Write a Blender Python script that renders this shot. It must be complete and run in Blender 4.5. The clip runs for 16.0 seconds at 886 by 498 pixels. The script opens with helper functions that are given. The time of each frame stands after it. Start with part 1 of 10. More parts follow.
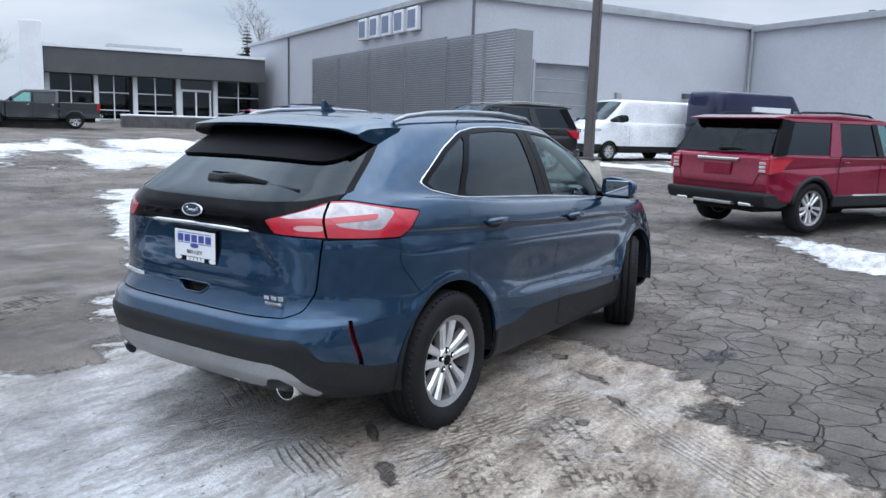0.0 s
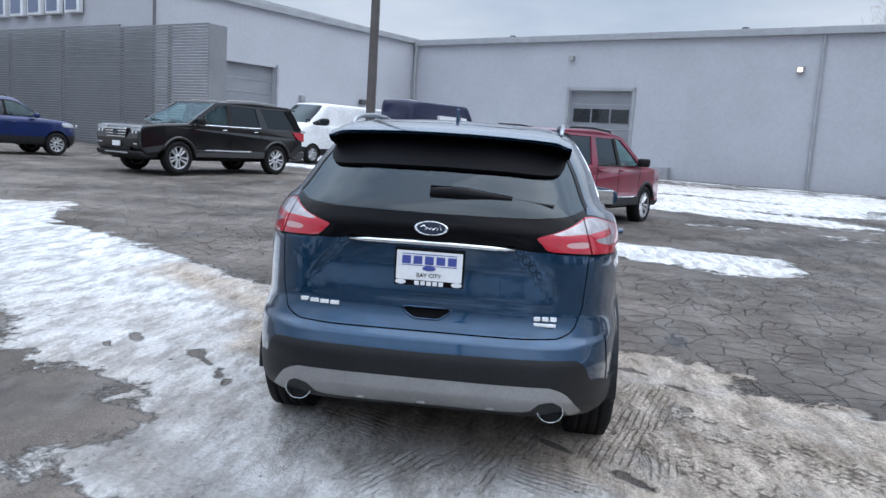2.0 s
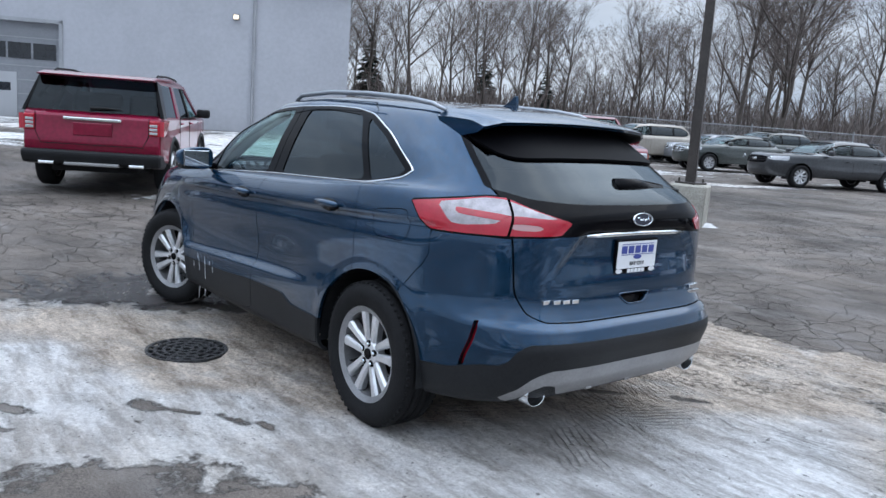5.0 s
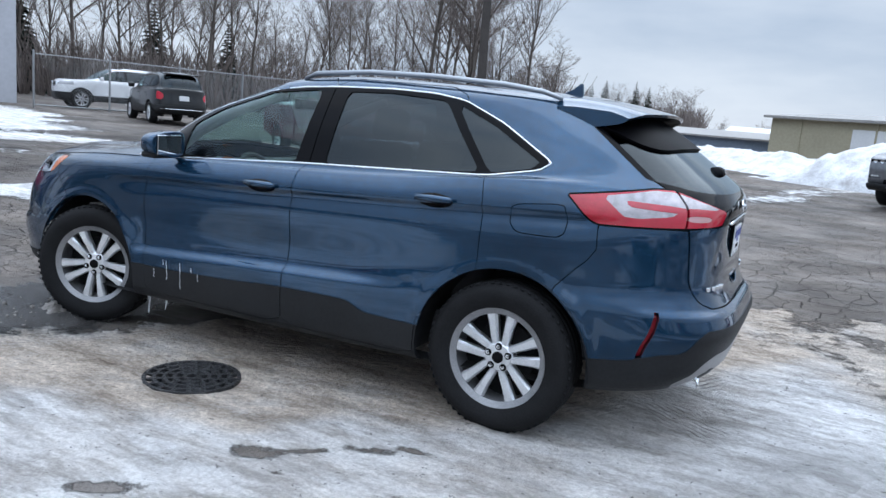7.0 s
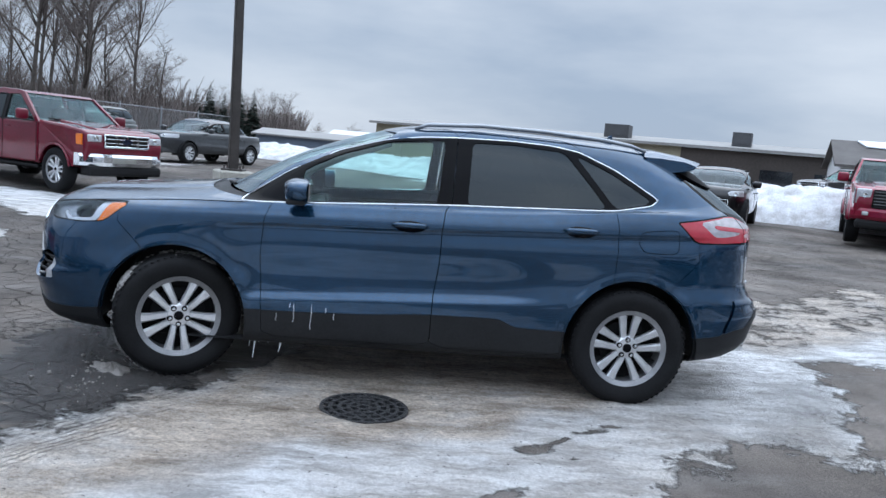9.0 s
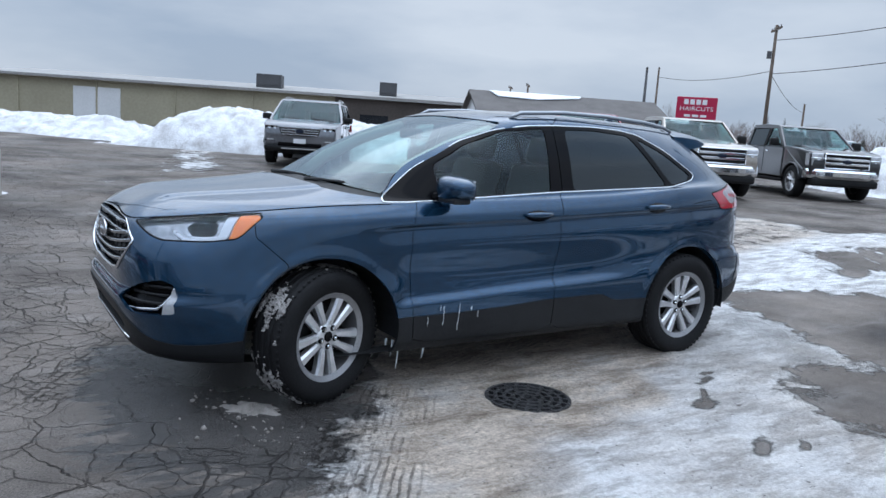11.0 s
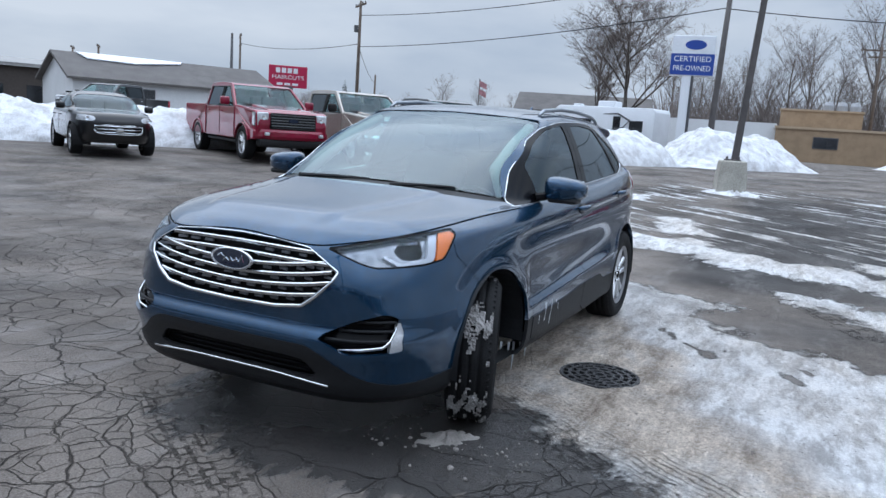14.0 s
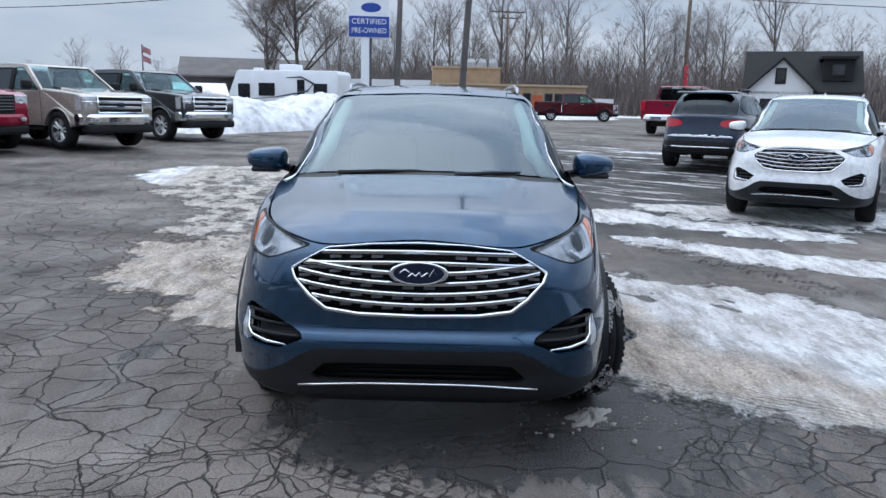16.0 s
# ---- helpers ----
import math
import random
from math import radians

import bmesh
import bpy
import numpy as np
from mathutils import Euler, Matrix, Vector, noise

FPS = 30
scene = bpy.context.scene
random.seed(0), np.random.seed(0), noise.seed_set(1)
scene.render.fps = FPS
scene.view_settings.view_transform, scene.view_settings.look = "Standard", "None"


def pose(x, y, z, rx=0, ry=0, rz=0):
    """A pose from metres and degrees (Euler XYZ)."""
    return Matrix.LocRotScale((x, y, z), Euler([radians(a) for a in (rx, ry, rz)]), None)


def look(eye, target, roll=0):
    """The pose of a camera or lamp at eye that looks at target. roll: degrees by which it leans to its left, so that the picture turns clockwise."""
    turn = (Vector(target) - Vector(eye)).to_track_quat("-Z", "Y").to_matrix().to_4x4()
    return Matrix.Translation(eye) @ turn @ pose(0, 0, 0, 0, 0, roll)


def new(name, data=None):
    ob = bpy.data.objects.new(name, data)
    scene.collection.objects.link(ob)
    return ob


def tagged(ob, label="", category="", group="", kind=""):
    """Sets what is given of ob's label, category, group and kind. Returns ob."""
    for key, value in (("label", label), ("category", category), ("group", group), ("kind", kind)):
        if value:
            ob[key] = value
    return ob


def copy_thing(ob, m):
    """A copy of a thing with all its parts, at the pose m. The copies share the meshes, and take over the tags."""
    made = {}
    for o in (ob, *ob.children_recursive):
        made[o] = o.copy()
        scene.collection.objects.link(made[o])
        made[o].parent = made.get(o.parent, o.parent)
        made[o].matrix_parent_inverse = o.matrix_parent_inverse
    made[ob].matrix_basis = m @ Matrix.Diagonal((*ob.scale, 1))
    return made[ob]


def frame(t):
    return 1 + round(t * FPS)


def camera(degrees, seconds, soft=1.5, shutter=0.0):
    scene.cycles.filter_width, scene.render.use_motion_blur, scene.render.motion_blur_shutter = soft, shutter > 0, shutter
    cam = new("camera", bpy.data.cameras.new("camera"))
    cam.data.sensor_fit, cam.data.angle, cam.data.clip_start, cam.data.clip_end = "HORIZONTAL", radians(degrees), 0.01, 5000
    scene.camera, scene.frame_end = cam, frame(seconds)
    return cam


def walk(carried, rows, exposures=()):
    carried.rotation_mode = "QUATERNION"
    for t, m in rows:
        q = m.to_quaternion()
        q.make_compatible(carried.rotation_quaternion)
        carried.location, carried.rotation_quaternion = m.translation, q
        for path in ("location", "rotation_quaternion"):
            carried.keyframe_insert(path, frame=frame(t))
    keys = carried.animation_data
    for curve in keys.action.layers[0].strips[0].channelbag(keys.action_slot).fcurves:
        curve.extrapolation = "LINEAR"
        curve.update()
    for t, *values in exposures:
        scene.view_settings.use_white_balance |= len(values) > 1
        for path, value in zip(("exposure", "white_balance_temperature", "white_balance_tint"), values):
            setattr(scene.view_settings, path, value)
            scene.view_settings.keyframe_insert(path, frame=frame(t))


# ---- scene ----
cam = camera(60.0, 16.0)
METRES, EYE, TILT, LEAN, TURN = 19.737, 1.5, 0.0, 0.0, 0.0
PATH = [
    (0, (-4.785, -3.039, 1.618), (-3.13, -1.962, 1.3), 1.8),
    (0.5, (-4.978, -2.696, 1.595), (-3.237, -1.759, 1.295), 3.2),
    (1, (-5.272, -2.019, 1.586), (-3.443, -1.257, 1.317), 3.2),
    (1.5, (-5.513, -1.22, 1.572), (-3.602, -0.693, 1.31), 2.7),
    (2, (-5.671, -0.394, 1.55), (-3.7, -0.194, 1.278), 3.6),
    (2.5, (-5.678, 0.425, 1.549), (-3.7, 0.295, 1.279), 4.0),
    (3, (-5.561, 1.204, 1.549), (-3.632, 0.745, 1.283), 4.3),
    (3.5, (-5.387, 1.907, 1.549), (-3.558, 1.141, 1.284), 3.7),
    (4, (-5.143, 2.451, 1.559), (-3.435, 1.447, 1.281), 3.4),
    (4.2, (-5.045, 2.613, 1.567), (-3.378, 1.546, 1.28), 3.4),
    (6.3, (-3.402, 3.596, 1.518), (-2.208, 2.029, 1.174), 5.4),
    (6.5, (-3.175, 3.743, 1.51), (-2.071, 2.112, 1.166), 5.3),
    (7, (-2.704, 4.26, 1.5), (-1.847, 2.486, 1.159), 5.0),
    (7.5, (-2.102, 4.778, 1.508), (-1.477, 2.903, 1.203), 5.2),
    (8, (-1.402, 5.214, 1.508), (-1.011, 3.272, 1.229), 5.3),
    (8.5, (-0.622, 5.503, 1.509), (-0.515, 3.522, 1.251), 5.2),
    (9, (0.189, 5.61, 1.503), (0.031, 3.631, 1.256), 5.2),
    (9.5, (0.986, 5.57, 1.504), (0.62, 3.622, 1.242), 4.7),
    (9.7, (1.302, 5.51, 1.521), (0.858, 3.579, 1.247), 4.5),
    (11.8, (3.821, 4.029, 1.53), (2.471, 2.585, 1.219), 3.0),
    (12, (3.942, 3.901, 1.538), (2.549, 2.501, 1.223), 2.7),
    (12.5, (4.119, 3.713, 1.582), (2.651, 2.396, 1.254), 2.8),
    (13, (4.366, 3.468, 1.55), (2.833, 2.229, 1.214), 3.8),
    (13.5, (4.728, 2.974, 1.534), (3.075, 1.896, 1.206), 4.0),
    (14, (5.087, 2.353, 1.526), (3.306, 1.497, 1.21), 3.9),
    (14.5, (5.298, 1.628, 1.54), (3.417, 1.036, 1.215), 3.0),
    (15, (5.413, 0.921, 1.543), (3.462, 0.615, 1.231), 1.5),
    (15.5, (5.484, 0.353, 1.542), (3.513, 0.252, 1.217), 0.7),
    (16, (5.516, 0.113, 1.564), (3.552, 0.104, 1.192), 1.2),
]
walk(cam, [(t, look(eye, target, roll)) for t, eye, target, roll in PATH], [(0.0, 0.23, 6370, 10), (1.5, 0.18, 6350, 10), (4.0, 0.03, 6330, 10), (6.5, 0.22, 6260, 9), (7.5, 0.13, 6240, 9), (8.5, 0.05, 6200, 9), (12.5, -0.08, 6160, 9), (16.0, 0.0, 6220, 10)])

# ---------------------------------------------------------------- light
world = bpy.data.worlds.new("overcast_sky")
scene.world = world
world.use_nodes = True
wn, wl = world.node_tree.nodes, world.node_tree.links
wn.clear()
w_out = wn.new("ShaderNodeOutputWorld")
w_bg = wn.new("ShaderNodeBackground")
w_sky = wn.new("ShaderNodeTexSky")
w_sky.sky_type = "NISHITA"
w_sky.sun_disc = False
w_sky.sun_elevation, w_sky.sun_rotation = radians(38), radians(200)
w_tc = wn.new("ShaderNodeTexCoord")
w_map = wn.new("ShaderNodeMapping")
w_map.inputs["Scale"].default_value = (1.0, 1.0, 3.6)
w_noise = wn.new("ShaderNodeTexNoise")
w_noise.inputs["Scale"].default_value = 1.9
w_noise.inputs["Detail"].default_value = 7
w_noise.inputs["Roughness"].default_value = 0.52
w_ramp = wn.new("ShaderNodeValToRGB")
w_ramp.color_ramp.elements[0].position, w_ramp.color_ramp.elements[0].color = 0.34, (0.43, 0.53, 0.68, 1)
w_ramp.color_ramp.elements[1].position, w_ramp.color_ramp.elements[1].color = 0.66, (0.77, 0.84, 0.94, 1)
w_scale = wn.new("ShaderNodeMixRGB")
w_scale.blend_type = "MULTIPLY"
w_scale.inputs["Fac"].default_value = 1
w_scale.inputs["Color2"].default_value = (0.1, 0.1, 0.1, 1)
w_mix = wn.new("ShaderNodeMixRGB")
w_mix.inputs["Fac"].default_value = 0.95
wl.new(w_tc.outputs["Generated"], w_map.inputs["Vector"])
wl.new(w_map.outputs["Vector"], w_noise.inputs["Vector"])
wl.new(w_noise.outputs["Fac"], w_ramp.inputs["Fac"])
wl.new(w_sky.outputs["Color"], w_scale.inputs["Color1"])
wl.new(w_scale.outputs["Color"], w_mix.inputs["Color1"])
wl.new(w_ramp.outputs["Color"], w_mix.inputs["Color2"])
wl.new(w_mix.outputs["Color"], w_bg.inputs["Color"])
# an overcast sky is brightest overhead
w_sep = wn.new("ShaderNodeSeparateXYZ")
w_up = wn.new("ShaderNodeMapRange")
w_up.interpolation_type = "SMOOTHSTEP"
w_up.inputs["From Min"].default_value, w_up.inputs["From Max"].default_value = 0.18, 0.85
w_up.inputs["To Min"].default_value, w_up.inputs["To Max"].default_value = 0.86, 2.9
wl.new(w_tc.outputs["Generated"], w_sep.inputs["Vector"])
wl.new(w_sep.outputs["Z"], w_up.inputs["Value"])
wl.new(w_up.outputs["Result"], w_bg.inputs["Strength"])
wl.new(w_bg.outputs["Background"], w_out.inputs["Surface"])

sun_data = bpy.data.lights.new("sun", "SUN")
sun_data.energy, sun_data.angle, sun_data.color = 0.8, radians(75), (1.0, 0.98, 0.95)
sun = new("sun", sun_data)
sun.matrix_world = look((0, 0, 30), (4, 14, 0))

# ---------------------------------------------------------------- materials
MATS = {}


def material(name, color, rough=0.6, metal=0.0, coat=0.0, var=0.0, scale=6.0, bump=0.0, bscale=60.0, spec=0.5, trans=0.0, alpha=1.0, tint=None, detail=5.0, ior=1.45):
    """A principled material with colour variation at a large and a small scale and a fine relief."""
    if name in MATS:
        return MATS[name]
    m = bpy.data.materials.new(name)
    m.use_nodes = True
    n, l = m.node_tree.nodes, m.node_tree.links
    b = n["Principled BSDF"]
    b.inputs["Base Color"].default_value = (*color, 1)
    b.inputs["Roughness"].default_value = rough
    b.inputs["Metallic"].default_value = metal
    b.inputs["Coat Weight"].default_value = coat
    b.inputs["Coat Roughness"].default_value = 0.04
    b.inputs["Specular IOR Level"].default_value = spec
    b.inputs["Transmission Weight"].default_value = trans
    b.inputs["IOR"].default_value = ior
    b.inputs["Alpha"].default_value = alpha
    tc = n.new("ShaderNodeTexCoord")
    if var > 0:
        big = n.new("ShaderNodeTexNoise")
        big.inputs["Scale"].default_value = scale
        big.inputs["Detail"].default_value = detail
        fine = n.new("ShaderNodeTexNoise")
        fine.inputs["Scale"].default_value = scale * 14
        fine.inputs["Detail"].default_value = 3
        add = n.new("ShaderNodeMath")
        add.operation = "ADD"
        half = n.new("ShaderNodeMath")
        half.operation = "MULTIPLY"
        half.inputs[1].default_value = 0.5
        ramp = n.new("ShaderNodeValToRGB")
        dark = tint or [c * (1 - var) for c in color]
        light = [min(1, c * (1 + var * 0.6)) for c in color]
        ramp.color_ramp.elements[0].position, ramp.color_ramp.elements[0].color = 0.36, (*dark, 1)
        ramp.color_ramp.elements[1].position, ramp.color_ramp.elements[1].color = 0.62, (*light, 1)
        l.new(tc.outputs["Object"], big.inputs["Vector"])
        l.new(tc.outputs["Object"], fine.inputs["Vector"])
        l.new(big.outputs["Fac"], add.inputs[0])
        l.new(fine.outputs["Fac"], add.inputs[1])
        l.new(add.outputs[0], half.inputs[0])
        l.new(half.outputs[0], ramp.inputs["Fac"])
        l.new(ramp.outputs["Color"], b.inputs["Base Color"])
    if bump > 0:
        bt = n.new("ShaderNodeTexNoise")
        bt.inputs["Scale"].default_value = bscale
        bt.inputs["Detail"].default_value = 4
        bp = n.new("ShaderNodeBump")
        bp.inputs["Strength"].default_value = bump
        bp.inputs["Distance"].default_value = 0.02
        l.new(tc.outputs["Object"], bt.inputs["Vector"])
        l.new(bt.outputs["Fac"], bp.inputs["Height"])
        l.new(bp.outputs["Normal"], b.inputs["Normal"])
    MATS[name] = m
    return m


def paint(name, color, metal=0.35, rough=0.32):
    """Clear-coated metallic car paint with road film."""
    if name in MATS:
        return MATS[name]
    m = material(name, color, rough, metal, 1.0, 0.22, 1.3, 0.0)
    n, l = m.node_tree.nodes, m.node_tree.links
    b = n["Principled BSDF"]
    b.inputs["Specular IOR Level"].default_value = 0.18
    tc = n.new("ShaderNodeTexCoord")
    film = n.new("ShaderNodeTexNoise")
    film.inputs["Scale"].default_value = 5
    film.inputs["Detail"].default_value = 6
    rr = n.new("ShaderNodeMapRange")
    rr.inputs["To Min"].default_value, rr.inputs["To Max"].default_value = 0.0, 0.08
    l.new(tc.outputs["Object"], film.inputs["Vector"])
    l.new(film.outputs["Fac"], rr.inputs["Value"])
    l.new(rr.outputs["Result"], b.inputs["Coat Roughness"])
    return m


BLUE = paint("stormy_blue_paint", (0.012, 0.048, 0.1), 0.62, 0.2)
BLACK_GLOSS = material("gloss_black_trim", (0.004, 0.004, 0.005), 0.05, 0, 0.0, spec=0.1)
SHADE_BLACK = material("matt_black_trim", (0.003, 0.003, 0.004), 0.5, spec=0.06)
ICE = material("cloudy_ice", (0.72, 0.75, 0.78), 0.3, 0, 0, 0.2, 30, 0.2, 60)
DIRTY_SNOW = material("dirty_packed_snow", (0.3, 0.285, 0.275), 0.85, 0, 0, 0.5, 14, 0.6, 40)
CLADDING = material("grained_black_plastic", (0.014, 0.015, 0.017), 0.5, 0, 0, 0.3, 5, 0.15, 300, spec=0.35)
CHROME = material("chrome", (0.78, 0.8, 0.82), 0.09, 1.0)
SATIN = material("satin_silver_plastic", (0.33, 0.325, 0.325), 0.42, 0.4, 0, 0.12, 5)
BAR_METAL = material("satin_chrome_bar", (0.52, 0.54, 0.57), 0.2, 1.0)
BAR_GREY = material("grey_grille_insert", (0.16, 0.165, 0.175), 0.35, 0.6)
# darker copy of the alloy: the shade inside the rim is in its colour
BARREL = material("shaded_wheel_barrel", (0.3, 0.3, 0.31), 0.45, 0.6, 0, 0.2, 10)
RUBBER = material("tyre_rubber", (0.012, 0.012, 0.013), 0.75, 0, 0, 0.3, 9, 0.2, 120, spec=0.22)
ALLOY = material("machined_alloy", (0.72, 0.73, 0.75), 0.3, 0.7, 0, 0.18, 12)
DARK = material("dark_underbody", (0.008, 0.008, 0.009), 0.9)
RED_LENS = material("red_lamp_lens", (0.42, 0.011, 0.028), 0.08, 0, 0.8, 0.2, 14)
WHITE_LENS = material("clear_lamp_lens", (0.5, 0.51, 0.53), 0.08, 0.3, 0.8, 0.35, 18)
AMBER = material("amber_reflector", (0.85, 0.2, 0.02), 0.15, 0, 0.5)
SNOW = material("packed_snow", (0.82, 0.85, 0.9), 0.75, 0, 0, 0.14, 1.2, 0.7, 5)
CONCRETE = material("weathered_concrete", (0.42, 0.4, 0.35), 0.85, 0, 0, 0.3, 2.5, 0.4, 30)
POLE_BROWN = material("bronze_painted_steel", (0.06, 0.052, 0.048), 0.55, 0.3, 0, 0.25, 3)
POLE_GREY = material("grey_painted_steel", (0.11, 0.1, 0.098), 0.6, 0.2, 0, 0.25, 3)
WOOD_POLE = material("weathered_pole_wood", (0.13, 0.1, 0.08), 0.9, 0, 0, 0.35, 3, 0.3, 20)
BARK = material("grey_winter_bark", (0.1, 0.085, 0.075), 0.95, 0, 0, 0.4, 5, 0.3, 20)
PLASTIC_WHITE = material("white_plastic", (0.75, 0.76, 0.78), 0.4, 0, 0, 0.05, 4)


def see_through(name, tint, gloss_rough=0.02, least=0.035):
    """Thin tinted glass: tinted view-through with a Fresnel-driven gloss."""
    m = bpy.data.materials.new(name)
    m.use_nodes = True
    n, l = m.node_tree.nodes, m.node_tree.links
    n.clear()
    out = n.new("ShaderNodeOutputMaterial")
    tr = n.new("ShaderNodeBsdfTransparent")
    tr.inputs["Color"].default_value = (*tint, 1)
    gl = n.new("ShaderNodeBsdfGlossy")
    gl.inputs["Roughness"].default_value = gloss_rough
    gl.inputs["Color"].default_value = (0.84, 0.94, 1.0, 1)
    lw = n.new("ShaderNodeLayerWeight")
    lw.inputs["Blend"].default_value = 0.5
    p5 = n.new("ShaderNodeMath")
    p5.operation = "POWER"
    p5.inputs[1].default_value = 4.0
    fr = n.new("ShaderNodeMath")
    fr.operation = "MULTIPLY_ADD"
    fr.inputs[1].default_value, fr.inputs[2].default_value = 0.75, least
    l.new(lw.outputs["Facing"], p5.inputs[0])
    l.new(p5.outputs[0], fr.inputs[0])
    mx = n.new("ShaderNodeMixShader")
    l.new(fr.outputs[0], mx.inputs["Fac"])
    l.new(tr.outputs["BSDF"], mx.inputs[1])
    l.new(gl.outputs["BSDF"], mx.inputs[2])
    l.new(mx.outputs["Shader"], out.inputs["Surface"])
    return m


GLASS_CLEAR = see_through("green_tinted_window_glass", (0.68, 0.86, 0.83))
GLASS_TINT = see_through("dark_tinted_window_glass", (0.03, 0.034, 0.042), 0.015, 0.045)
SCREEN_GLASS = see_through("green_tinted_windscreen", (0.5, 0.66, 0.62), 0.08, 0.11)
LENS_CLEAR = see_through("clear_lamp_cover", (0.9, 0.92, 0.95))

# ---------------------------------------------------------------- mesh helpers


def skin_normals(me, rim=None):
    """Shades a cut panel with the normals of the whole skin that it came from; its rim faces keep their own."""
    if "nrm" in me.attributes:
        nrm = [tuple(d.vector) for d in me.attributes["nrm"].data]
        out = []
        for p in me.polygons:
            out += [nrm[i] for i in p.vertices] if rim is None or p.index < rim else [tuple(p.normal)] * len(p.vertices)
        me.normals_split_custom_set(out)


def plain(bm):
    """Fairs a windscreen to one smooth curved sheet, shaded by its own normals."""
    layer = bm.verts.layers.float_vector.get("nrm")
    if layer:
        bm.verts.layers.float_vector.remove(layer)
    bmesh.ops.remove_doubles(bm, verts=bm.verts, dist=1e-4)
    co = np.array([v.co for v in bm.verts])
    y, z = co[:, 1], co[:, 2] - 1.35
    terms = np.stack([y ** (2 * i) * z**j for i in range(4) for j in range(4)], -1)
    fair = terms @ np.linalg.lstsq(terms, co[:, 0], rcond=None)[0]
    for v, x in zip(bm.verts, fair):
        v.co.x = x
    bmesh.ops.recalc_face_normals(bm, faces=bm.faces)
    return bm


def part(name, bm, mat, parent=None, label="", smooth=False):
    """Links a bmesh as one mesh object under a thing or a part."""
    me = bpy.data.meshes.new(name)
    bm.to_mesh(me)
    bm.free()
    if smooth:
        me.shade_smooth()
        skin_normals(me)
    for one in mat if isinstance(mat, (list, tuple)) else [mat]:
        me.materials.append(one)
    ob = new(name, me)
    if parent is not None:
        ob.parent = parent
    if label:
        ob["label"] = label
    return ob


def thing(name, label, category, m=None, group="", kind=""):
    ob = new(name)
    ob.empty_display_size = 0.2
    if m is not None:
        ob.matrix_world = m
    return tagged(ob, label, category, group, kind)


def add_box(bm, lo, hi, bevel=0.0, m=None):
    r = bmesh.ops.create_cube(bm, size=1)
    vs = r["verts"]
    c = [(a + b) / 2 for a, b in zip(lo, hi)]
    s = [abs(b - a) for a, b in zip(lo, hi)]
    for v in vs:
        v.co = Vector((c[0] + v.co.x * s[0], c[1] + v.co.y * s[1], c[2] + v.co.z * s[2]))
    if bevel > 0:
        es = list({e for v in vs for e in v.link_edges})
        out = bmesh.ops.bevel(bm, geom=es, offset=bevel, segments=2, affect="EDGES", profile=0.5)
        vs = list({v for f in out["faces"] for v in f.verts} | {v for v in vs if v.is_valid})
    if m is not None:
        bmesh.ops.transform(bm, matrix=m, verts=[v for v in vs if v.is_valid])
    return vs


def box(lo, hi, bevel=0.0):
    bm = bmesh.new()
    add_box(bm, lo, hi, bevel)
    return bm


def add_lathe(bm, profile, n=32, m=None, close=False):
    """Turns (radius, height) points round the z axis."""
    rings = []
    for r, z in profile:
        rings.append([bm.verts.new((r * math.cos(2 * math.pi * i / n), r * math.sin(2 * math.pi * i / n), z)) for i in range(n)])
    pairs = list(zip(rings, rings[1:]))
    if close:
        pairs.append((rings[-1], rings[0]))
    for a, b in pairs:
        for i in range(n):
            bm.faces.new((a[i], a[(i + 1) % n], b[(i + 1) % n], b[i]))
    if not close:
        for ring, flip in ((rings[0], True), (rings[-1], False)):
            if profile[0 if flip else -1][0] > 1e-4:
                bm.faces.new(ring[::-1] if flip else ring)
    if m is not None:
        bmesh.ops.transform(bm, matrix=m, verts=[v for ring in rings for v in ring])
    return bm


def lathe(profile, n=32, m=None, close=False):
    return add_lathe(bmesh.new(), profile, n, m, close)


def add_tube(bm, pts, radii, n=6):
    """A tapered tube along points."""
    pts = [Vector(p) for p in pts]
    if not isinstance(radii, (list, tuple)):
        radii = [radii] * len(pts)
    rings = []
    up = Vector((0.13, 0.07, 1)).normalized()
    for i, p in enumerate(pts):
        d = (pts[min(i + 1, len(pts) - 1)] - pts[max(i - 1, 0)])
        d = d.normalized() if d.length > 1e-9 else Vector((0, 0, 1))
        a = d.cross(up)
        if a.length < 0.05:
            a = d.cross(Vector((1, 0, 0)))
        a.normalize()
        b = d.cross(a)
        rings.append([bm.verts.new(p + (a * math.cos(2 * math.pi * k / n) + b * math.sin(2 * math.pi * k / n)) * radii[i]) for k in range(n)])
    for x, y in zip(rings, rings[1:]):
        for k in range(n):
            bm.faces.new((x[k], x[(k + 1) % n], y[(k + 1) % n], y[k]))
    if n >= 3:
        bm.faces.new(rings[0][::-1])
        bm.faces.new(rings[-1])
    return bm


def tube(pts, radii, n=8):
    return add_tube(bmesh.new(), pts, radii, n)


def prism(outline, depth, m=None, bevel=0.0):
    """A flat outline in x, y given thickness along z."""
    bm = bmesh.new()
    lower = [bm.verts.new((x, y, 0)) for x, y in outline]
    upper = [bm.verts.new((x, y, depth)) for x, y in outline]
    k = len(outline)
    bm.faces.new(lower[::-1])
    bm.faces.new(upper)
    for i in range(k):
        bm.faces.new((lower[i], lower[(i + 1) % k], upper[(i + 1) % k], upper[i]))
    bmesh.ops.recalc_face_normals(bm, faces=bm.faces)
    if bevel > 0:
        bmesh.ops.bevel(bm, geom=list(bm.edges), offset=bevel, segments=2, affect="EDGES", profile=0.5)
    if m is not None:
        bmesh.ops.transform(bm, matrix=m, verts=bm.verts)
    return bm


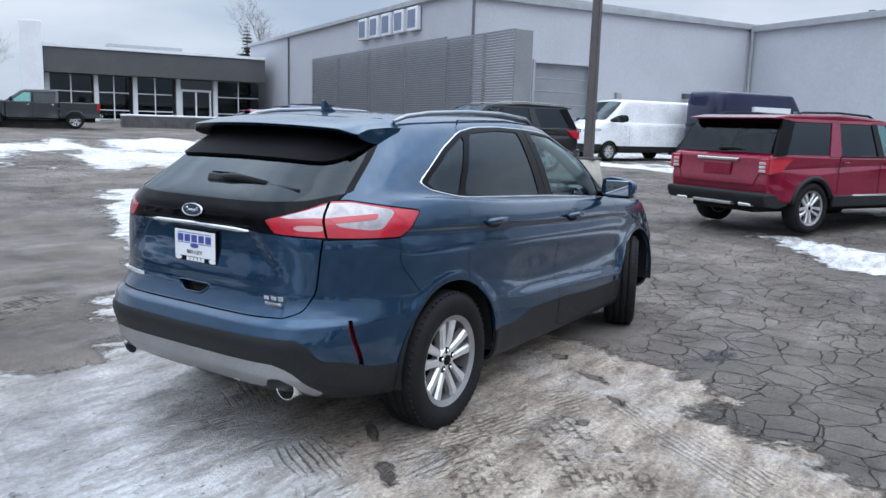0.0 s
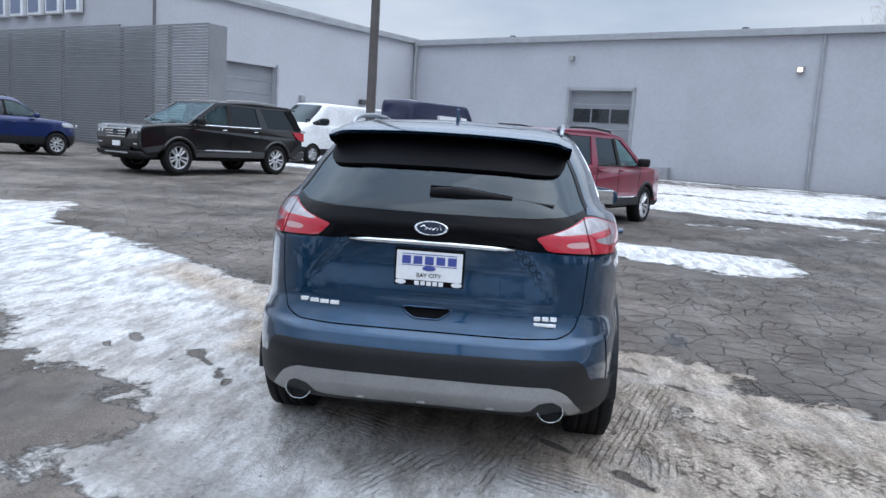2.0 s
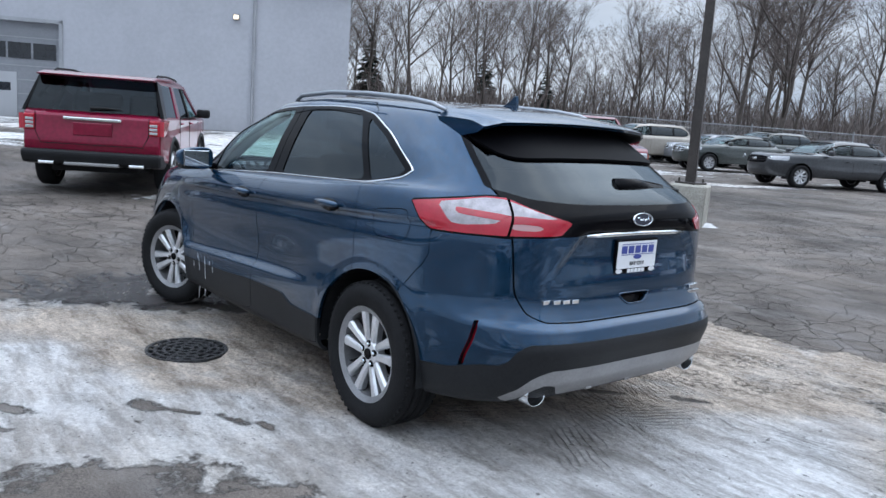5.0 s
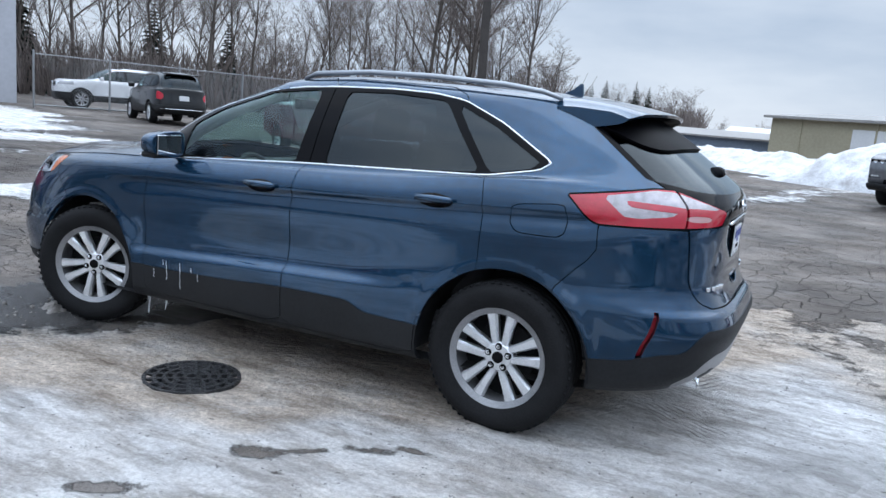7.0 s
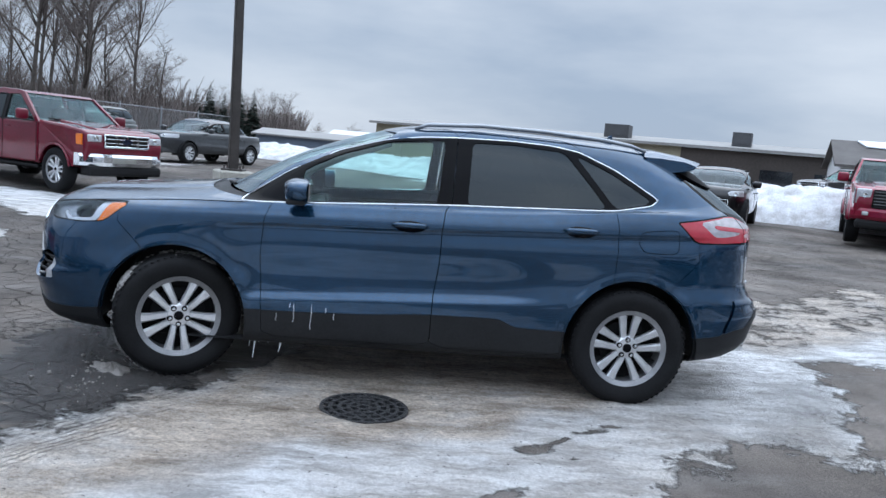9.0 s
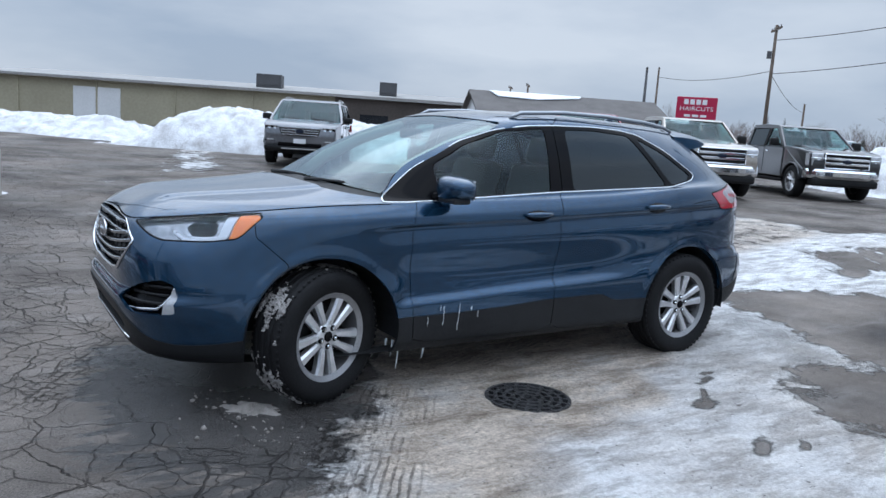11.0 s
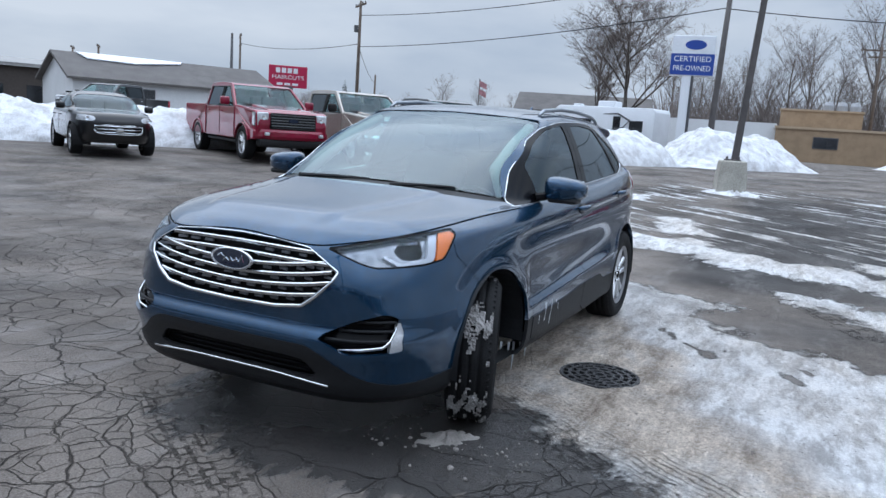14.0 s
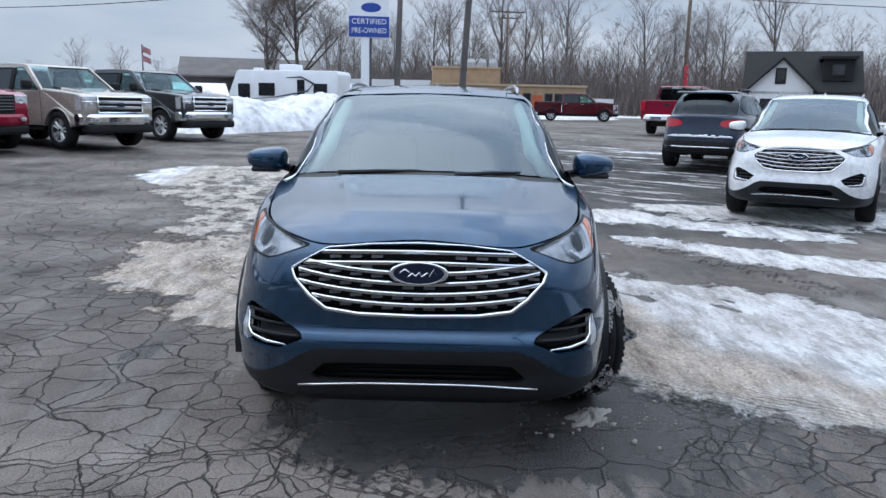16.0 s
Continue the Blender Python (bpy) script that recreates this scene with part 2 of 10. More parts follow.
def text_mesh(body, size, depth=0.004, align="CENTER", shear=0.0, width=None, bevel=0.0):
    """Lettering in the built-in font as a bmesh in the x, y plane."""
    cu = bpy.data.curves.new("lettering", "FONT")
    cu.body, cu.size, cu.extrude, cu.align_x, cu.align_y, cu.shear = body, size, depth, align, "CENTER", shear
    cu.bevel_depth = bevel
    cu.resolution_u = 3
    ob = bpy.data.objects.new("lettering", cu)
    scene.collection.objects.link(ob)
    bpy.context.view_layer.update()
    me = bpy.data.meshes.new_from_object(ob)
    bm = bmesh.new()
    bm.from_mesh(me)
    bpy.data.objects.remove(ob)
    bpy.data.curves.remove(cu)
    bpy.data.meshes.remove(me)
    if width and bm.verts:
        xs = [v.co.x for v in bm.verts]
        k = width / (max(xs) - min(xs))
        for v in bm.verts:
            v.co.x *= k
    return bm


# ---------------------------------------------------------------- plan of the lot
# the lot's own axes: u runs along the rear wall of the yard (60 degrees), v across it (-30 degrees)
CU, SU = math.cos(radians(60)), math.sin(radians(60))


def lot(u, v):
    return (u * CU + v * SU, u * SU - v * CU)


def lot_pose(u, v, z, turn=0.0):
    """A pose with its x axis along u, turned by degrees."""
    x, y = lot(u, v)
    return pose(x, y, z, 0, 0, 60 + turn)


def smooth01(x):
    x = np.clip(x, 0, 1)
    return x * x * (3 - 2 * x)


def ground_z(x, y):
    """The lot falls towards the drain and rises towards the showroom."""
    x, y = np.asarray(x, float), np.asarray(y, float)
    r = np.hypot(x - 0.2, y - 0.3)
    g = 0.027 * np.clip(r - 3.0, 0, 14) + 0.013 * np.clip(r - 17, 0, 12)
    g = g * smooth01((r - 2.2) / 3)
    u = x * CU + y * SU
    g = g + 0.022 * np.clip(u - 26, 0, 30)
    g = g - 0.03 * np.exp(-((x - 0.22) ** 2 + (y - 1.25) ** 2) / 0.5)
    return g


def gz(x, y):
    return float(ground_z(x, y))

# ---------------------------------------------------------------- ground
def poly_field(pts):
    """Signed distance to an outline, positive within."""
    a = np.array(pts, float)
    b = np.roll(a, -1, axis=0)

    def f(x, y):
        best = np.full(x.shape, 1e9)
        odd = np.zeros(x.shape, bool)
        for (ax, ay), (bx, by) in zip(a, b):
            dx, dy = bx - ax, by - ay
            t = np.clip(((x - ax) * dx + (y - ay) * dy) / (dx * dx + dy * dy + 1e-12), 0, 1)
            best = np.minimum(best, (x - ax - t * dx) ** 2 + (y - ay - t * dy) ** 2)
            if ay != by:
                odd ^= ((ay > y) != (by > y)) & (x < (bx - ax) * (y - ay) / (by - ay) + ax)
        return np.where(odd, 1, -1) * np.sqrt(best)

    return f


def wave_noise(x, y, scale, seed, stretch=1.0, turn=0.0):
    """Cheap smooth noise for whole arrays: a sum of waves in random directions, about -1 to 1."""
    rng = np.random.default_rng(seed)
    c, s = math.cos(turn), math.sin(turn)
    p, q = (x * c + y * s) / stretch, -x * s + y * c
    out = np.zeros_like(x, float)
    for octave in range(4):
        for _ in range(5):
            a = rng.uniform(0, 2 * math.pi)
            k = scale * 2**octave * rng.uniform(0.7, 1.4)
            out += np.sin(k * (p * math.cos(a) + q * math.sin(a)) + rng.uniform(0, 6.28)) / 1.7**octave
    return out / 5.0


# where packed snow and ice lie on the asphalt
SNOW_MAIN = [(0.6, -0.6), (0.58, -1.11), (0.34, -1.46), (-0.02, -2.05), (-0.45, -1.92), (-0.56, -2.1), (-0.62, -2.6), (-1.14, -2.9), (-1.87, -3.05), (-2.6, -3.2), (-3.6, -1.2), (-3.41, -0.26), (-3.24, 0.12), (-3.13, 0.68), (-2.77, 1.23), (-2.52, 1.82), (-2.4, 1.74), (-2.19, 1.49), (-1.96, 1.42), (-1.66, 1.7), (-1.3, 2.08), (-1.18, 2.5), (-0.9, 3.05), (0.06, 3.74), (0.5, 4.6), (1.6, 6.5), (4.0, 10.3), (5.3, 9.8), (6.4, 7.2), (5.05, 6.4), (3.46, 4.5), (2.8, 3.46), (1.96, 2.36), (1.78, 1.9), (1.62, 1.68), (1.48, 1.44), (1.22, 1.1), (1.0, 0.76), (0.8, 0.2)]
SNOW_BACK = [(-3.3, -0.6), (-4.3, -0.45), (-4.93, 0.01), (-5.39, 0.05), (-5.68, -0.19), (-6.5, -0.88), (-7.43, -1.78), (-9.6, -2.6), (-10.2, -4.8), (-8.0, -5.5), (-6.2, -4.6), (-4.9, -3.3), (-3.2, -3.3), (-2.0, -2.4)]
SNOW_SMALL = [
    [(7.5, -1), (6.9, -2.8), (6.5, -4.6), (4.9, -4.1), (4.7, -3.2), (5.8, -1.8)],
    [(7.3, -8.6), (5.8, -8.5), (3.9, -8.1), (2.8, -8.3), (3.0, -7.2), (4.1, -6.0), (5.6, -6.4)],
    [(9.3, -9.1), (8.6, -9.5), (3.9, -5.9), (5.2, -5.5)],
    [(-5.36, 0.03), (-5.9, -0.28), (-6.84, -0.54), (-6.8, -0.13), (-6.44, 0.37), (-6.6, 0.73), (-6.2, 1.3), (-5.87, 1.84), (-5.45, 2.12), (-5.75, 2.77), (-5.2, 3.05), (-4.65, 3.42), (-4.68, 3.97), (-4.3, 4.5), (-3.8, 5.2), (-3.0, 4.9), (-3.28, 4.31), (-3.45, 3.91), (-3.75, 3.4), (-4.5, 2.71), (-4.5, 2.16), (-4.8, 1.69), (-5.5, 0.7)],
    [(-3.75, 2.05), (-3.6, 2.56), (-3.24, 3.09), (-2.9, 3.57), (-2.5, 4.2), (-2.0, 4.7), (-1.6, 4.3), (-1.88, 3.83), (-2.04, 3.46), (-2.33, 3.14), (-2.67, 2.96), (-2.89, 2.67), (-3.23, 2.15)],
    [(-9.75, -3.1), (-10.66, -2.74), (-11.82, -2.22), (-13.5, -0.96), (-13.2, -0.77), (-11.73, -1.12), (-10.67, -1.4), (-9.13, -1.62), (-8.41, -1.79), (-7.66, -1.98)],
    [(-9.27, -0.21), (-9.16, 0.38), (-7.45, 0.95), (-7.31, 0.5), (-8.24, 0.04)],
    [(-5.1, 1.1), (-5.1, 1.55), (-4.6, 1.75), (-4.65, 1.4)],
]
GRIMY = [(1.0, 0.7), (1.6, 1.6), (2.0, 2.4), (2.6, 3.4), (2.0, 3.6), (1.2, 2.6), (0.6, 1.95), (0.1, 1.82), (-0.5, 1.6), (-0.94, 1.22), (-1.4, 0.88), (-1.68, 0.66), (-1.84, 0.36), (-1.95, 0.02), (-2.1, -0.5), (-2.5, -1.1), (-3.1, -1.8), (-3.4, -3.4), (-1.4, -3.9), (0.6, -2.6), (1.2, -0.9)]
GREY_ICE = [(-2.4, 1.75), (-2.1, 1.4), (-2.45, 0.85), (-2.75, 0.25), (-3.15, -0.05), (-3.25, 0.3), (-3.1, 0.75), (-2.75, 1.25), (-2.55, 1.85)]
# bands of tyre marks across the ice: from, to, half width; lugs leave blocks, road tyres leave lines
RUTS = [((-0.5, -1.35), (-2.1, -0.85), 0.16), ((-0.5, -1.6), (-1.3, -2.7), 0.14), ((-2.5, 0.25), (-1.3, -0.4), 0.13), ((-1.3, -0.55), (-2.7, -0.1), 0.12), ((-1.3, -1.15), (-2.8, -0.95), 0.13), ((-2.5, -0.85), (-3.5, -1.1), 0.12), ((0.8, 0.7), (-0.9, 0.05), 0.2), ((0.9, 0.85), (1.9, 2.3), 0.17), ((-1.5, 0.6), (-2.4, -1.0), 0.14)]
LUGS = [((-0.9, -1.17), (-1.85, -2.12), 0.12), ((-1.3, -1.82), (-2.2, -2.42), 0.1), ((-1.5, -1.05), (-2.6, -2.1), 0.11), ((-1.2, -0.95), (-2.0, -1.3), 0.1), ((-1.0, 3.6), (-3.2, 2.4), 0.13), ((2.1, -0.7), (2.8, 0.36), 0.1), ((2.0, 0.6), (2.3, -0.4), 0.12), ((1.72, 1.78), (1.2, 0.95), 0.1)]


def ground_mesh():
    """One sheet, dense round the car and coarse towards the horizon."""
    step = 0.1
    far = 9 + np.cumsum(step * 1.055 ** np.arange(1, 140))
    far = far[far < 1800]
    mid = np.arange(4.1, 9.001, step)
    line = np.concatenate([-far[::-1], -mid[::-1], np.arange(-4.0, 4.001, 0.04), mid, far])
    gx, gy = np.meshgrid(line, line, indexing="ij")
    x, y = gx.ravel(), gy.ravel()
    r = np.hypot(x, y)
    loose = 0.2 + 0.5 * smooth01((r - 4.5) / 3)
    wob = (0.42 * wave_noise(x, y, 1.1, 1) + 0.26 * wave_noise(x, y, 4.0, 2)) * loose + 0.07 * wave_noise(x, y, 9.0, 3)
    snow = np.maximum(poly_field(SNOW_MAIN)(x, y), poly_field(SNOW_BACK)(x, y)) + wob
    for s in SNOW_SMALL:
        snow = np.maximum(snow, poly_field(s)(x, y) + wob)
    u, v = x * CU + y * SU, x * SU - y * CU
    far_n = wave_noise(x, y, 0.8, 5, 3.6, radians(60)) + 0.35 * wave_noise(x, y, 2.4, 6, 3.0, radians(60))
    lots = np.exp(-(((u + 2) / 7) ** 2 + ((v + 11) / 6.5) ** 2)) * 1.0
    yard = smooth01((v - 11) / 4) * smooth01((31 - v) / 2) * smooth01((u + 3) / 4) * smooth01((26 - u) / 3)
    front = smooth01((u - 12) / 4) * smooth01((34 - u) / 6) * smooth01((8 - v) / 6) * smooth01((v + 8) / 6)
    edge_row = smooth01((-5 - u) / 3) * smooth01((u + 20) / 5) * smooth01((v - 2) / 4) * 0.6
    fld = np.maximum(np.maximum(lots * 1.15, yard * 1.1), np.maximum(front, edge_row))
    far_snow = (far_n + 1.45 * fld - 1.25) * 0.5
    # thin wind-blown streaks on the newer asphalt
    streaky = smooth01((-5.6 - x) / 1.2) * smooth01((x + 20) / 4) * smooth01((y + 2.5) / 1.5) * smooth01((10 - y) / 3)
    far_snow -= 1.0 * streaky
    beyond = smooth01((r - 60) / 30) * (0.4 + 0.5 * wave_noise(x, y, 0.05, 9)) - (1 - smooth01((r - 60) / 30)) * 0.5
    snow = np.where(r < 9, np.maximum(snow, np.where(r > 6, far_snow, -1)), np.maximum(np.maximum(far_snow, snow), beyond))
    amount = np.clip(0.5 + snow / 0.55, 0, 1)
    amount = np.maximum(amount, 0.21 * streaky)
    # newer, blacker asphalt round the white car
    fresh = smooth01((-3.2 - x + 1.2 * wob) / 0.5) * smooth01((y - 0.5 + 0.8 * wob) / 0.8) * smooth01((x + 17) / 4) * smooth01((13 - y) / 3)
    # the far side of the lot is older and darker
    fresh = np.maximum(fresh, 0.42 * smooth01((x - 1.5) / 2.5) * smooth01((-0.8 - y) / 2) * smooth01((20 - r) / 6))
    # holes worn through the ice: place, length, width, heading
    for cx, cy, ln, wd, hd in ((-0.68, 1.80, 0.16, 0.09, 20), (-1.06, 1.47, 0.17, 0.05, 15), (-0.87, 1.63, 0.14, 0.03, 40), (-0.45, 2.36, 0.16, 0.07, 30), (-0.88, 1.88, 0.10, 0.04, 20), (-0.27, 1.6, 0.06, 0.04, 0), (-0.67, 2.45, 0.15, 0.05, 25), (-1.25, 1.35, 0.12, 0.04, 10), (0.15, -0.85, 0.14, 0.08, 60), (-0.15, -1.25, 0.20, 0.07, 70), (-1.15, -1.78, 0.07, 0.05, 30), (-0.95, -1.5, 0.07, 0.04, 10), (-0.5, -1.55, 0.16, 0.05, 50), (-1.75, -0.66, 0.20, 0.04, 44), (-2.1, -1.02, 0.18, 0.06, 46)):
        c, q = math.cos(radians(hd)), math.sin(radians(hd))
        p1, p2 = (x - cx) * c + (y - cy) * q, -(x - cx) * q + (y - cy) * c
        amount *= 1 - 0.8 * np.exp(-((p1 / ln) ** 2 + (p2 / wd) ** 2))
    glaze = smooth01(0.5 + (poly_field(GREY_ICE)(x, y) + 0.8 * wob) / 0.35)
    far_ice = poly_field([(-2.2, -2.4), (-3.3, -0.8), (-5.5, -2.0), (-9.6, -3.0), (-10.2, -4.8), (-6.2, -4.6), (-3.2, -3.6)])(x, y)
    glaze = np.maximum(glaze, 0.35 * smooth01(0.6 + far_ice / 0.5))
    amount *= 1 - 0.42 * smooth01(0.5 + far_ice / 0.6)
    # the plates are broken up before the nose and along the far flank, and lie under grit beside the drain
    broken = np.clip(smooth01((x - 1.2) / 1.0) + smooth01((-0.8 - y) / 0.8) + 0.5 * smooth01((r - 6) / 4), 0.06, 1)
    grime = smooth01(0.5 + (poly_field(GRIMY)(x, y) + 1.2 * wob) / 0.5)
    grime = np.maximum(grime, 0.8 * smooth01(0.6 + far_ice / 0.5))
    grime = np.maximum(grime, smooth01(0.25 + 0.9 * wave_noise(x, y, 0.9, 31, 3.0, radians(70))) * 0.45 * (r < 30))
    wet = 0.75 * np.exp(-(((x - 2.15) / 0.5) ** 2 + ((y - 0.1) / 0.95) ** 2)) + 1.0 * np.exp(-(((x - 1.55) / 0.36) ** 2 + ((y - 1.2) / 0.5) ** 2)) + 0.8 * np.exp(-(((x - 1.7) / 0.5) ** 2 + ((y - 0.2) / 0.8) ** 2)) + 0.55 * np.exp(-(((x - 0.95) / 0.45) ** 2 + ((y + 1.75) / 0.35) ** 2)) + 0.55 * np.exp(-(((x - 2.3) / 0.75) ** 2 + ((y - 1.5) / 0.9) ** 2)) + 0.24 * smooth01(wave_noise(x, y, 0.9, 12) - 0.15)
    wet = np.clip(wet, 0, 1)
    # tyre marks pressed into the packed snow, with their own coordinates along and across
    marks = {}
    for name, bands in (("rut", RUTS), ("lug", LUGS)):
        mask, across, along = np.zeros_like(x), np.zeros_like(x), np.zeros_like(x)
        for (ax, ay), (bx, by), hw in bands:
            dx, dy = bx - ax, by - ay
            ln = math.hypot(dx, dy)
            side = ((x - ax) * -dy + (y - ay) * dx) / ln
            run = ((x - ax) * dx + (y - ay) * dy) / ln
            near = (np.abs(side) < hw + 0.25) & (run > -0.3) & (run < ln + 0.3)
            k = smooth01((hw + 0.1 - np.abs(side)) / 0.1) * smooth01(run / 0.3 + 0.5) * smooth01((ln - run) / 0.3 + 0.5) + near * 0.001
            take = k > mask
            mask, across, along = np.where(take, k, mask), np.where(take, side, across), np.where(take, run, along)
        marks[name] = (mask, across, along)
    # exhaust melt at the tail, and the shade under the car put into colour
    mud_and_shade = 0.22 * np.exp(-(((x + 2.0) / 0.6) ** 2 + ((y - 0.0) / 0.8) ** 2)) + 0.2 * smooth01((1.9 - np.abs(x)) / 0.4) * smooth01((0.75 - np.abs(y - 0.1)) / 0.5)
    mud_and_shade = np.clip(mud_and_shade + 0.25 * wave_noise(x, y, 3.5, 17) * (mud_and_shade > 0.1), 0, 1)
    z = ground_z(x, y)
    z = z + amount * (0.008 + 0.010 * np.clip(wave_noise(x, y, 7, 21), -1, 1)) * (r < 40) + 0.004 * wave_noise(x, y, 3.0, 22) * (r < 25)
    near = smooth01((6.5 - r) / 2.0)
    z = z + near * amount * (0.008 * np.abs(wave_noise(x, y, 14, 23)) + 0.006 * wave_noise(x, y, 30, 24))
    hole = smooth01((0.30 - np.hypot(x - 0.22, y - 1.22)) / 0.08)
    z -= hole * 0.03
    n = len(line)
    idx = np.arange(n * n).reshape(n, n)
    faces = np.stack([idx[:-1, :-1], idx[1:, :-1], idx[1:, 1:], idx[:-1, 1:]], -1).reshape(-1, 4)
    me = bpy.data.meshes.new("ground")
    me.from_pydata(np.stack([x, y, z], -1).tolist(), [], faces.tolist())
    for name, values in (("snow", amount), ("grime", grime), ("wet", wet), ("mud_and_shade", mud_and_shade), ("glaze", glaze), ("fresh", fresh), ("streaky", streaky), ("broken", broken), ("rut", marks["rut"][0]), ("rut_across", marks["rut"][1]), ("lug", marks["lug"][0]), ("lug_across", marks["lug"][1]), ("lug_along", marks["lug"][2])):
        at = me.attributes.new(name, "FLOAT", "POINT")
        at.data.foreach_set("value", np.asarray(values, np.float32))
    me.shade_smooth()
    return me


def ground_material():
    m = bpy.data.materials.new("asphalt_with_snow")
    m.use_nodes = True
    n, l = m.node_tree.nodes, m.node_tree.links
    b = n["Principled BSDF"]
    tc = n.new("ShaderNodeTexCoord")

    def noise_tex(scale, detail=5, rough=0.55, vec=None, distort=0.0):
        t = n.new("ShaderNodeTexNoise")
        t.inputs["Scale"].default_value, t.inputs["Detail"].default_value = scale, detail
        t.inputs["Roughness"].default_value, t.inputs["Distortion"].default_value = rough, distort
        l.new(vec or tc.outputs["Object"], t.inputs["Vector"])
        return t.outputs["Fac"]

    def math_node(op, a, b2=None, c=None):
        t = n.new("ShaderNodeMath")
        t.operation = op
        for i, v in enumerate((a, b2, c)):
            if v is None:
                continue
            if isinstance(v, (int, float)):
                t.inputs[i].default_value = v
            else:
                l.new(v, t.inputs[i])
        return t.outputs[0]

    def ramp(v, p0, p1, c0=(0, 0, 0), c1=(1, 1, 1)):
        t = n.new("ShaderNodeValToRGB")
        t.color_ramp.elements[0].position, t.color_ramp.elements[0].color = p0, (*c0, 1)
        t.color_ramp.elements[1].position, t.color_ramp.elements[1].color = p1, (*c1, 1)
        l.new(v, t.inputs["Fac"])
        return t.outputs["Color"]

    def mix(fac, a, b2, mode="MIX"):
        t = n.new("ShaderNodeMixRGB")
        t.blend_type = mode
        if isinstance(fac, (int, float)):
            t.inputs["Fac"].default_value = fac
        else:
            l.new(fac, t.inputs["Fac"])
        for i, v in (("Color1", a), ("Color2", b2)):
            if isinstance(v, tuple):
                t.inputs[i].default_value = (*v, 1)
            else:
                l.new(v, t.inputs[i])
        return t.outputs["Color"]

    def attr(name):
        t = n.new("ShaderNodeAttribute")
        t.attribute_name = name
        return t.outputs["Fac"]

    snow_a, grime_a, wet_a, mud_and_shade_a = attr("snow"), attr("grime"), attr("wet"), attr("mud_and_shade")
    # cracks: plates of two sizes with wandering edges
    warp = n.new("ShaderNodeVectorMath")
    warp.operation = "ADD"
    wn3 = n.new("ShaderNodeTexNoise")
    wn3.inputs["Scale"].default_value, wn3.inputs["Detail"].default_value = 5.0, 8
    ws = n.new("ShaderNodeVectorMath")
    ws.operation = "SCALE"
    ws.inputs["Scale"].default_value = 0.17
    l.new(tc.outputs["Object"], wn3.inputs["Vector"])
    l.new(wn3.outputs["Color"], ws.inputs[0])
    l.new(tc.outputs["Object"], warp.inputs[0])
    l.new(ws.outputs[0], warp.inputs[1])

    def cracks(scale, width):
        t = n.new("ShaderNodeTexVoronoi")
        t.voronoi_dimensions, t.feature = "2D", "DISTANCE_TO_EDGE"
        t.inputs["Scale"].default_value = scale
        l.new(warp.outputs[0], t.inputs["Vector"])
        return ramp(t.outputs["Distance"], 0.0, width, (1, 1, 1), (0, 0, 0))

    # streaks that follow the traffic
    sm = n.new("ShaderNodeMapping")
    sm.inputs["Rotation"].default_value = (0, 0, radians(-72))
    sm.inputs["Scale"].default_value = (0.28, 1.0, 1.0)
    l.new(tc.outputs["Object"], sm.inputs["Vector"])
    streak = sm.outputs["Vector"]
    zone = ramp(noise_tex(0.22, 3), 0.36, 0.50)
    crack = math_node("MAXIMUM", math_node("MULTIPLY", cracks(3.4, 0.026), zone), math_node("MAXIMUM", math_node("MULTIPLY", cracks(2.05, 0.012), 0.9), math_node("MULTIPLY", cracks(7.5, 0.03), math_node("MULTIPLY", ramp(noise_tex(0.5, 3), 0.52, 0.6), 0.6))))
    crack = math_node("MULTIPLY", crack, ramp(noise_tex(2.1, 7, 0.7), 0.36, 0.50))
    crack = math_node("MULTIPLY", crack, attr("broken"))
    grain = noise_tex(95, 3, 0.7)
    tone = noise_tex(0.55, 9, 0.66)
    asphalt = ramp(tone, 0.36, 0.64, (0.095, 0.084, 0.077), (0.27, 0.236, 0.21))
    plate = n.new("ShaderNodeTexVoronoi")
    plate.voronoi_dimensions = "2D"
    plate.inputs["Scale"].default_value = 2.05
    l.new(warp.outputs[0], plate.inputs["Vector"])
    asphalt = mix(0.35, asphalt, ramp(plate.outputs["Color"], 0.1, 0.9, (0.55, 0.54, 0.53), (1.2, 1.19, 1.18)), "MULTIPLY")
    asphalt = mix(0.8, asphalt, ramp(grain, 0.3, 0.72, (0.3, 0.29, 0.28), (1.25, 1.25, 1.25)), "MULTIPLY")
    pebble = n.new("ShaderNodeTexVoronoi")
    pebble.inputs["Scale"].default_value = 70
    l.new(tc.outputs["Object"], pebble.inputs["Vector"])
    asphalt = mix(math_node("MULTIPLY", ramp(pebble.outputs["Distance"], 0.10, 0.2, (1, 1, 1), (0, 0, 0)), 0.22), asphalt, (0.3, 0.28, 0.26))
    asphalt = mix(math_node("MULTIPLY", attr("fresh"), 0.72), asphalt, (0.03, 0.029, 0.03))
    salt = ramp(noise_tex(2.6, 9, 0.72, streak), 0.52, 0.72)
    asphalt = mix(math_node("MULTIPLY", salt, 0.42), asphalt, (0.34, 0.32, 0.31))
    asphalt = mix(math_node("MULTIPLY", crack, 0.7), asphalt, (0.010, 0.009, 0.009))
    wet_f = math_node("MULTIPLY", ramp(math_node("ADD", wet_a, math_node("MULTIPLY", math_node("SUBTRACT", noise_tex(4.6, 9, 0.72, streak), 0.5), 2.2)), 0.46, 0.60), 0.85)
    asphalt = mix(wet_f, asphalt, (0.024, 0.023, 0.023))
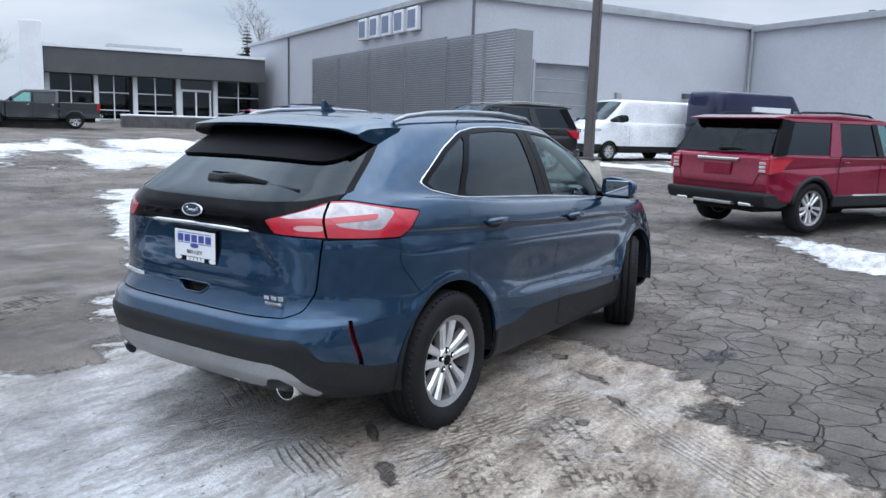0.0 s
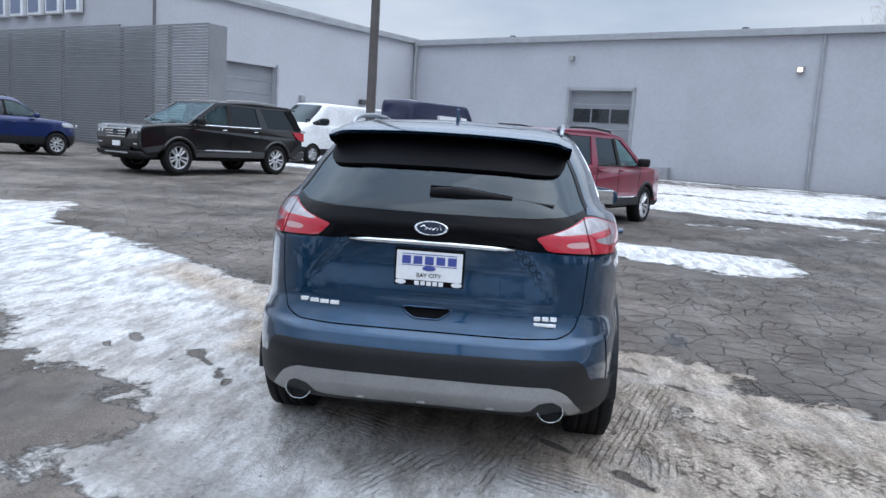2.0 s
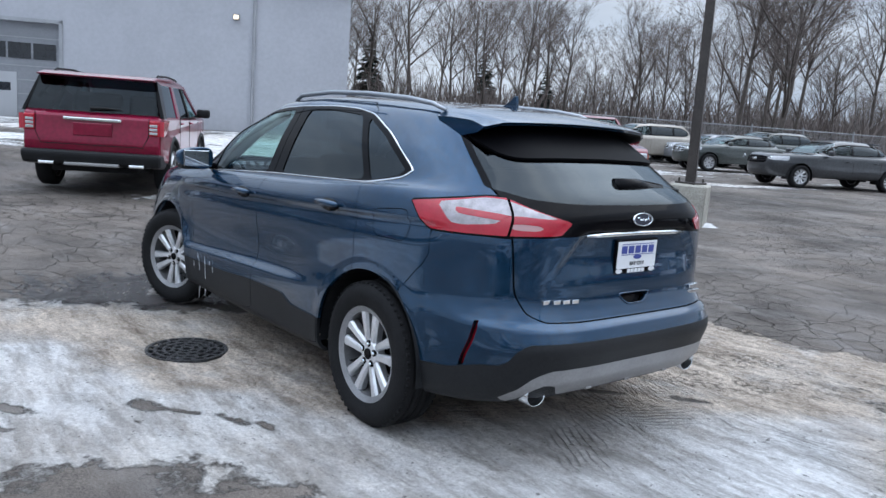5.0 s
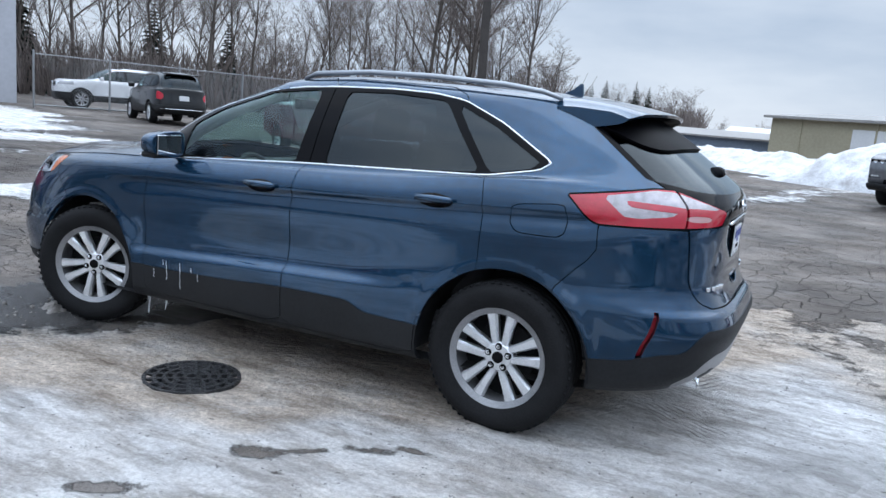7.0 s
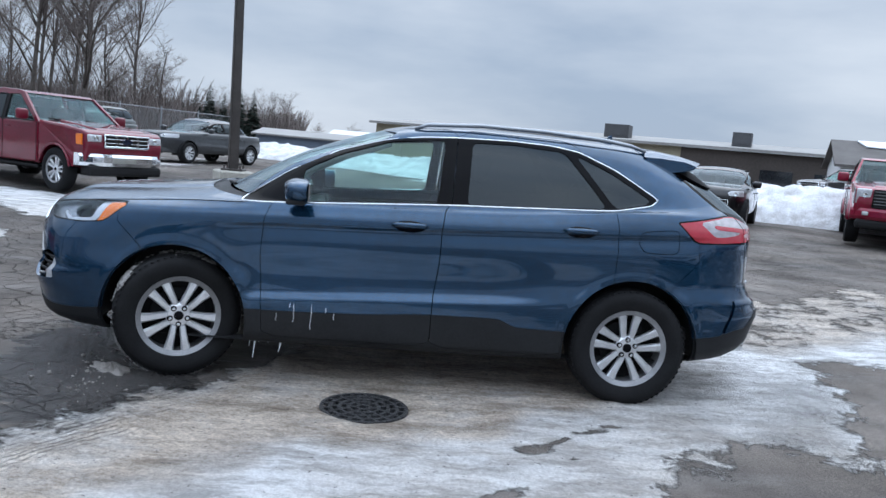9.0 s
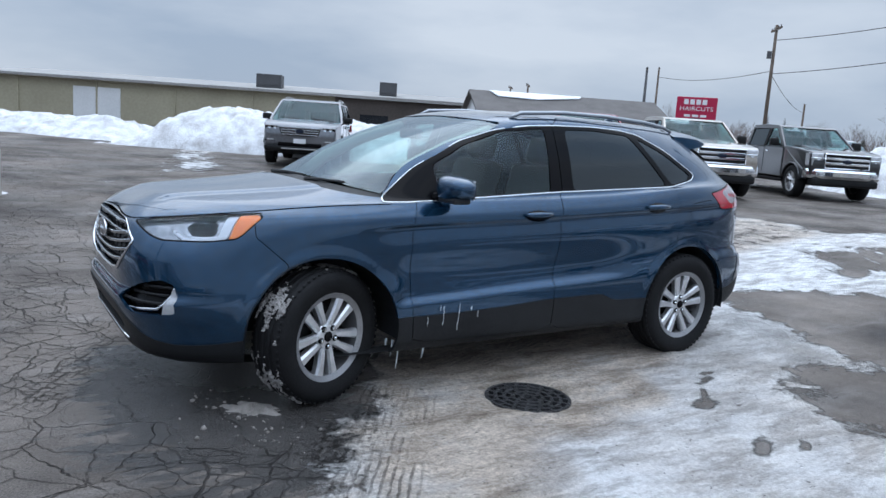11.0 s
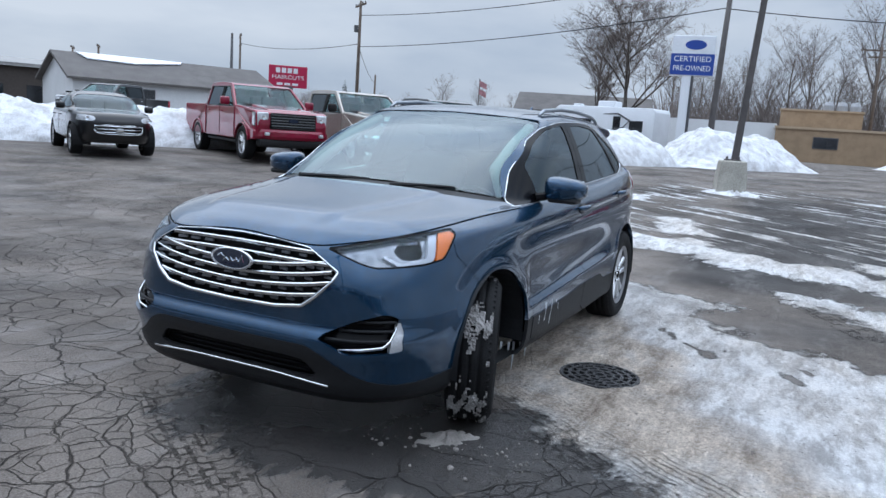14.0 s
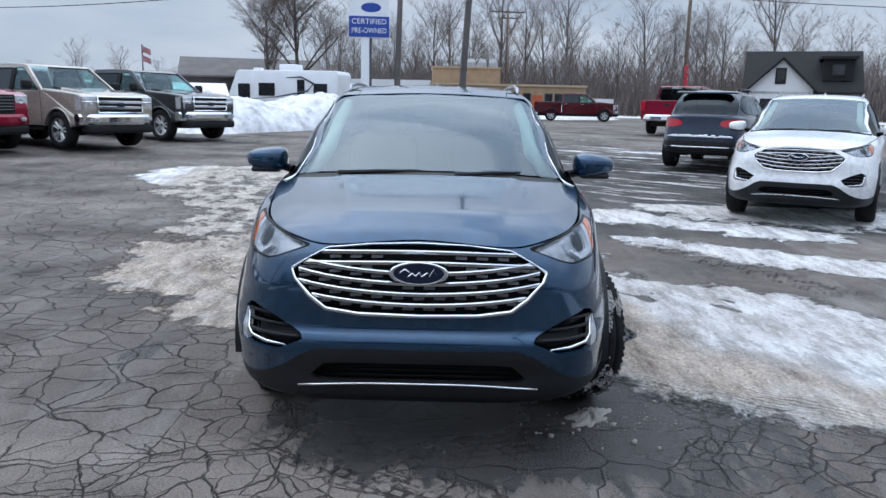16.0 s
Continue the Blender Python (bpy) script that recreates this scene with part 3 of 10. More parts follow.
    # snow: white fringe, grey translucent ice, brown trodden slush
    fuzz = math_node("ADD", math_node("MULTIPLY", noise_tex(3.2, 9, 0.68, distort=0.6), 1.0), math_node("MULTIPLY", noise_tex(16, 5, 0.7), 0.35))
    wind = n.new("ShaderNodeMapping")
    wind.vector_type = "TEXTURE"
    wind.inputs["Rotation"].default_value = (0, 0, radians(52))
    wind.inputs["Scale"].default_value = (6.0, 1.0, 1.0)
    l.new(tc.outputs["Object"], wind.inputs["Vector"])
    blown = math_node("SUBTRACT", noise_tex(3.0, 7, 0.6, wind.outputs["Vector"]), 0.5)
    loose_f = math_node("SUBTRACT", 1.9, math_node("MULTIPLY", attr("streaky"), 1.3))
    edge = math_node("ADD", math_node("MULTIPLY", snow_a, 1.05), math_node("MULTIPLY", math_node("SUBTRACT", fuzz, 0.66), loose_f))
    edge = math_node("ADD", edge, math_node("MULTIPLY", math_node("MULTIPLY", attr("streaky"), blown), 3.8))
    cover = ramp(edge, 0.42, 0.60)
    icy = ramp(noise_tex(1.3, 8, 0.66), 0.53, 0.66)
    fine = noise_tex(7.0, 10, 0.75, streak)
    white = mix(ramp(fine, 0.40, 0.56), (0.46, 0.45, 0.445), (0.96, 0.97, 0.985))
    white = mix(math_node("MULTIPLY", icy, 0.6), white, (0.47, 0.47, 0.475))
    glaze_a = attr("glaze")
    white = mix(math_node("MULTIPLY", glaze_a, ramp(noise_tex(2.4, 8, 0.7), 0.3, 0.62, (1, 1, 1), (0.35, 0.35, 0.35))), white, (0.33, 0.325, 0.325))
    brown = mix(ramp(noise_tex(5.5, 10, 0.78, streak), 0.36, 0.64), (0.25, 0.198, 0.155), (0.84, 0.735, 0.63))
    flake = ramp(noise_tex(42, 8, 0.85), 0.38, 0.60, (0.55, 0.53, 0.51), (1.16, 1.16, 1.16))
    g_fac = math_node("MULTIPLY", grime_a, ramp(noise_tex(1.6, 9, 0.7), 0.24, 0.5, (0.35, 0.35, 0.35), (1, 1, 1)))
    snow_c = mix(math_node("ADD", math_node("MULTIPLY", g_fac, 0.55), 0.45), mix(g_fac, white, brown), flake, "MULTIPLY")
    specks = ramp(noise_tex(24, 3, 0.6), 0.66, 0.70)
    snow_c = mix(math_node("MULTIPLY", specks, 0.75), snow_c, (0.10, 0.09, 0.085))
    # snow darkened by the exhaust melt and by the painted under-car shade
    snow_c = mix(math_node("MULTIPLY", mud_and_shade_a, ramp(noise_tex(4.0, 8, 0.7, streak), 0.3, 0.55)), snow_c, (0.11, 0.098, 0.09))
    # tyre marks
    wob = math_node("MULTIPLY", math_node("SUBTRACT", noise_tex(5, 7, 0.7), 0.5), 0.06)
    lines = math_node("SINE", math_node("MULTIPLY", math_node("ADD", attr("rut_across"), wob), 2 * math.pi / 0.042))
    rut_f = math_node("MULTIPLY", math_node("MULTIPLY", attr("rut"), ramp(lines, 0.35, 0.9)), ramp(noise_tex(2.2, 9, 0.75), 0.46, 0.62))
    comb = n.new("ShaderNodeCombineXYZ")
    l.new(math_node("ADD", attr("lug_along"), wob), comb.inputs[0])
    l.new(attr("lug_across"), comb.inputs[1])
    lug = n.new("ShaderNodeTexBrick")
    lug.inputs["Scale"].default_value = 1.0
    lug.inputs["Brick Width"].default_value, lug.inputs["Row Height"].default_value = 0.075, 0.06
    lug.inputs["Mortar Size"].default_value, lug.inputs["Mortar Smooth"].default_value = 0.013, 0.4
    lug.offset = 0.5
    l.new(comb.outputs["Vector"], lug.inputs["Vector"])
    print_f = math_node("MULTIPLY", math_node("MULTIPLY", attr("lug"), lug.outputs["Fac"]), ramp(noise_tex(6.0, 7, 0.78), 0.49, 0.60))
    mark_f = math_node("MAXIMUM", rut_f, print_f)
    snow_c = mix(math_node("MULTIPLY", mark_f, 0.62), snow_c, (0.10, 0.088, 0.078))
    asphalt = mix(math_node("MULTIPLY", print_f, 0.6), asphalt, (0.02, 0.019, 0.019))
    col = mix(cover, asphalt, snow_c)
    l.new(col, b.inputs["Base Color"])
    rough_a = mix(wet_f, mix(ramp(noise_tex(0.9, 6), 0.42, 0.62), (0.55, 0.55, 0.55), (0.88, 0.88, 0.88)), (0.2, 0.2, 0.2))
    rough_s = mix(math_node("MAXIMUM", glaze_a, math_node("MULTIPLY", icy, 0.6)), (0.7, 0.7, 0.7), (0.26, 0.26, 0.26))
    l.new(mix(cover, rough_a, rough_s), b.inputs["Roughness"])
    l.new(math_node("ADD", 0.17, math_node("MULTIPLY", math_node("MULTIPLY", wet_f, math_node("SUBTRACT", 1.0, cover)), 0.38)), b.inputs["Specular IOR Level"])
    height = math_node("ADD", math_node("MULTIPLY", cover, math_node("ADD", math_node("MULTIPLY", noise_tex(9, 10, 0.72), 1.6), 0.35)), math_node("MULTIPLY", grain, 0.22))
    height = math_node("SUBTRACT", height, math_node("MULTIPLY", math_node("MULTIPLY", crack, math_node("SUBTRACT", 1.0, cover)), 0.7))
    height = math_node("SUBTRACT", height, math_node("MULTIPLY", mark_f, 0.9))
    bp = n.new("ShaderNodeBump")
    bp.inputs["Strength"].default_value, bp.inputs["Distance"].default_value = 1.0, 0.05
    l.new(height, bp.inputs["Height"])
    l.new(bp.outputs["Normal"], b.inputs["Normal"])
    return m


ground_me = ground_mesh()
ground = tagged(new("ground", ground_me), "cracked wet asphalt lot with packed snow and ice", "ground", kind="structure")
ground_me.materials.append(ground_material())

# drain grate: rings joined by staggered ribs over a dark pit
IRON = material("wet_black_iron", (0.05, 0.05, 0.053), 0.28, 0.4, 0, 0.6, 30, 1.0, 50)
drain = thing("storm_drain", "round black iron drain grate sunk in grey ice", "drain", pose(0.22, 1.22, gz(0.22, 1.22) + 0.004) @ Matrix.Diagonal((0.76, 0.76, 1, 1)))
part("grate_pit", lathe([(0.001, -0.03), (0.335, -0.03), (0.335, -0.014), (0.001, -0.014)], 40), DARK, drain)
for rr in (0.05, 0.12, 0.19, 0.26, 0.33):
    part("grate_ring", lathe([(rr - 0.017, -0.012), (rr - 0.013, 0.008), (rr + 0.013, 0.008), (rr + 0.017, -0.012)], 40, close=True), IRON, drain)
bm = box((-0.03, -0.015, -0.012), (0.03, 0.015, 0.007))
rib_me = bpy.data.meshes.new("grate_rib")
bm.to_mesh(rib_me)
bm.free()
rib_me.materials.append(IRON)
for i, rr in enumerate((0.085, 0.155, 0.225, 0.295)):
    for k in range(6 + 4 * i):
        a_ = 360 * (k + 0.5 * (i % 2)) / (6 + 4 * i)
        o = new("grate_rib", rib_me)
        o.parent = drain
        o.matrix_local = pose(rr * math.cos(radians(a_)), rr * math.sin(radians(a_)), 0, 0, 0, a_)

# ---------------------------------------------------------------- car bodies


def curve1d(pts, x):
    """Smooth monotone interpolation through (x, value) points, x rising."""
    px = np.array([p[0] for p in pts], float)
    py = np.array([p[1] for p in pts], float)
    if len(px) < 3:
        return np.interp(x, px, py)
    h = np.diff(px)
    d = np.diff(py) / h
    m = np.zeros(len(px))
    m[0], m[-1] = d[0], d[-1]
    for i in range(1, len(px) - 1):
        if d[i - 1] * d[i] > 0:
            w1, w2 = 2 * h[i] + h[i - 1], h[i] + 2 * h[i - 1]
            m[i] = (w1 + w2) / (w1 / d[i - 1] + w2 / d[i])
    x = np.clip(np.asarray(x, float), px[0], px[-1])
    k = np.clip(np.searchsorted(px, x, "right") - 1, 0, len(px) - 2)
    t = (x - px[k]) / h[k]
    return (2 * t**3 - 3 * t**2 + 1) * py[k] + (t**3 - 2 * t**2 + t) * h[k] * m[k] + (3 * t**2 - 2 * t**3) * py[k + 1] + (t**3 - t**2) * h[k] * m[k + 1]


def rail(xf, xr, ym, nf, nr, heights, crown=0.0, xm=-0.1, cols=120, taper=0.0, ftaper=0.0):
    """Half a plan outline from the nose round the side to the tail: rounded corners, heights along x, a crown over the middle."""
    th = np.linspace(0, math.pi / 2, 1500) ** 1.0
    th = (th / (math.pi / 2)) ** 2.2 * (math.pi / 2)
    front = np.stack([xm + (xf - xm) * np.cos(th) ** (2 / nf), ym * np.sin(th) ** (2 / nf)], 1)
    back = np.stack([xm + (xr - xm) * np.cos(th) ** (2 / nr), ym * np.sin(th) ** (2 / nr)], 1)[::-1]
    th2 = math.pi / 2 - th[::-1]
    front2 = np.stack([xm + (xf - xm) * np.cos(th2) ** (2 / nf), ym * np.sin(th2) ** (2 / nf)], 1)
    back2 = np.stack([xm + (xr - xm) * np.cos(th2) ** (2 / nr), ym * np.sin(th2) ** (2 / nr)], 1)[::-1]
    f = np.concatenate([front, front2])
    f = f[np.argsort(f[:, 1] - f[:, 0])]
    b = np.concatenate([back, back2])
    b = b[np.argsort(-b[:, 1] - b[:, 0])]
    out = []
    for line, k in ((f, cols // 2), (b, cols - cols // 2)):
        d = np.r_[0, np.cumsum(np.hypot(*np.diff(line, axis=0).T))]
        s = np.linspace(0, d[-1], k + 1)
        out.append(np.stack([np.interp(s, d, line[:, 0]), np.interp(s, d, line[:, 1])], 1))
    xy = np.concatenate([out[0], out[1][1:]])
    y = xy[:, 1] * (1 - taper * np.clip((xm - xy[:, 0]) / (xm - xr), 0, 1) ** 2 - ftaper * np.clip((xy[:, 0] - xm) / (xf - xm), 0, 1) ** 2)
    z = curve1d(heights, xy[:, 0]) + crown * (1 - (xy[:, 1] / ym) ** 2)
    return np.stack([xy[:, 0], y, z], 1)


def skin_fit(pts, a, b, d):
    """The third coordinate at a, b from a plane through the nearest points."""
    i = np.argsort(d)[:10]
    p = pts[i]
    w = np.sqrt(1 / (d[i] + 1e-4))[:, None]
    m = np.stack([p[:, 0] - a, p[:, 1] - b, np.ones(len(p))], 1)
    sol = np.linalg.lstsq(m * w, p[:, 2:] * w, rcond=1e-3)[0]
    return float(np.clip(sol[2, 0], p[:, 2].min() - 0.02, p[:, 2].max() + 0.02))


class Shell:
    """Half a body skin lofted over rails, from which panels are cut along smooth outlines. Each vertex holds x, y, z, the rail number and the column share."""

    def __init__(self, rails, steps, shape=None):
        rails = np.array(rails)
        k, cols = len(rails), rails.shape[1]
        at = np.concatenate([np.linspace(i, i + 1, steps[i], endpoint=False) for i in range(k - 1)] + [[k - 1]])
        grid = np.empty((len(at), cols, 8))
        # monotone cubic across the rails for each coordinate
        for c in range(3):
            p = rails[:, :, c]
            d = np.diff(p, axis=0)
            m = np.zeros_like(p)
            m[0], m[-1] = d[0], d[-1]
            same = d[:-1] * d[1:] > 0
            with np.errstate(divide="ignore", invalid="ignore"):
                hm = 2 * d[:-1] * d[1:] / (d[:-1] + d[1:])
            m[1:-1] = np.where(same, np.nan_to_num(hm), 0)
            i = np.clip(at.astype(int), 0, k - 2)
            t = (at - i)[:, None]
            grid[:, :, c] = (2 * t**3 - 3 * t**2 + 1) * p[i] + (t**3 - 2 * t**2 + t) * m[i] + (3 * t**2 - 2 * t**3) * p[i + 1] + (t**3 - t**2) * m[i + 1]
        grid[:, :, 3] = at[:, None]
        grid[:, :, 4] = np.linspace(0, 1, cols)[None]
        if shape:
            shape(grid)
        n = np.cross(np.gradient(grid[:, :, :3], axis=1), np.gradient(grid[:, :, :3], axis=0))
        n[:, (0, -1), 1] = 0
        grid[:, :, 5:] = n / (np.linalg.norm(n, axis=2, keepdims=True) + 1e-12)
        self.v = [tuple(r) for r in grid.reshape(-1, 8)]
        n = np.arange(len(at) * cols).reshape(len(at), cols)
        self.faces = [tuple(int(q) for q in f) for f in np.stack([n[:-1, :-1], n[:-1, 1:], n[1:, 1:], n[1:, :-1]], -1).reshape(-1, 4)]
        self.grid = grid

    def cut(self, field):
        """Takes the part where the field is positive out of the skin and returns its faces."""
        p = np.array(self.v)
        f = field(p[:, 0], p[:, 1], p[:, 2], p[:, 3], p[:, 4])
        f = np.where(np.abs(f) < 1e-7, 1e-7, f)
        inside, outside, cache = [], [], {}
        for face in self.faces:
            signs = [f[i] > 0 for i in face]
            if all(signs):
                inside.append(face)
            elif not any(signs):
                outside.append(face)
            else:
                a, b = [], []
                k = len(face)
                for j in range(k):
                    i0, i1 = face[j], face[(j + 1) % k]
                    (a if signs[j] else b).append(i0)
                    if signs[j] != signs[(j + 1) % k]:
                        key = (min(i0, i1), max(i0, i1))
                        if key not in cache:
                            t = f[key[0]] / (f[key[0]] - f[key[1]])
                            q0, q1 = self.v[key[0]], self.v[key[1]]
                            self.v.append(tuple(x + (y - x) * t for x, y in zip(q0, q1)))
                            cache[key] = len(self.v) - 1
                        a.append(cache[key])
                        b.append(cache[key])
                if len(a) > 2:
                    inside.append(tuple(a))
                if len(b) > 2:
                    outside.append(tuple(b))
        self.faces = outside
        return inside

    def sub(self, faces, field):
        """Splits some faces by a field into those inside and those outside."""
        kept, self.faces = self.faces, faces
        got = self.cut(field)
        rest, self.faces = self.faces, kept
        return got, rest

    def at(self, y, z, front=True):
        """The x of the skin at the nose or the tail for a place y, z."""
        g = self.grid.reshape(-1, 8)
        g = g[(g[:, 4] < 0.3) & (g[:, 3] < 8.3)] if front else g[(g[:, 4] > 0.72) & (g[:, 3] < 9.2)]
        d = (g[:, 1] - abs(y)) ** 2 + (g[:, 2] - z) ** 2
        return skin_fit(g[:, (1, 2, 0)], abs(y), z, d)

    def out(self, x, z, low=0.0, high=99.0):
        """The y of the skin's side at a place x, z."""
        g = self.grid.reshape(-1, 8)
        widest = self.grid[:, :, 1].max(axis=1, keepdims=True) * np.ones(self.grid.shape[:2])
        g = g[(g[:, 3] >= low) & (g[:, 3] <= high) & (g[:, 1] > 0.72 * widest.reshape(-1))]
        d = (g[:, 0] - x) ** 2 + (g[:, 2] - z) ** 2
        return skin_fit(g[:, (0, 2, 1)], x, z, d)

    def mesh(self, faces, side="both", push=0.0, shrink=0.0):
        """Faces as a bmesh: the left half, the right half or both joined."""
        bm = bmesh.new()
        layer = bm.verts.layers.float_vector.new("nrm")
        for sign in {"left": (1,), "right": (-1,), "both": (1, -1)}[side]:
            made = {}
            for face in faces:
                vs = []
                for i in face:
                    if i not in made:
                        x, y, z, _, _, a, b, c = self.v[i]
                        made[i] = bm.verts.new((x + a * push, sign * (y + b * push), z + c * push))
                        made[i][layer] = (a, sign * b, c)
                    if made[i] not in vs:
                        vs.append(made[i])
                if len(vs) > 2:
                    try:
                        bm.faces.new(vs if sign > 0 else vs[::-1])
                    except ValueError:
                        pass
        if side == "both":
            bmesh.ops.remove_doubles(bm, verts=[v for v in bm.verts if abs(v.co.y) < 2e-3], dist=1e-3)
        bmesh.ops.remove_doubles(bm, verts=bm.verts, dist=2e-5)
        return bm


def inside(pts, rounds=2, r=0.22):
    """A signed field, positive within a rounded outline, for two coordinates."""
    p = np.array(pts, float)
    for _ in range(rounds):
        q = np.roll(p, -1, axis=0)
        p = np.stack([p * (1 - r) + q * r, p * r + q * (1 - r)], 1).reshape(-1, 2)
    a, b = p, np.roll(p, -1, axis=0)

    def field(x, y):
        x, y = np.asarray(x, float), np.asarray(y, float)
        best = np.full(x.shape, 1e9)
        odd = np.zeros(x.shape, bool)
        for (ax, ay), (bx, by) in zip(a, b):
            dx, dy = bx - ax, by - ay
            t = np.clip(((x - ax) * dx + (y - ay) * dy) / (dx * dx + dy * dy + 1e-12), 0, 1)
            best = np.minimum(best, (x - ax - t * dx) ** 2 + (y - ay - t * dy) ** 2)
            if ay != by:
                odd ^= ((ay > y) != (by > y)) & (x < (bx - ax) * (y - ay) / (by - ay) + ax)
        d = np.sqrt(best)
        return np.where(odd, d, -d)

    field.outline = p
    return field


def solid(ob, thick):
    """Gives a panel a turned-in rim along its open edges."""
    me = ob.data
    bm = bmesh.new()
    bm.from_mesh(me)
    layer = bm.verts.layers.float_vector.get("nrm")
    bm.normal_update()
    made, skin_faces = {}, len(bm.faces)
    for e in [e for e in bm.edges if len(e.link_faces) == 1 and max(abs(v.co.y) for v in e.verts) > 2e-3]:
        quad = []
        loop = e.link_loops[0]
        for v in (loop.vert, loop.link_loop_next.vert):
            if v not in made:
                n = Vector(v[layer]) if layer else v.normal.copy()
                made[v] = (v, bm.verts.new(v.co - n.normalized() * thick))
            quad.append(made[v])
        (a, b), (c, d) = quad
        bm.faces.new((c, a, b, d))
        e.smooth = False
    bm.to_mesh(me)
    bm.free()
    me.shade_smooth()
    skin_normals(me, skin_faces)
    return ob


# ---------------------------------------------------------------- wheels
WHEELS = {}


def wheel_meshes(kind, radius, width, rim, spokes, paired, detail):
    """Tyre, rim and hub meshes of one wheel, its axle along y, outer face towards +y; shared by all wheels of a kind."""
    if kind in WHEELS:
        return WHEELS[kind]
    turn = pose(0, 0, 0, -90, 0, 0)
    h = width / 2
    n = 64 if detail else 28
    # tyre
    bm = bmesh.new()
    prof = [(rim, -h * 0.8), (rim + 0.015, -h * 0.97), (rim + (radius - rim) * 0.5, -h * 1.05), (radius - 0.025, -h * 0.95), (radius - 0.004, -h * 0.78)]
    if detail:
        for k in (-0.42, 0.0, 0.42):
            prof += [(radius, h * (k - 0.17)), (radius, h * (k - 0.05)), (radius - 0.009, h * (k - 0.045)), (radius - 0.009, h * (k + 0.045)), (radius, h * (k + 0.05)), (radius, h * (k + 0.17))]
    prof += [(radius - 0.004, h * 0.78), (radius - 0.025, h * 0.95), (radius - (radius - rim) * 0.3, h * 1.04), (rim + (radius - rim) * 0.5, h * 1.05), (rim + 0.015, h * 0.97), (rim, h * 0.8)]
    add_lathe(bm, prof, n, turn, close=True)
    if detail:
        for i in range(60):
            for s in (-1, 1):
                add_box(bm, (-0.009, s * h * 0.63, radius - 0.012), (0.009, s * h * 0.88, radius - 0.004), 0, pose(0, 0, 0, 0, i * 6 + (3 if s > 0 else 0), 0))
    bmesh.ops.recalc_face_normals(bm, faces=bm.faces)
    tyre = bpy.data.meshes.new("tyre")
    bm.to_mesh(tyre)
    bm.free()
    tyre.shade_smooth()
    tyre.materials.append(RUBBER)
    # rim
    bm = bmesh.new()
    add_lathe(bm, [(rim - 0.006, h * 0.86), (rim + 0.01, h * 0.93), (rim + 0.012, h * 0.86), (rim, h * 0.7), (rim, -h * 0.8), (rim - 0.012, -h * 0.8), (rim - 0.016, h * 0.55), (rim - 0.02, h * 0.8)], n, turn, close=True)
    # barrel faces take the alloy with the shade painted in
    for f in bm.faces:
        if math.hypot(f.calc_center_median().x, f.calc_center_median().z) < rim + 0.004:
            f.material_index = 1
    face = h * 0.72
    for i in range(spokes):
        for s in ((-1, 1) if paired else (0,)):
            a0 = math.radians(360 / spokes * i)
            ux, uz, tx, tz = math.sin(a0), math.cos(a0), math.cos(a0), -math.sin(a0)
            rows = ((0.16, 0.019, 0.018, -0.016), (0.35, 0.028, 0.020, -0.006), (0.65, 0.040, 0.024, 0.0), (0.9, 0.053, 0.031, 0.003), (0.995, 0.060, 0.042, 0.004)) if paired else ((0.2, 0, 0.034, -0.012), (0.6, 0, 0.03, -0.004), (0.98, 0, 0.034, 0.004))
            quad = []
            for r, off, w, lift in rows:
                cx, cz, d = ux * r * rim + s * tx * off, uz * r * rim + s * tz * off, face + lift
                quad.append([(cx - tx * w, d - 0.008, cz - tz * w), (cx - tx * w * 0.62, d + 0.005, cz - tz * w * 0.62), (cx + tx * w * 0.62, d + 0.005, cz + tz * w * 0.62), (cx + tx * w, d - 0.008, cz + tz * w), (cx + tx * w * 0.8, d - 0.045, cz + tz * w * 0.8), (cx - tx * w * 0.8, d - 0.045, cz - tz * w * 0.8)])
            rings = [[bm.verts.new(p) for p in q] for q in quad]
            for p, q in zip(rings, rings[1:]):
                for j in range(6):
                    bm.faces.new((p[j], p[(j + 1) % 6], q[(j + 1) % 6], q[j]))
            bm.faces.new(rings[0])
            bm.faces.new(rings[-1][::-1])
    add_lathe(bm, [(0.001, face - 0.05), (rim * 0.33, face - 0.05), (rim * 0.32, face - 0.012), (rim * 0.27, face - 0.001), (0.001, face + 0.001)], 24 if detail else 12, turn)
    bmesh.ops.recalc_face_normals(bm, faces=bm.faces)
    rim_me = bpy.data.meshes.new("rim")
    bm.to_mesh(rim_me)
    bm.free()
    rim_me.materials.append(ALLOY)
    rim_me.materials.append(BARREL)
    # hub cap and nuts
    bm = bmesh.new()
    add_lathe(bm, [(0.001, face - 0.03), (0.029, face - 0.03), (0.029, face + 0.004), (0.025, face + 0.008), (0.001, face + 0.009)], 20, turn)
    for i in range(5 if detail else 0):
        a = math.radians(72 * i)
        add_lathe(bm, [(0.001, face - 0.02), (0.0175, face - 0.02), (0.0175, face + 0.002), (0.001, face + 0.003)], 14, pose(math.sin(a) * 0.054, 0, math.cos(a) * 0.054) @ turn)
    bmesh.ops.recalc_face_normals(bm, faces=bm.faces)
    cap = bpy.data.meshes.new("hub_cap")
    bm.to_mesh(cap)
    bm.free()
    cap.materials.append(BLACK_GLOSS)
    # brake disc behind the spokes
    bm = bmesh.new()
    add_lathe(bm, [(0.001, -h * 0.3), (rim * 0.98, -h * 0.35), (rim * 0.98, -h * 0.3), (rim * 0.7, -h * 0.28), (rim * 0.68, 0.0), (0.06, 0.0), (0.05, face - 0.05), (0.001, face - 0.05)], 24, turn)
    bmesh.ops.recalc_face_normals(bm, faces=bm.faces)
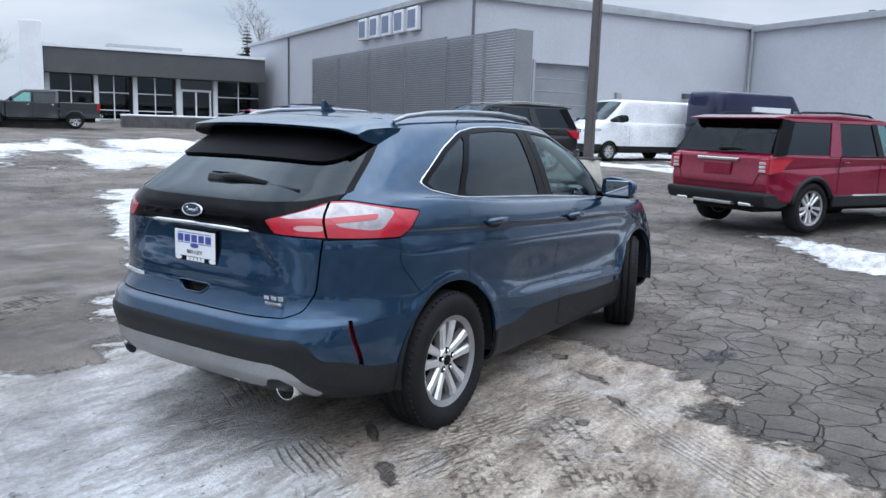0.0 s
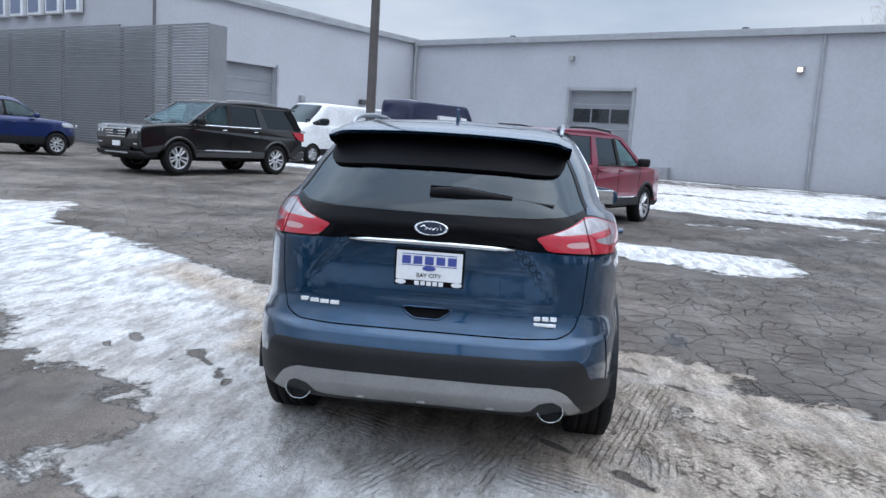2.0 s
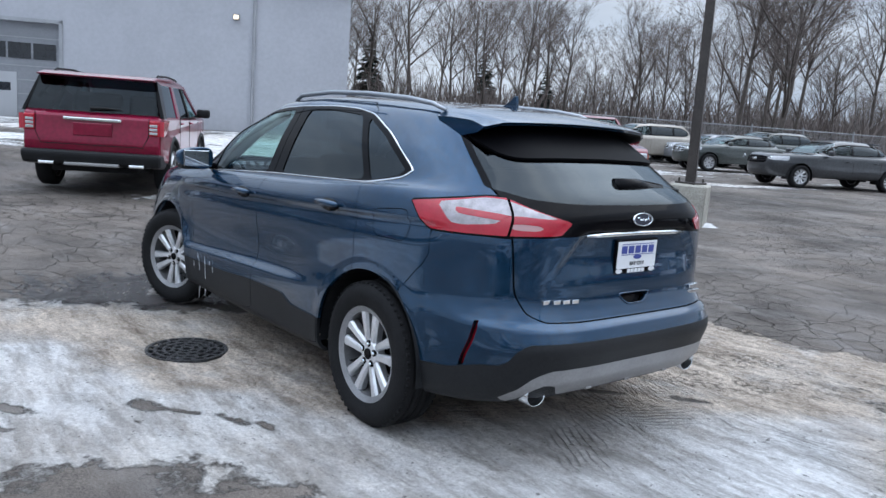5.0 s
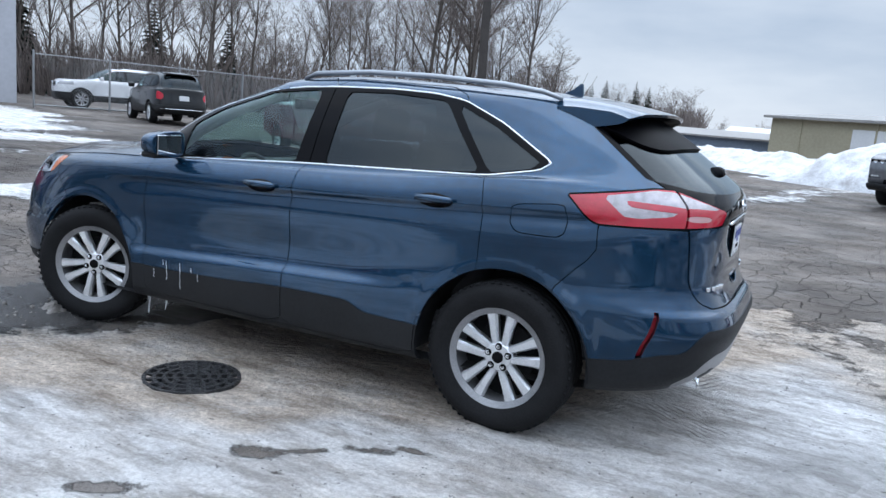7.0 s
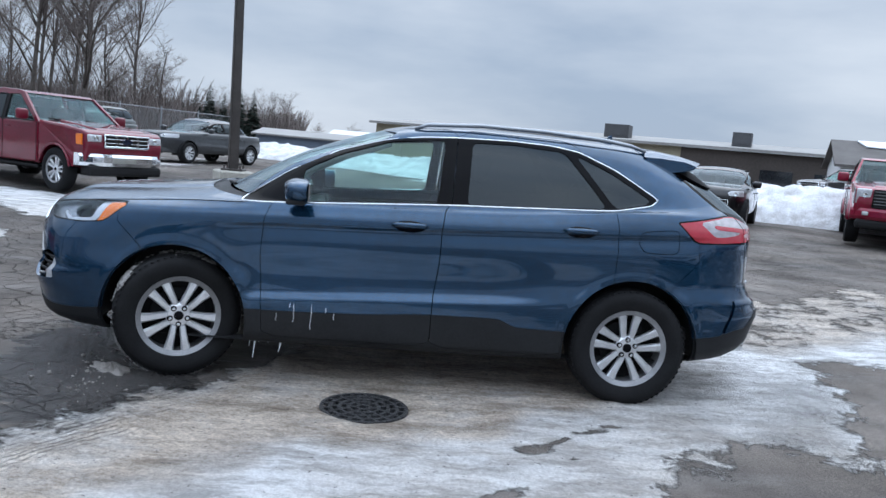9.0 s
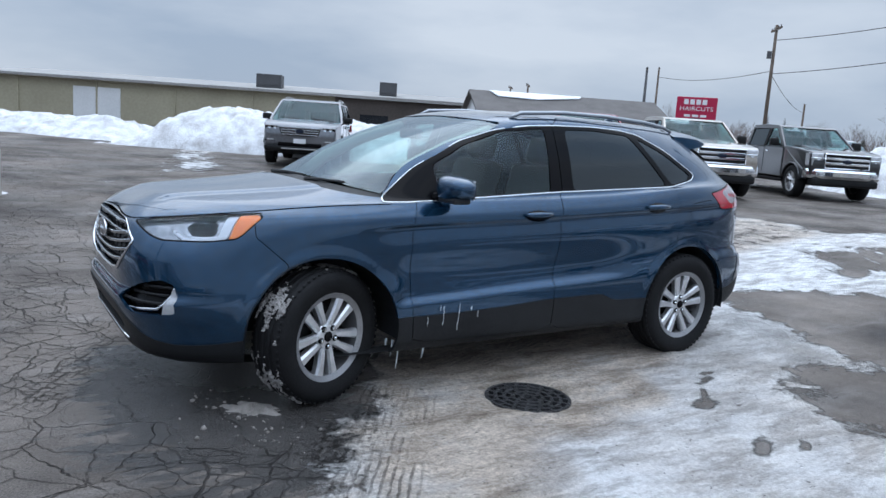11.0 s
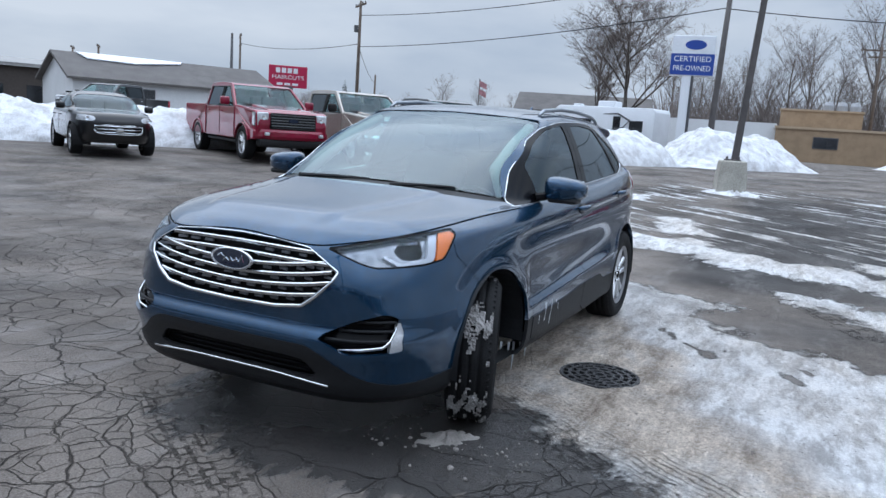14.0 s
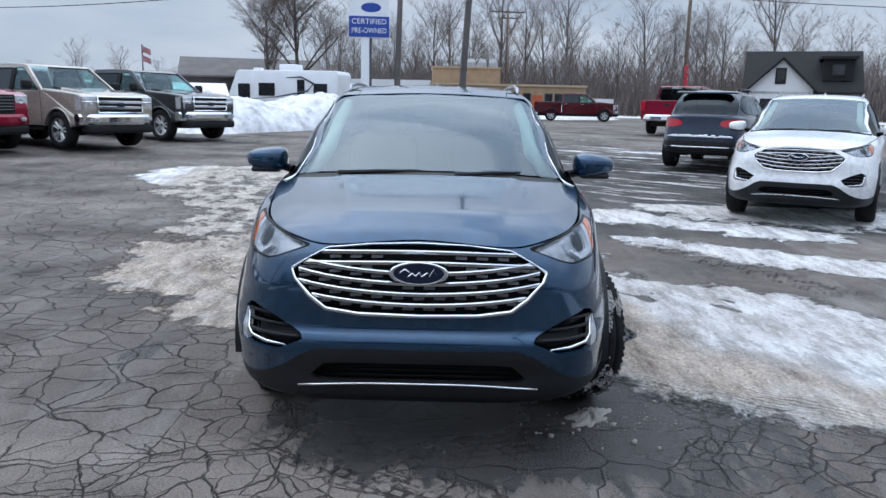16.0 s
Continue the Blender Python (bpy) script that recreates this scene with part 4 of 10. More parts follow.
    disc = bpy.data.meshes.new("brake_disc")
    bm.to_mesh(disc)
    bm.free()
    disc.materials.append(DARK)
    # one chrome nut, set five times round the hub
    nut = None
    if detail:
        bm = bmesh.new()
        add_lathe(bm, [(0.001, face - 0.02), (0.0115, face - 0.02), (0.0115, face + 0.008), (0.008, face + 0.014), (0.001, face + 0.015)], 6, turn)
        bmesh.ops.recalc_face_normals(bm, faces=bm.faces)
        nut = bpy.data.meshes.new("wheel_nut")
        bm.to_mesh(nut)
        bm.free()
        nut.materials.append(CHROME)
    WHEELS[kind] = (tyre, rim_me, cap, disc, nut)
    return WHEELS[kind]


def wheel(car, meshes, x, y, z, steer=0.0, spin=0.0):
    """A wheel under a car: tyre, rim, hub cap, brake disc."""
    hub = new("wheel", meshes[3])
    hub.parent = car
    hub.matrix_local = pose(x, y, z, 0, 0, (180 if y < 0 else 0) + steer) @ pose(0, 0, 0, 0, spin, 0)
    for name, me in zip(("tyre", "rim", "hub_cap"), meshes[:3]):
        o = new(name, me)
        o.parent = hub
    if meshes[4]:
        for i in range(5):
            o = new("wheel_nut", meshes[4])
            o.parent = hub
            o.matrix_local = pose(math.sin(math.radians(72 * i)) * 0.054, 0, math.cos(math.radians(72 * i)) * 0.054)
    return hub


def islands(bm):
    """Splits a bmesh into one bmesh for each connected piece, the largest first."""
    bm.verts.ensure_lookup_table()
    seen, groups = set(), []
    for v in bm.verts:
        if v in seen:
            continue
        stack, group = [v], []
        seen.add(v)
        while stack:
            q = stack.pop()
            group.append(q)
            for e in q.link_edges:
                o = e.other_vert(q)
                if o not in seen:
                    seen.add(o)
                    stack.append(o)
        groups.append(group)
    groups.sort(key=len, reverse=True)
    out = []
    for group in groups:
        one = bmesh.new()
        src, dst = bm.verts.layers.float_vector.get("nrm"), one.verts.layers.float_vector.new("nrm")
        made = {}
        for v in group:
            made[v] = one.verts.new(v.co)
            if src:
                made[v][dst] = v[src]
        for f in {f for v in group for f in v.link_faces}:
            one.faces.new([made[v] for v in f.verts])
        out.append(one)
    bm.free()
    return out

# ---------------------------------------------------------------- the blue crossover
WB = 1.4245


def edge_shell(cols, fine):
    """The skin of the crossover: rails from the underside to the roof."""
    k = dict(cols=cols)
    rails = [
        rail(2.00, -2.05, 0.80, 5, 5, [(-2.4, 0.30), (2.4, 0.24)], **k),
        rail(2.20, -2.22, 0.885, 4.8, 5.5, [(-2.4, 0.34), (-1.9, 0.30), (0, 0.255), (2.4, 0.24)], **k),
        rail(2.335, -2.40, 0.935, 5.4, 5.0, [(-2.4, 0.45), (-1.9, 0.36), (0, 0.30), (1.9, 0.31), (2.4, 0.30)], **k),
        rail(2.375, -2.425, 0.950, 5.4, 4.9, [(-2.4, 0.60), (-1.8, 0.50), (0, 0.42), (1.9, 0.44), (2.4, 0.42)], **k),
        rail(2.385, -2.395, 0.958, 5.2, 4.8, [(-2.4, 0.70), (-1.6, 0.66), (0, 0.56), (1.6, 0.60), (2.4, 0.60)], **k),
        rail(2.400, -2.345, 0.938, 4.8, 4.8, [(-2.4, 0.84), (-1.6, 0.80), (0, 0.74), (1.6, 0.76), (2.4, 0.78)], **k),
        rail(2.385, -2.345, 0.948, 3.8, 4.6, [(-2.4, 1.05), (-1.6, 1.0), (0, 0.95), (1.6, 0.94), (2.4, 0.93)], **k),
        rail(2.320, -2.345, 0.944, 3.5, 4.3, [(-2.4, 1.17), (-1.6, 1.12), (0, 1.05), (1.6, 1.02), (2.4, 1.005)], **k),
        rail(2.170, -2.312, 0.900, 3.2, 4.2, [(-2.4, 1.212), (-2.1, 1.222), (-1.6, 1.24), (-0.6, 1.165), (0.9, 1.105), (1.7, 1.06), (2.4, 1.04)], crown=0.03, **k),
        rail(1.290, -2.165, 0.875, 4.6, 4.0, [(-2.4, 1.335), (-2.1, 1.325), (-1.6, 1.27), (-0.6, 1.185), (0.6, 1.135), (1.0, 1.13), (1.4, 1.16)], crown=0.03, **k),
        rail(0.780, -1.990, 0.775, 4.6, 4.2, [(-2.1, 1.445), (-1.5, 1.45), (-0.4, 1.42), (0.8, 1.405)], crown=0.03, **k),
        rail(0.230, -1.700, 0.640, 4.6, 4.6, [(-1.8, 1.605), (-1.2, 1.625), (-0.4, 1.64), (0.3, 1.60)], crown=0.03, **k),
        rail(0.120, -1.640, 0.540, 3.4, 4.4, [(-1.7, 1.625), (-1.2, 1.66), (-0.4, 1.675), (0.3, 1.625)], crown=0.02, **k),
        rail(-0.02, -1.540, 0.240, 3.0, 4.0, [(-1.7, 1.65), (-1.2, 1.68), (-0.4, 1.693), (0.3, 1.65)], crown=0.006, **k),
        rail(-0.08, -1.480, 0.004, 3.0, 4.0, [(-1.7, 1.655), (-1.2, 1.686), (-0.4, 1.699), (0.3, 1.655)], **k),
    ]
    s = 8 if fine else 3
    return Shell(rails, [2, 3, s, s, s + 2, s + 4, s + 4, s, 12 if fine else 5, s + 2, s + 2, s, 3, 2], crossover_creases)


def crossover_creases(g):
    """Presses the pressed lines into the skin: door ledge, shoulder line, plate recess, bumper shelf."""
    x, y, z = g[:, :, 0].copy(), g[:, :, 1].copy(), g[:, :, 2].copy()
    side = smooth01((y - 0.62) / 0.15)
    # ledge low on the doors
    up = z - curve1d([(-0.95, 0.625), (-0.81, 0.62), (-0.143, 0.589), (0.9, 0.53), (1.1, 0.52)], x)
    w = smooth01((x + 0.95) / 0.5) * smooth01((1.05 - x) / 0.12)
    g[:, :, 1] -= side * w * 0.030 * smooth01(up / 0.036) * (1 - smooth01((up - 0.036) / 0.30))
    # shoulder line under the handles
    d = curve1d([(-2.2, 1.125), (-1.756, 1.112), (-1.26, 1.088), (-0.2, 1.036), (0.12, 1.018), (0.89, 0.99), (1.2, 0.965)], x) - z
    w = smooth01((x + 2.0) / 0.3) * smooth01((1.25 - x) / 0.3)
    g[:, :, 1] -= side * w * 0.017 * np.where(d > 0, (d / 0.03) * np.exp(1 - np.clip(d, 0, 1) / 0.03), 0)
    # flares round the wheel openings
    for hx in (WB, -WB):
        r = np.hypot(x - hx, z - 0.375)
        g[:, :, 1] += side * 0.006 * smooth01((0.50 - r) / 0.035) * (z < 1.0)
    # tail: recess for the plate, shelf over the bumper
    tail = (x < -1.9) & (g[:, :, 3] < 8)
    edge = 0.41 + (1.10 - z) * 0.85
    g[:, :, 0] += np.where(tail, 0.022 * smooth01((edge - y) / 0.03) * smooth01((1.13 - z) / 0.02) * smooth01((z - 0.86) / 0.16), 0)
    g[:, :, 0] -= np.where(tail, 0.022 * smooth01((0.722 - z) / 0.025) * smooth01((z - 0.5) / 0.12) * smooth01((-1.95 - x) / 0.2), 0)
    # bonnet: two lines from the screen towards the grille
    hood = (x > 1.0) & (g[:, :, 3] > 7) & (g[:, :, 3] < 9)
    g[:, :, 2] += np.where(hood, 0.013 * smooth01((0.36 + (2.25 - x) * 0.17 - y) / 0.05) * smooth01((x - 1.1) / 0.15) * smooth01((2.25 - x) / 0.15), 0)
    # nose: bulge of the bumper under the grille
    nose = x > 1.7
    g[:, :, 0] += np.where(nose, 0.034 * smooth01((0.615 - z) / 0.035) * smooth01((z - 0.40) / 0.13) * smooth01((x - 1.75) / 0.4), 0)


def loop_tube(pts, r, n=6):
    """A thin closed strip along a loop of points."""
    return tube(list(pts) + [pts[0]], r, n)


def mirror_housing(sign):
    """A door mirror's housing: a rounded wedge."""
    bm = bmesh.new()
    bmesh.ops.create_uvsphere(bm, u_segments=20, v_segments=12, radius=1)
    for v in bm.verts:
        x, y, z = v.co
        p = 0.62
        x, y, z = (math.copysign(abs(c) ** p, c) for c in (x, y, z))
        if x < -0.35:
            x = -0.35
        v.co = Vector((x * 0.115 * (1 - 0.25 * max(y, 0)) - 0.02, sign * y * 0.125, z * 0.070 * (1 - 0.22 * y)))
    if sign < 0:
        bmesh.ops.reverse_faces(bm, faces=bm.faces)
    return bm


def seat(parent, x, y, wide=0.5):
    """A front or rear seat with backrest and headrest, part of the cabin."""
    bm = bmesh.new()
    add_box(bm, (x - 0.25, y - wide / 2, 0.55), (x + 0.27, y + wide / 2, 0.78), 0.05)
    add_box(bm, (-0.09, -wide / 2, 0), (0.06, wide / 2, 0.6), 0.05, pose(x - 0.27, y, 0.74, 0, -14, 0))
    add_box(bm, (-0.07, -0.13, 0.62), (0.05, 0.13, 0.80), 0.04, pose(x - 0.27, y, 0.74, 0, -14, 0))
    return part("seat", bm, material("charcoal_seat_cloth", (0.05, 0.05, 0.055), 0.9, 0, 0, 0.2, 20), parent, smooth=True)


def oval_badge(parent, m, a, b):
    """An oval emblem: a chrome rim round a dark blue field with a plain bright stroke."""
    e = part("emblem", lathe([(0.001, 0), (1, 0), (1, 0.5), (0.93, 0.9), (0.86, 0.6), (0.001, 0.6)], 40, m @ Matrix.Diagonal((a, b, 0.012, 1))), CHROME, parent, "chrome-rimmed oval emblem", True)
    part("emblem_field", lathe([(0.001, 0), (0.84, 0), (0.84, 0.75), (0.001, 0.8)], 40, m @ Matrix.Diagonal((a, b, 0.012, 1))), material("emblem_blue", (0.008, 0.014, 0.035), 0.25, 0.2, 0.3), e)
    pts = [(-0.62, 0.1), (-0.45, 0.38), (-0.3, 0.1), (-0.38, -0.3), (-0.2, 0.05), (-0.1, -0.2), (0.02, 0.12), (0.1, -0.22), (0.28, 0.1), (0.36, -0.2), (0.52, 0.42), (0.6, -0.2)]
    part("emblem_stroke", tube([m @ Vector((p[0] * a, p[1] * b, 0.0095)) for p in pts], b * 0.06, 5), CHROME, e)
    return e


def edge_car(label, body_paint, detail, m, steer=0.0):
    car = thing("crossover", label, "car", m)
    sh = edge_shell(190 if detail else 90, detail)
    # underside and wheel openings
    under = sh.cut(lambda x, y, z, k, s: 1.0 - k)
    for hx in (WB, -WB):
        sh.cut(lambda x, y, z, k, s: np.minimum(0.437 - np.hypot(x - hx, z - 0.375), 8 - k))
    part("underbody", sh.mesh(under), DARK, car)
    # glass house
    glass_poly = inside([(1.087, 1.108), (0.805, 1.311), (0.499, 1.467), (0.215, 1.556), (-0.02, 1.592), (-0.247, 1.607), (-0.60, 1.617), (-0.85, 1.61), (-1.03, 1.585), (-1.272, 1.488), (-1.555, 1.325), (-1.50, 1.284), (-1.255, 1.236), (-0.7, 1.209), (-0.19, 1.185), (0.902, 1.112)], 2, 0.1)
    house = sh.cut(lambda x, y, z, k, s: np.minimum(glass_poly(x, z), (y - 0.42)))
    panes = [
        ("front_window", inside([(0.70, 1.14), (0.712, 1.325), (0.486, 1.446), (0.175, 1.55), (-0.164, 1.586), (-0.126, 1.182), (0.3, 1.158)], 1, 0.06), GLASS_CLEAR),
        ("rear_window", inside([(-0.318, 1.192), (-0.336, 1.586), (-0.602, 1.595), (-0.932, 1.577), (-1.212, 1.248), (-0.8, 1.22)], 1, 0.06), GLASS_TINT),
        ("quarter_window", inside([(-1.262, 1.250), (-0.995, 1.570), (-1.23, 1.475), (-1.50, 1.322), (-1.46, 1.288)], 1, 0.07), GLASS_TINT),
    ]
    for name, field, mat in panes:
        got, house = sh.sub(house, lambda x, y, z, k, s: field(x, z))
        for side in ("left", "right"):
            part(name, sh.mesh(got, side, -0.005), mat, car, "dark privacy glass" if mat is GLASS_TINT else "", True).visible_shadow = False
    post = lambda x, y, z, k, s: x + 0.23 + (z - 1.4) * 0.045
    ahead, behind = sh.sub(house, lambda *a: post(*a) - 0.003)
    _, behind = sh.sub(behind, lambda *a: post(*a) + 0.003)
    house = ahead + behind
    for side in ("left", "right"):
        solid(part("window_trim", sh.mesh(house, side), BLACK_GLOSS, car, "gloss black window pillars", True), 0.012)
        sg = 1 if side == "left" else -1
        loop = [(x, sg * (sh.out(x, z, 8.2, 11.9) - 0.0015), z) for x, z in glass_poly.outline]
        part("window_moulding", tube(loop + loop[:1], [0.0032 if p[0] > 0.12 and p[2] > 1.15 else 0.0055 for p in loop + loop[:1]], 6), CHROME, car, "bright chrome window surround", True)
    wind = sh.cut(lambda x, y, z, k, s: np.minimum(np.minimum(x - curve1d([(1.0, 1.15), (1.10, 1.08), (1.14, 1.04), (1.31, 0.855), (1.45, 0.575), (1.59, 0.17), (1.7, 0.08)], z), k - 9.10), 10.95 - k))
    part("windscreen", plain(sh.mesh(wind, "both", -0.004)), SCREEN_GLASS, car, "", True).visible_shadow = False
    # tail lamps, before the rear glass and the gate that they run across
    tail_p = inside([(-0.79, 1.203), (-1.05, 1.232), (-1.32, 1.262), (-1.44, 1.262), (-1.62, 1.222), (-1.885, 1.172), (-1.80, 1.100), (-1.44, 1.086), (-0.95, 1.072), (-0.87, 1.118)], 1, 0.06)
    tail = sh.cut(lambda x, y, z, k, s: np.minimum(tail_p(y + x, z), -1.3 - x))
    tail, rim_t = sh.sub(tail, lambda x, y, z, k, s: tail_p(y + x, z) - 0.009)
    seam_f = lambda x, y, z, k, s: y - (0.715 - (z - 1.096) * 0.3)
    outer, inner_t = sh.sub(tail, lambda *a: seam_f(*a) - 0.004)
    _, inner_t = sh.sub(inner_t, lambda *a: seam_f(*a) + 0.004)
    tail = outer + inner_t
    white_p = inside([(-0.99, 1.206), (-1.30, 1.247), (-1.43, 1.247), (-1.62, 1.210), (-1.80, 1.176), (-1.66, 1.180), (-1.52, 1.184), (-1.46, 1.178), (-1.38, 1.142), (-1.17, 1.122), (-1.09, 1.126)], 1, 0.08)
    tw, tr = sh.sub(tail, lambda x, y, z, k, s: white_p(y + x, z))
    bar_p = inside([(-1.10, 1.196), (-1.41, 1.186), (-1.72, 1.163), (-1.72, 1.135), (-1.42, 1.158), (-1.14, 1.168)], 1, 0.08)
    tb, tw = sh.sub(tw, lambda x, y, z, k, s: bar_p(y + x, z))
    in_p = inside([(-1.49, 1.152), (-1.68, 1.148), (-1.68, 1.126), (-1.49, 1.122)], 1, 0.2)
    ti, tr = sh.sub(tr, lambda x, y, z, k, s: in_p(y + x, z))
    # rear glass with its black surround, between the roof pillars
    low_y = [(0.0, 1.242), (0.4, 1.246), (0.58, 1.256), (0.70, 1.292), (0.9, 1.33)]
    rear = sh.cut(lambda x, y, z, k, s: np.minimum(np.minimum(-1.985 + (z - 1.29) * 1.36 - x, z - curve1d(low_y, y)), 11.3 - k))
    hood_y = [(0.0, 1.432), (0.3, 1.428), (0.50, 1.42), (0.565, 1.440), (0.585, 1.49), (0.61, 1.62), (0.9, 2.0)]
    cave, rear = sh.sub(rear, lambda x, y, z, k, s: z - curve1d(hood_y, y))
    got, wing = sh.sub(rear, lambda x, y, z, k, s: -2.02 + (z - 1.29) * 1.36 - x)
    part("rear_glass", sh.mesh(got, "both", -0.003), GLASS_TINT, car, "dark privacy rear glass", True).visible_shadow = False
    for side in ("left", "right"):
        solid(part("rear_glass_surround", sh.mesh(wing, side), BLACK_GLOSS, car, "", True), 0.01)
    solid(part("spoiler_underside", sh.mesh(cave, "both", 0.012), SHADE_BLACK, car, "", True), 0.02)
    # bonnet and cowl
    cowl = sh.cut(lambda x, y, z, k, s: np.minimum(np.minimum(x - 0.99, k - 8.93), 9.10 - k))
    part("cowl", sh.mesh(cowl, "both", -0.012), CLADDING, car, "", True)
    # headlamps
    head_p = inside([(-1.87, 0.966), (-1.66, 0.992), (-1.40, 1.018), (-0.97, 1.043), (-0.935, 1.02), (-1.02, 0.942), (-1.06, 0.908), (-1.24, 0.890), (-1.57, 0.886), (-1.67, 0.905)], 1, 0.05)
    head = sh.cut(lambda x, y, z, k, s: np.minimum(head_p(y - x, z), x - 1.2))
    inner, rim_h = sh.sub(head, lambda x, y, z, k, s: head_p(y - x, z) - 0.008)
    amber_p = inside([(-1.085, 1.04), (-0.90, 1.06), (-0.95, 0.95), (-1.02, 0.90), (-1.12, 0.90)], 1, 0.04)
    amber, rest = sh.sub(inner, lambda x, y, z, k, s: amber_p(y - x, z))
    guide_p = inside([(-1.165, 1.037), (-1.095, 1.04), (-1.13, 0.905), (-1.42, 0.897), (-1.53, 0.945), (-1.52, 0.955), (-1.40, 0.91), (-1.185, 0.925)], 1, 0.05)
    guide, rest = sh.sub(rest, lambda x, y, z, k, s: guide_p(y - x, z))
    eye_p = inside([(-1.22, 1.022), (-1.20, 0.925), (-1.36, 0.925), (-1.43, 0.965), (-1.38, 1.01)], 1, 0.1)
    eye, rest = sh.sub(rest, lambda x, y, z, k, s: eye_p(y - x, z))
    hood_f = lambda x, y, z, k, s: np.minimum(np.minimum(z - curve1d([(-2.5, 0.998), (-2.3, 0.995), (-1.94, 0.972), (-1.68, 0.992), (-1.0, 1.049), (-0.47, 1.088), (0.2, 1.115)], y - x), 8.93 - k), x - 1.03)
    hood = sh.cut(lambda *a: hood_f(*a) - 0.003)
    sh.cut(lambda *a: hood_f(*a) + 0.003)
    solid(part("bonnet", sh.mesh(hood), body_paint, car, "", True), 0.02)
    mirror_bowl = material("headlamp_reflector", (0.34, 0.35, 0.37), 0.25, 0.7, 0, 0.6, 26)
    for side in ("left", "right"):
        sg = 1 if side == "left" else -1
        lamp = solid(part("tail_lamp", sh.mesh(tr, side, 0.003), RED_LENS, car, "red wrap-round tail lamp with clear upper lens", True), 0.03)
        solid(part("lamp_rim", sh.mesh(rim_t, side), BLACK_GLOSS, lamp, "", True), 0.03)
        solid(part("clear_lens", sh.mesh(tw, side, 0.003), material("smoked_clear_lens", (0.38, 0.35, 0.37), 0.16, 0.25, 0.8, 0.35, 26), lamp, "", True), 0.03)
        solid(part("reversing_lens", sh.mesh(ti, side, 0.002), material("smoked_pink_lens", (0.5, 0.3, 0.3), 0.12, 0, 0.6), lamp, "", True), 0.03)
        solid(part("light_bar", sh.mesh(tb, side, 0.005), RED_LENS, lamp, "", True), 0.03)
        hb = part("headlamp", sh.mesh(rest, side, -0.03), mirror_bowl, car, "clear headlamp with projector and amber corner", True)
        solid(part("lamp_rim", sh.mesh(rim_h, side, -0.002), BLACK_GLOSS, hb, "", True), 0.035)
        part("lamp_cover", sh.mesh(inner, side, 0.0), LENS_CLEAR, hb, "", True).visible_shadow = False
        solid(part("amber_corner", sh.mesh(amber, side, -0.006), AMBER, hb, "amber side reflector", True), 0.03)
        solid(part("light_guide", sh.mesh(guide, side, -0.012), material("clear_light_guide", (0.6, 0.62, 0.65), 0.3, 0.2), hb, "white light guide", True), 0.03)
        part("projector_bay", sh.mesh(eye, side, -0.055), BLACK_GLOSS, hb, "", True)
        for dx, dy, r in ((1.955, 0.668, 0.040), (2.02, 0.625, 0.034)):
            part("projector", lathe([(0.001, 0.01), (r * 0.5, 0.012), (r * 0.72, 0.002), (r * 0.8, 0.0), (r, 0.014), (r, -0.05)], 20, pose(dx, sg * dy, 0.968, 0, 80, sg * 25)), CHROME, hb, "", True)
    # lower cladding
    side_low = [(-1.9, 0.46), (-0.97, 0.460), (-0.69, 0.465), (-0.55, 0.512), (-0.144, 0.506), (0.3, 0.477), (0.77, 0.462), (1.8, 0.455)]
    nose_low = [(-2.5, 0.538), (-2.0, 0.540), (-1.93, 0.520), (-1.77, 0.445), (-1.6, 0.392), (-1.38, 0.368), (-1.22, 0.37), (-0.9, 0.40)]
    tail_low = [(-2.5, 0.642), (-2.02, 0.646), (-1.68, 0.640), (-1.60, 0.610), (-1.50, 0.535), (-1.37, 0.522), (-1.12, 0.475), (-0.9, 0.463)]
    low = lambda x, y, z, k, s: np.where(x > 1.75, curve1d(nose_low, y - x), np.where(x < -1.75, curve1d(tail_low, y + x), curve1d(side_low, x))) - z
    clad = sh.cut(low)
    doors = [
        ("front_door", inside([(0.885, 0.30), (0.901, 0.51), (0.923, 0.79), (0.912, 1.012), (0.875, 1.12), (0.3, 1.63), (-0.25, 1.66), (-0.228, 1.21), (-0.182, 1.150), (-0.170, 1.04), (-0.168, 0.80), (-0.145, 0.60), (-0.144, 0.30)], 1, 0.1)),
        ("rear_door", inside([(-0.1455, 0.30), (-0.1465, 0.60), (-0.1695, 0.80), (-0.1715, 1.04), (-0.1835, 1.150), (-0.2295, 1.21), (-0.2515, 1.66), (-1.0, 1.65), (-1.245, 1.30), (-1.276, 1.137), (-1.285, 1.0), (-1.277, 0.70), (-1.1, 0.60), (-0.985, 0.50), (-0.975, 0.30)], 1, 0.1)),
    ]
    # gate
    tailgate_p = inside([(-0.58, 0.724), (0.58, 0.724), (0.655, 0.757), (0.69, 0.85), (0.70, 1.0), (0.705, 1.09), (0.68, 1.33), (-0.68, 1.33), (-0.705, 1.09), (-0.70, 1.0), (-0.69, 0.85), (-0.655, 0.757)], 1, 0.12)
    gate_f = lambda x, y, z, k, s: np.minimum(np.minimum(tailgate_p(y, z), -1.9 - x), 9.5 - k)
    gate = sh.cut(lambda *a: gate_f(*a) - 0.003)
    sh.cut(lambda *a: gate_f(*a) + 0.003)
    upper_p = inside([(-0.75, 1.098), (-0.45, 1.104), (-0.36, 1.112), (0.36, 1.112), (0.45, 1.104), (0.75, 1.098), (0.75, 1.4), (-0.75, 1.4)], 0)
    up, gate = sh.sub(gate, lambda x, y, z, k, s: upper_p(y, z))
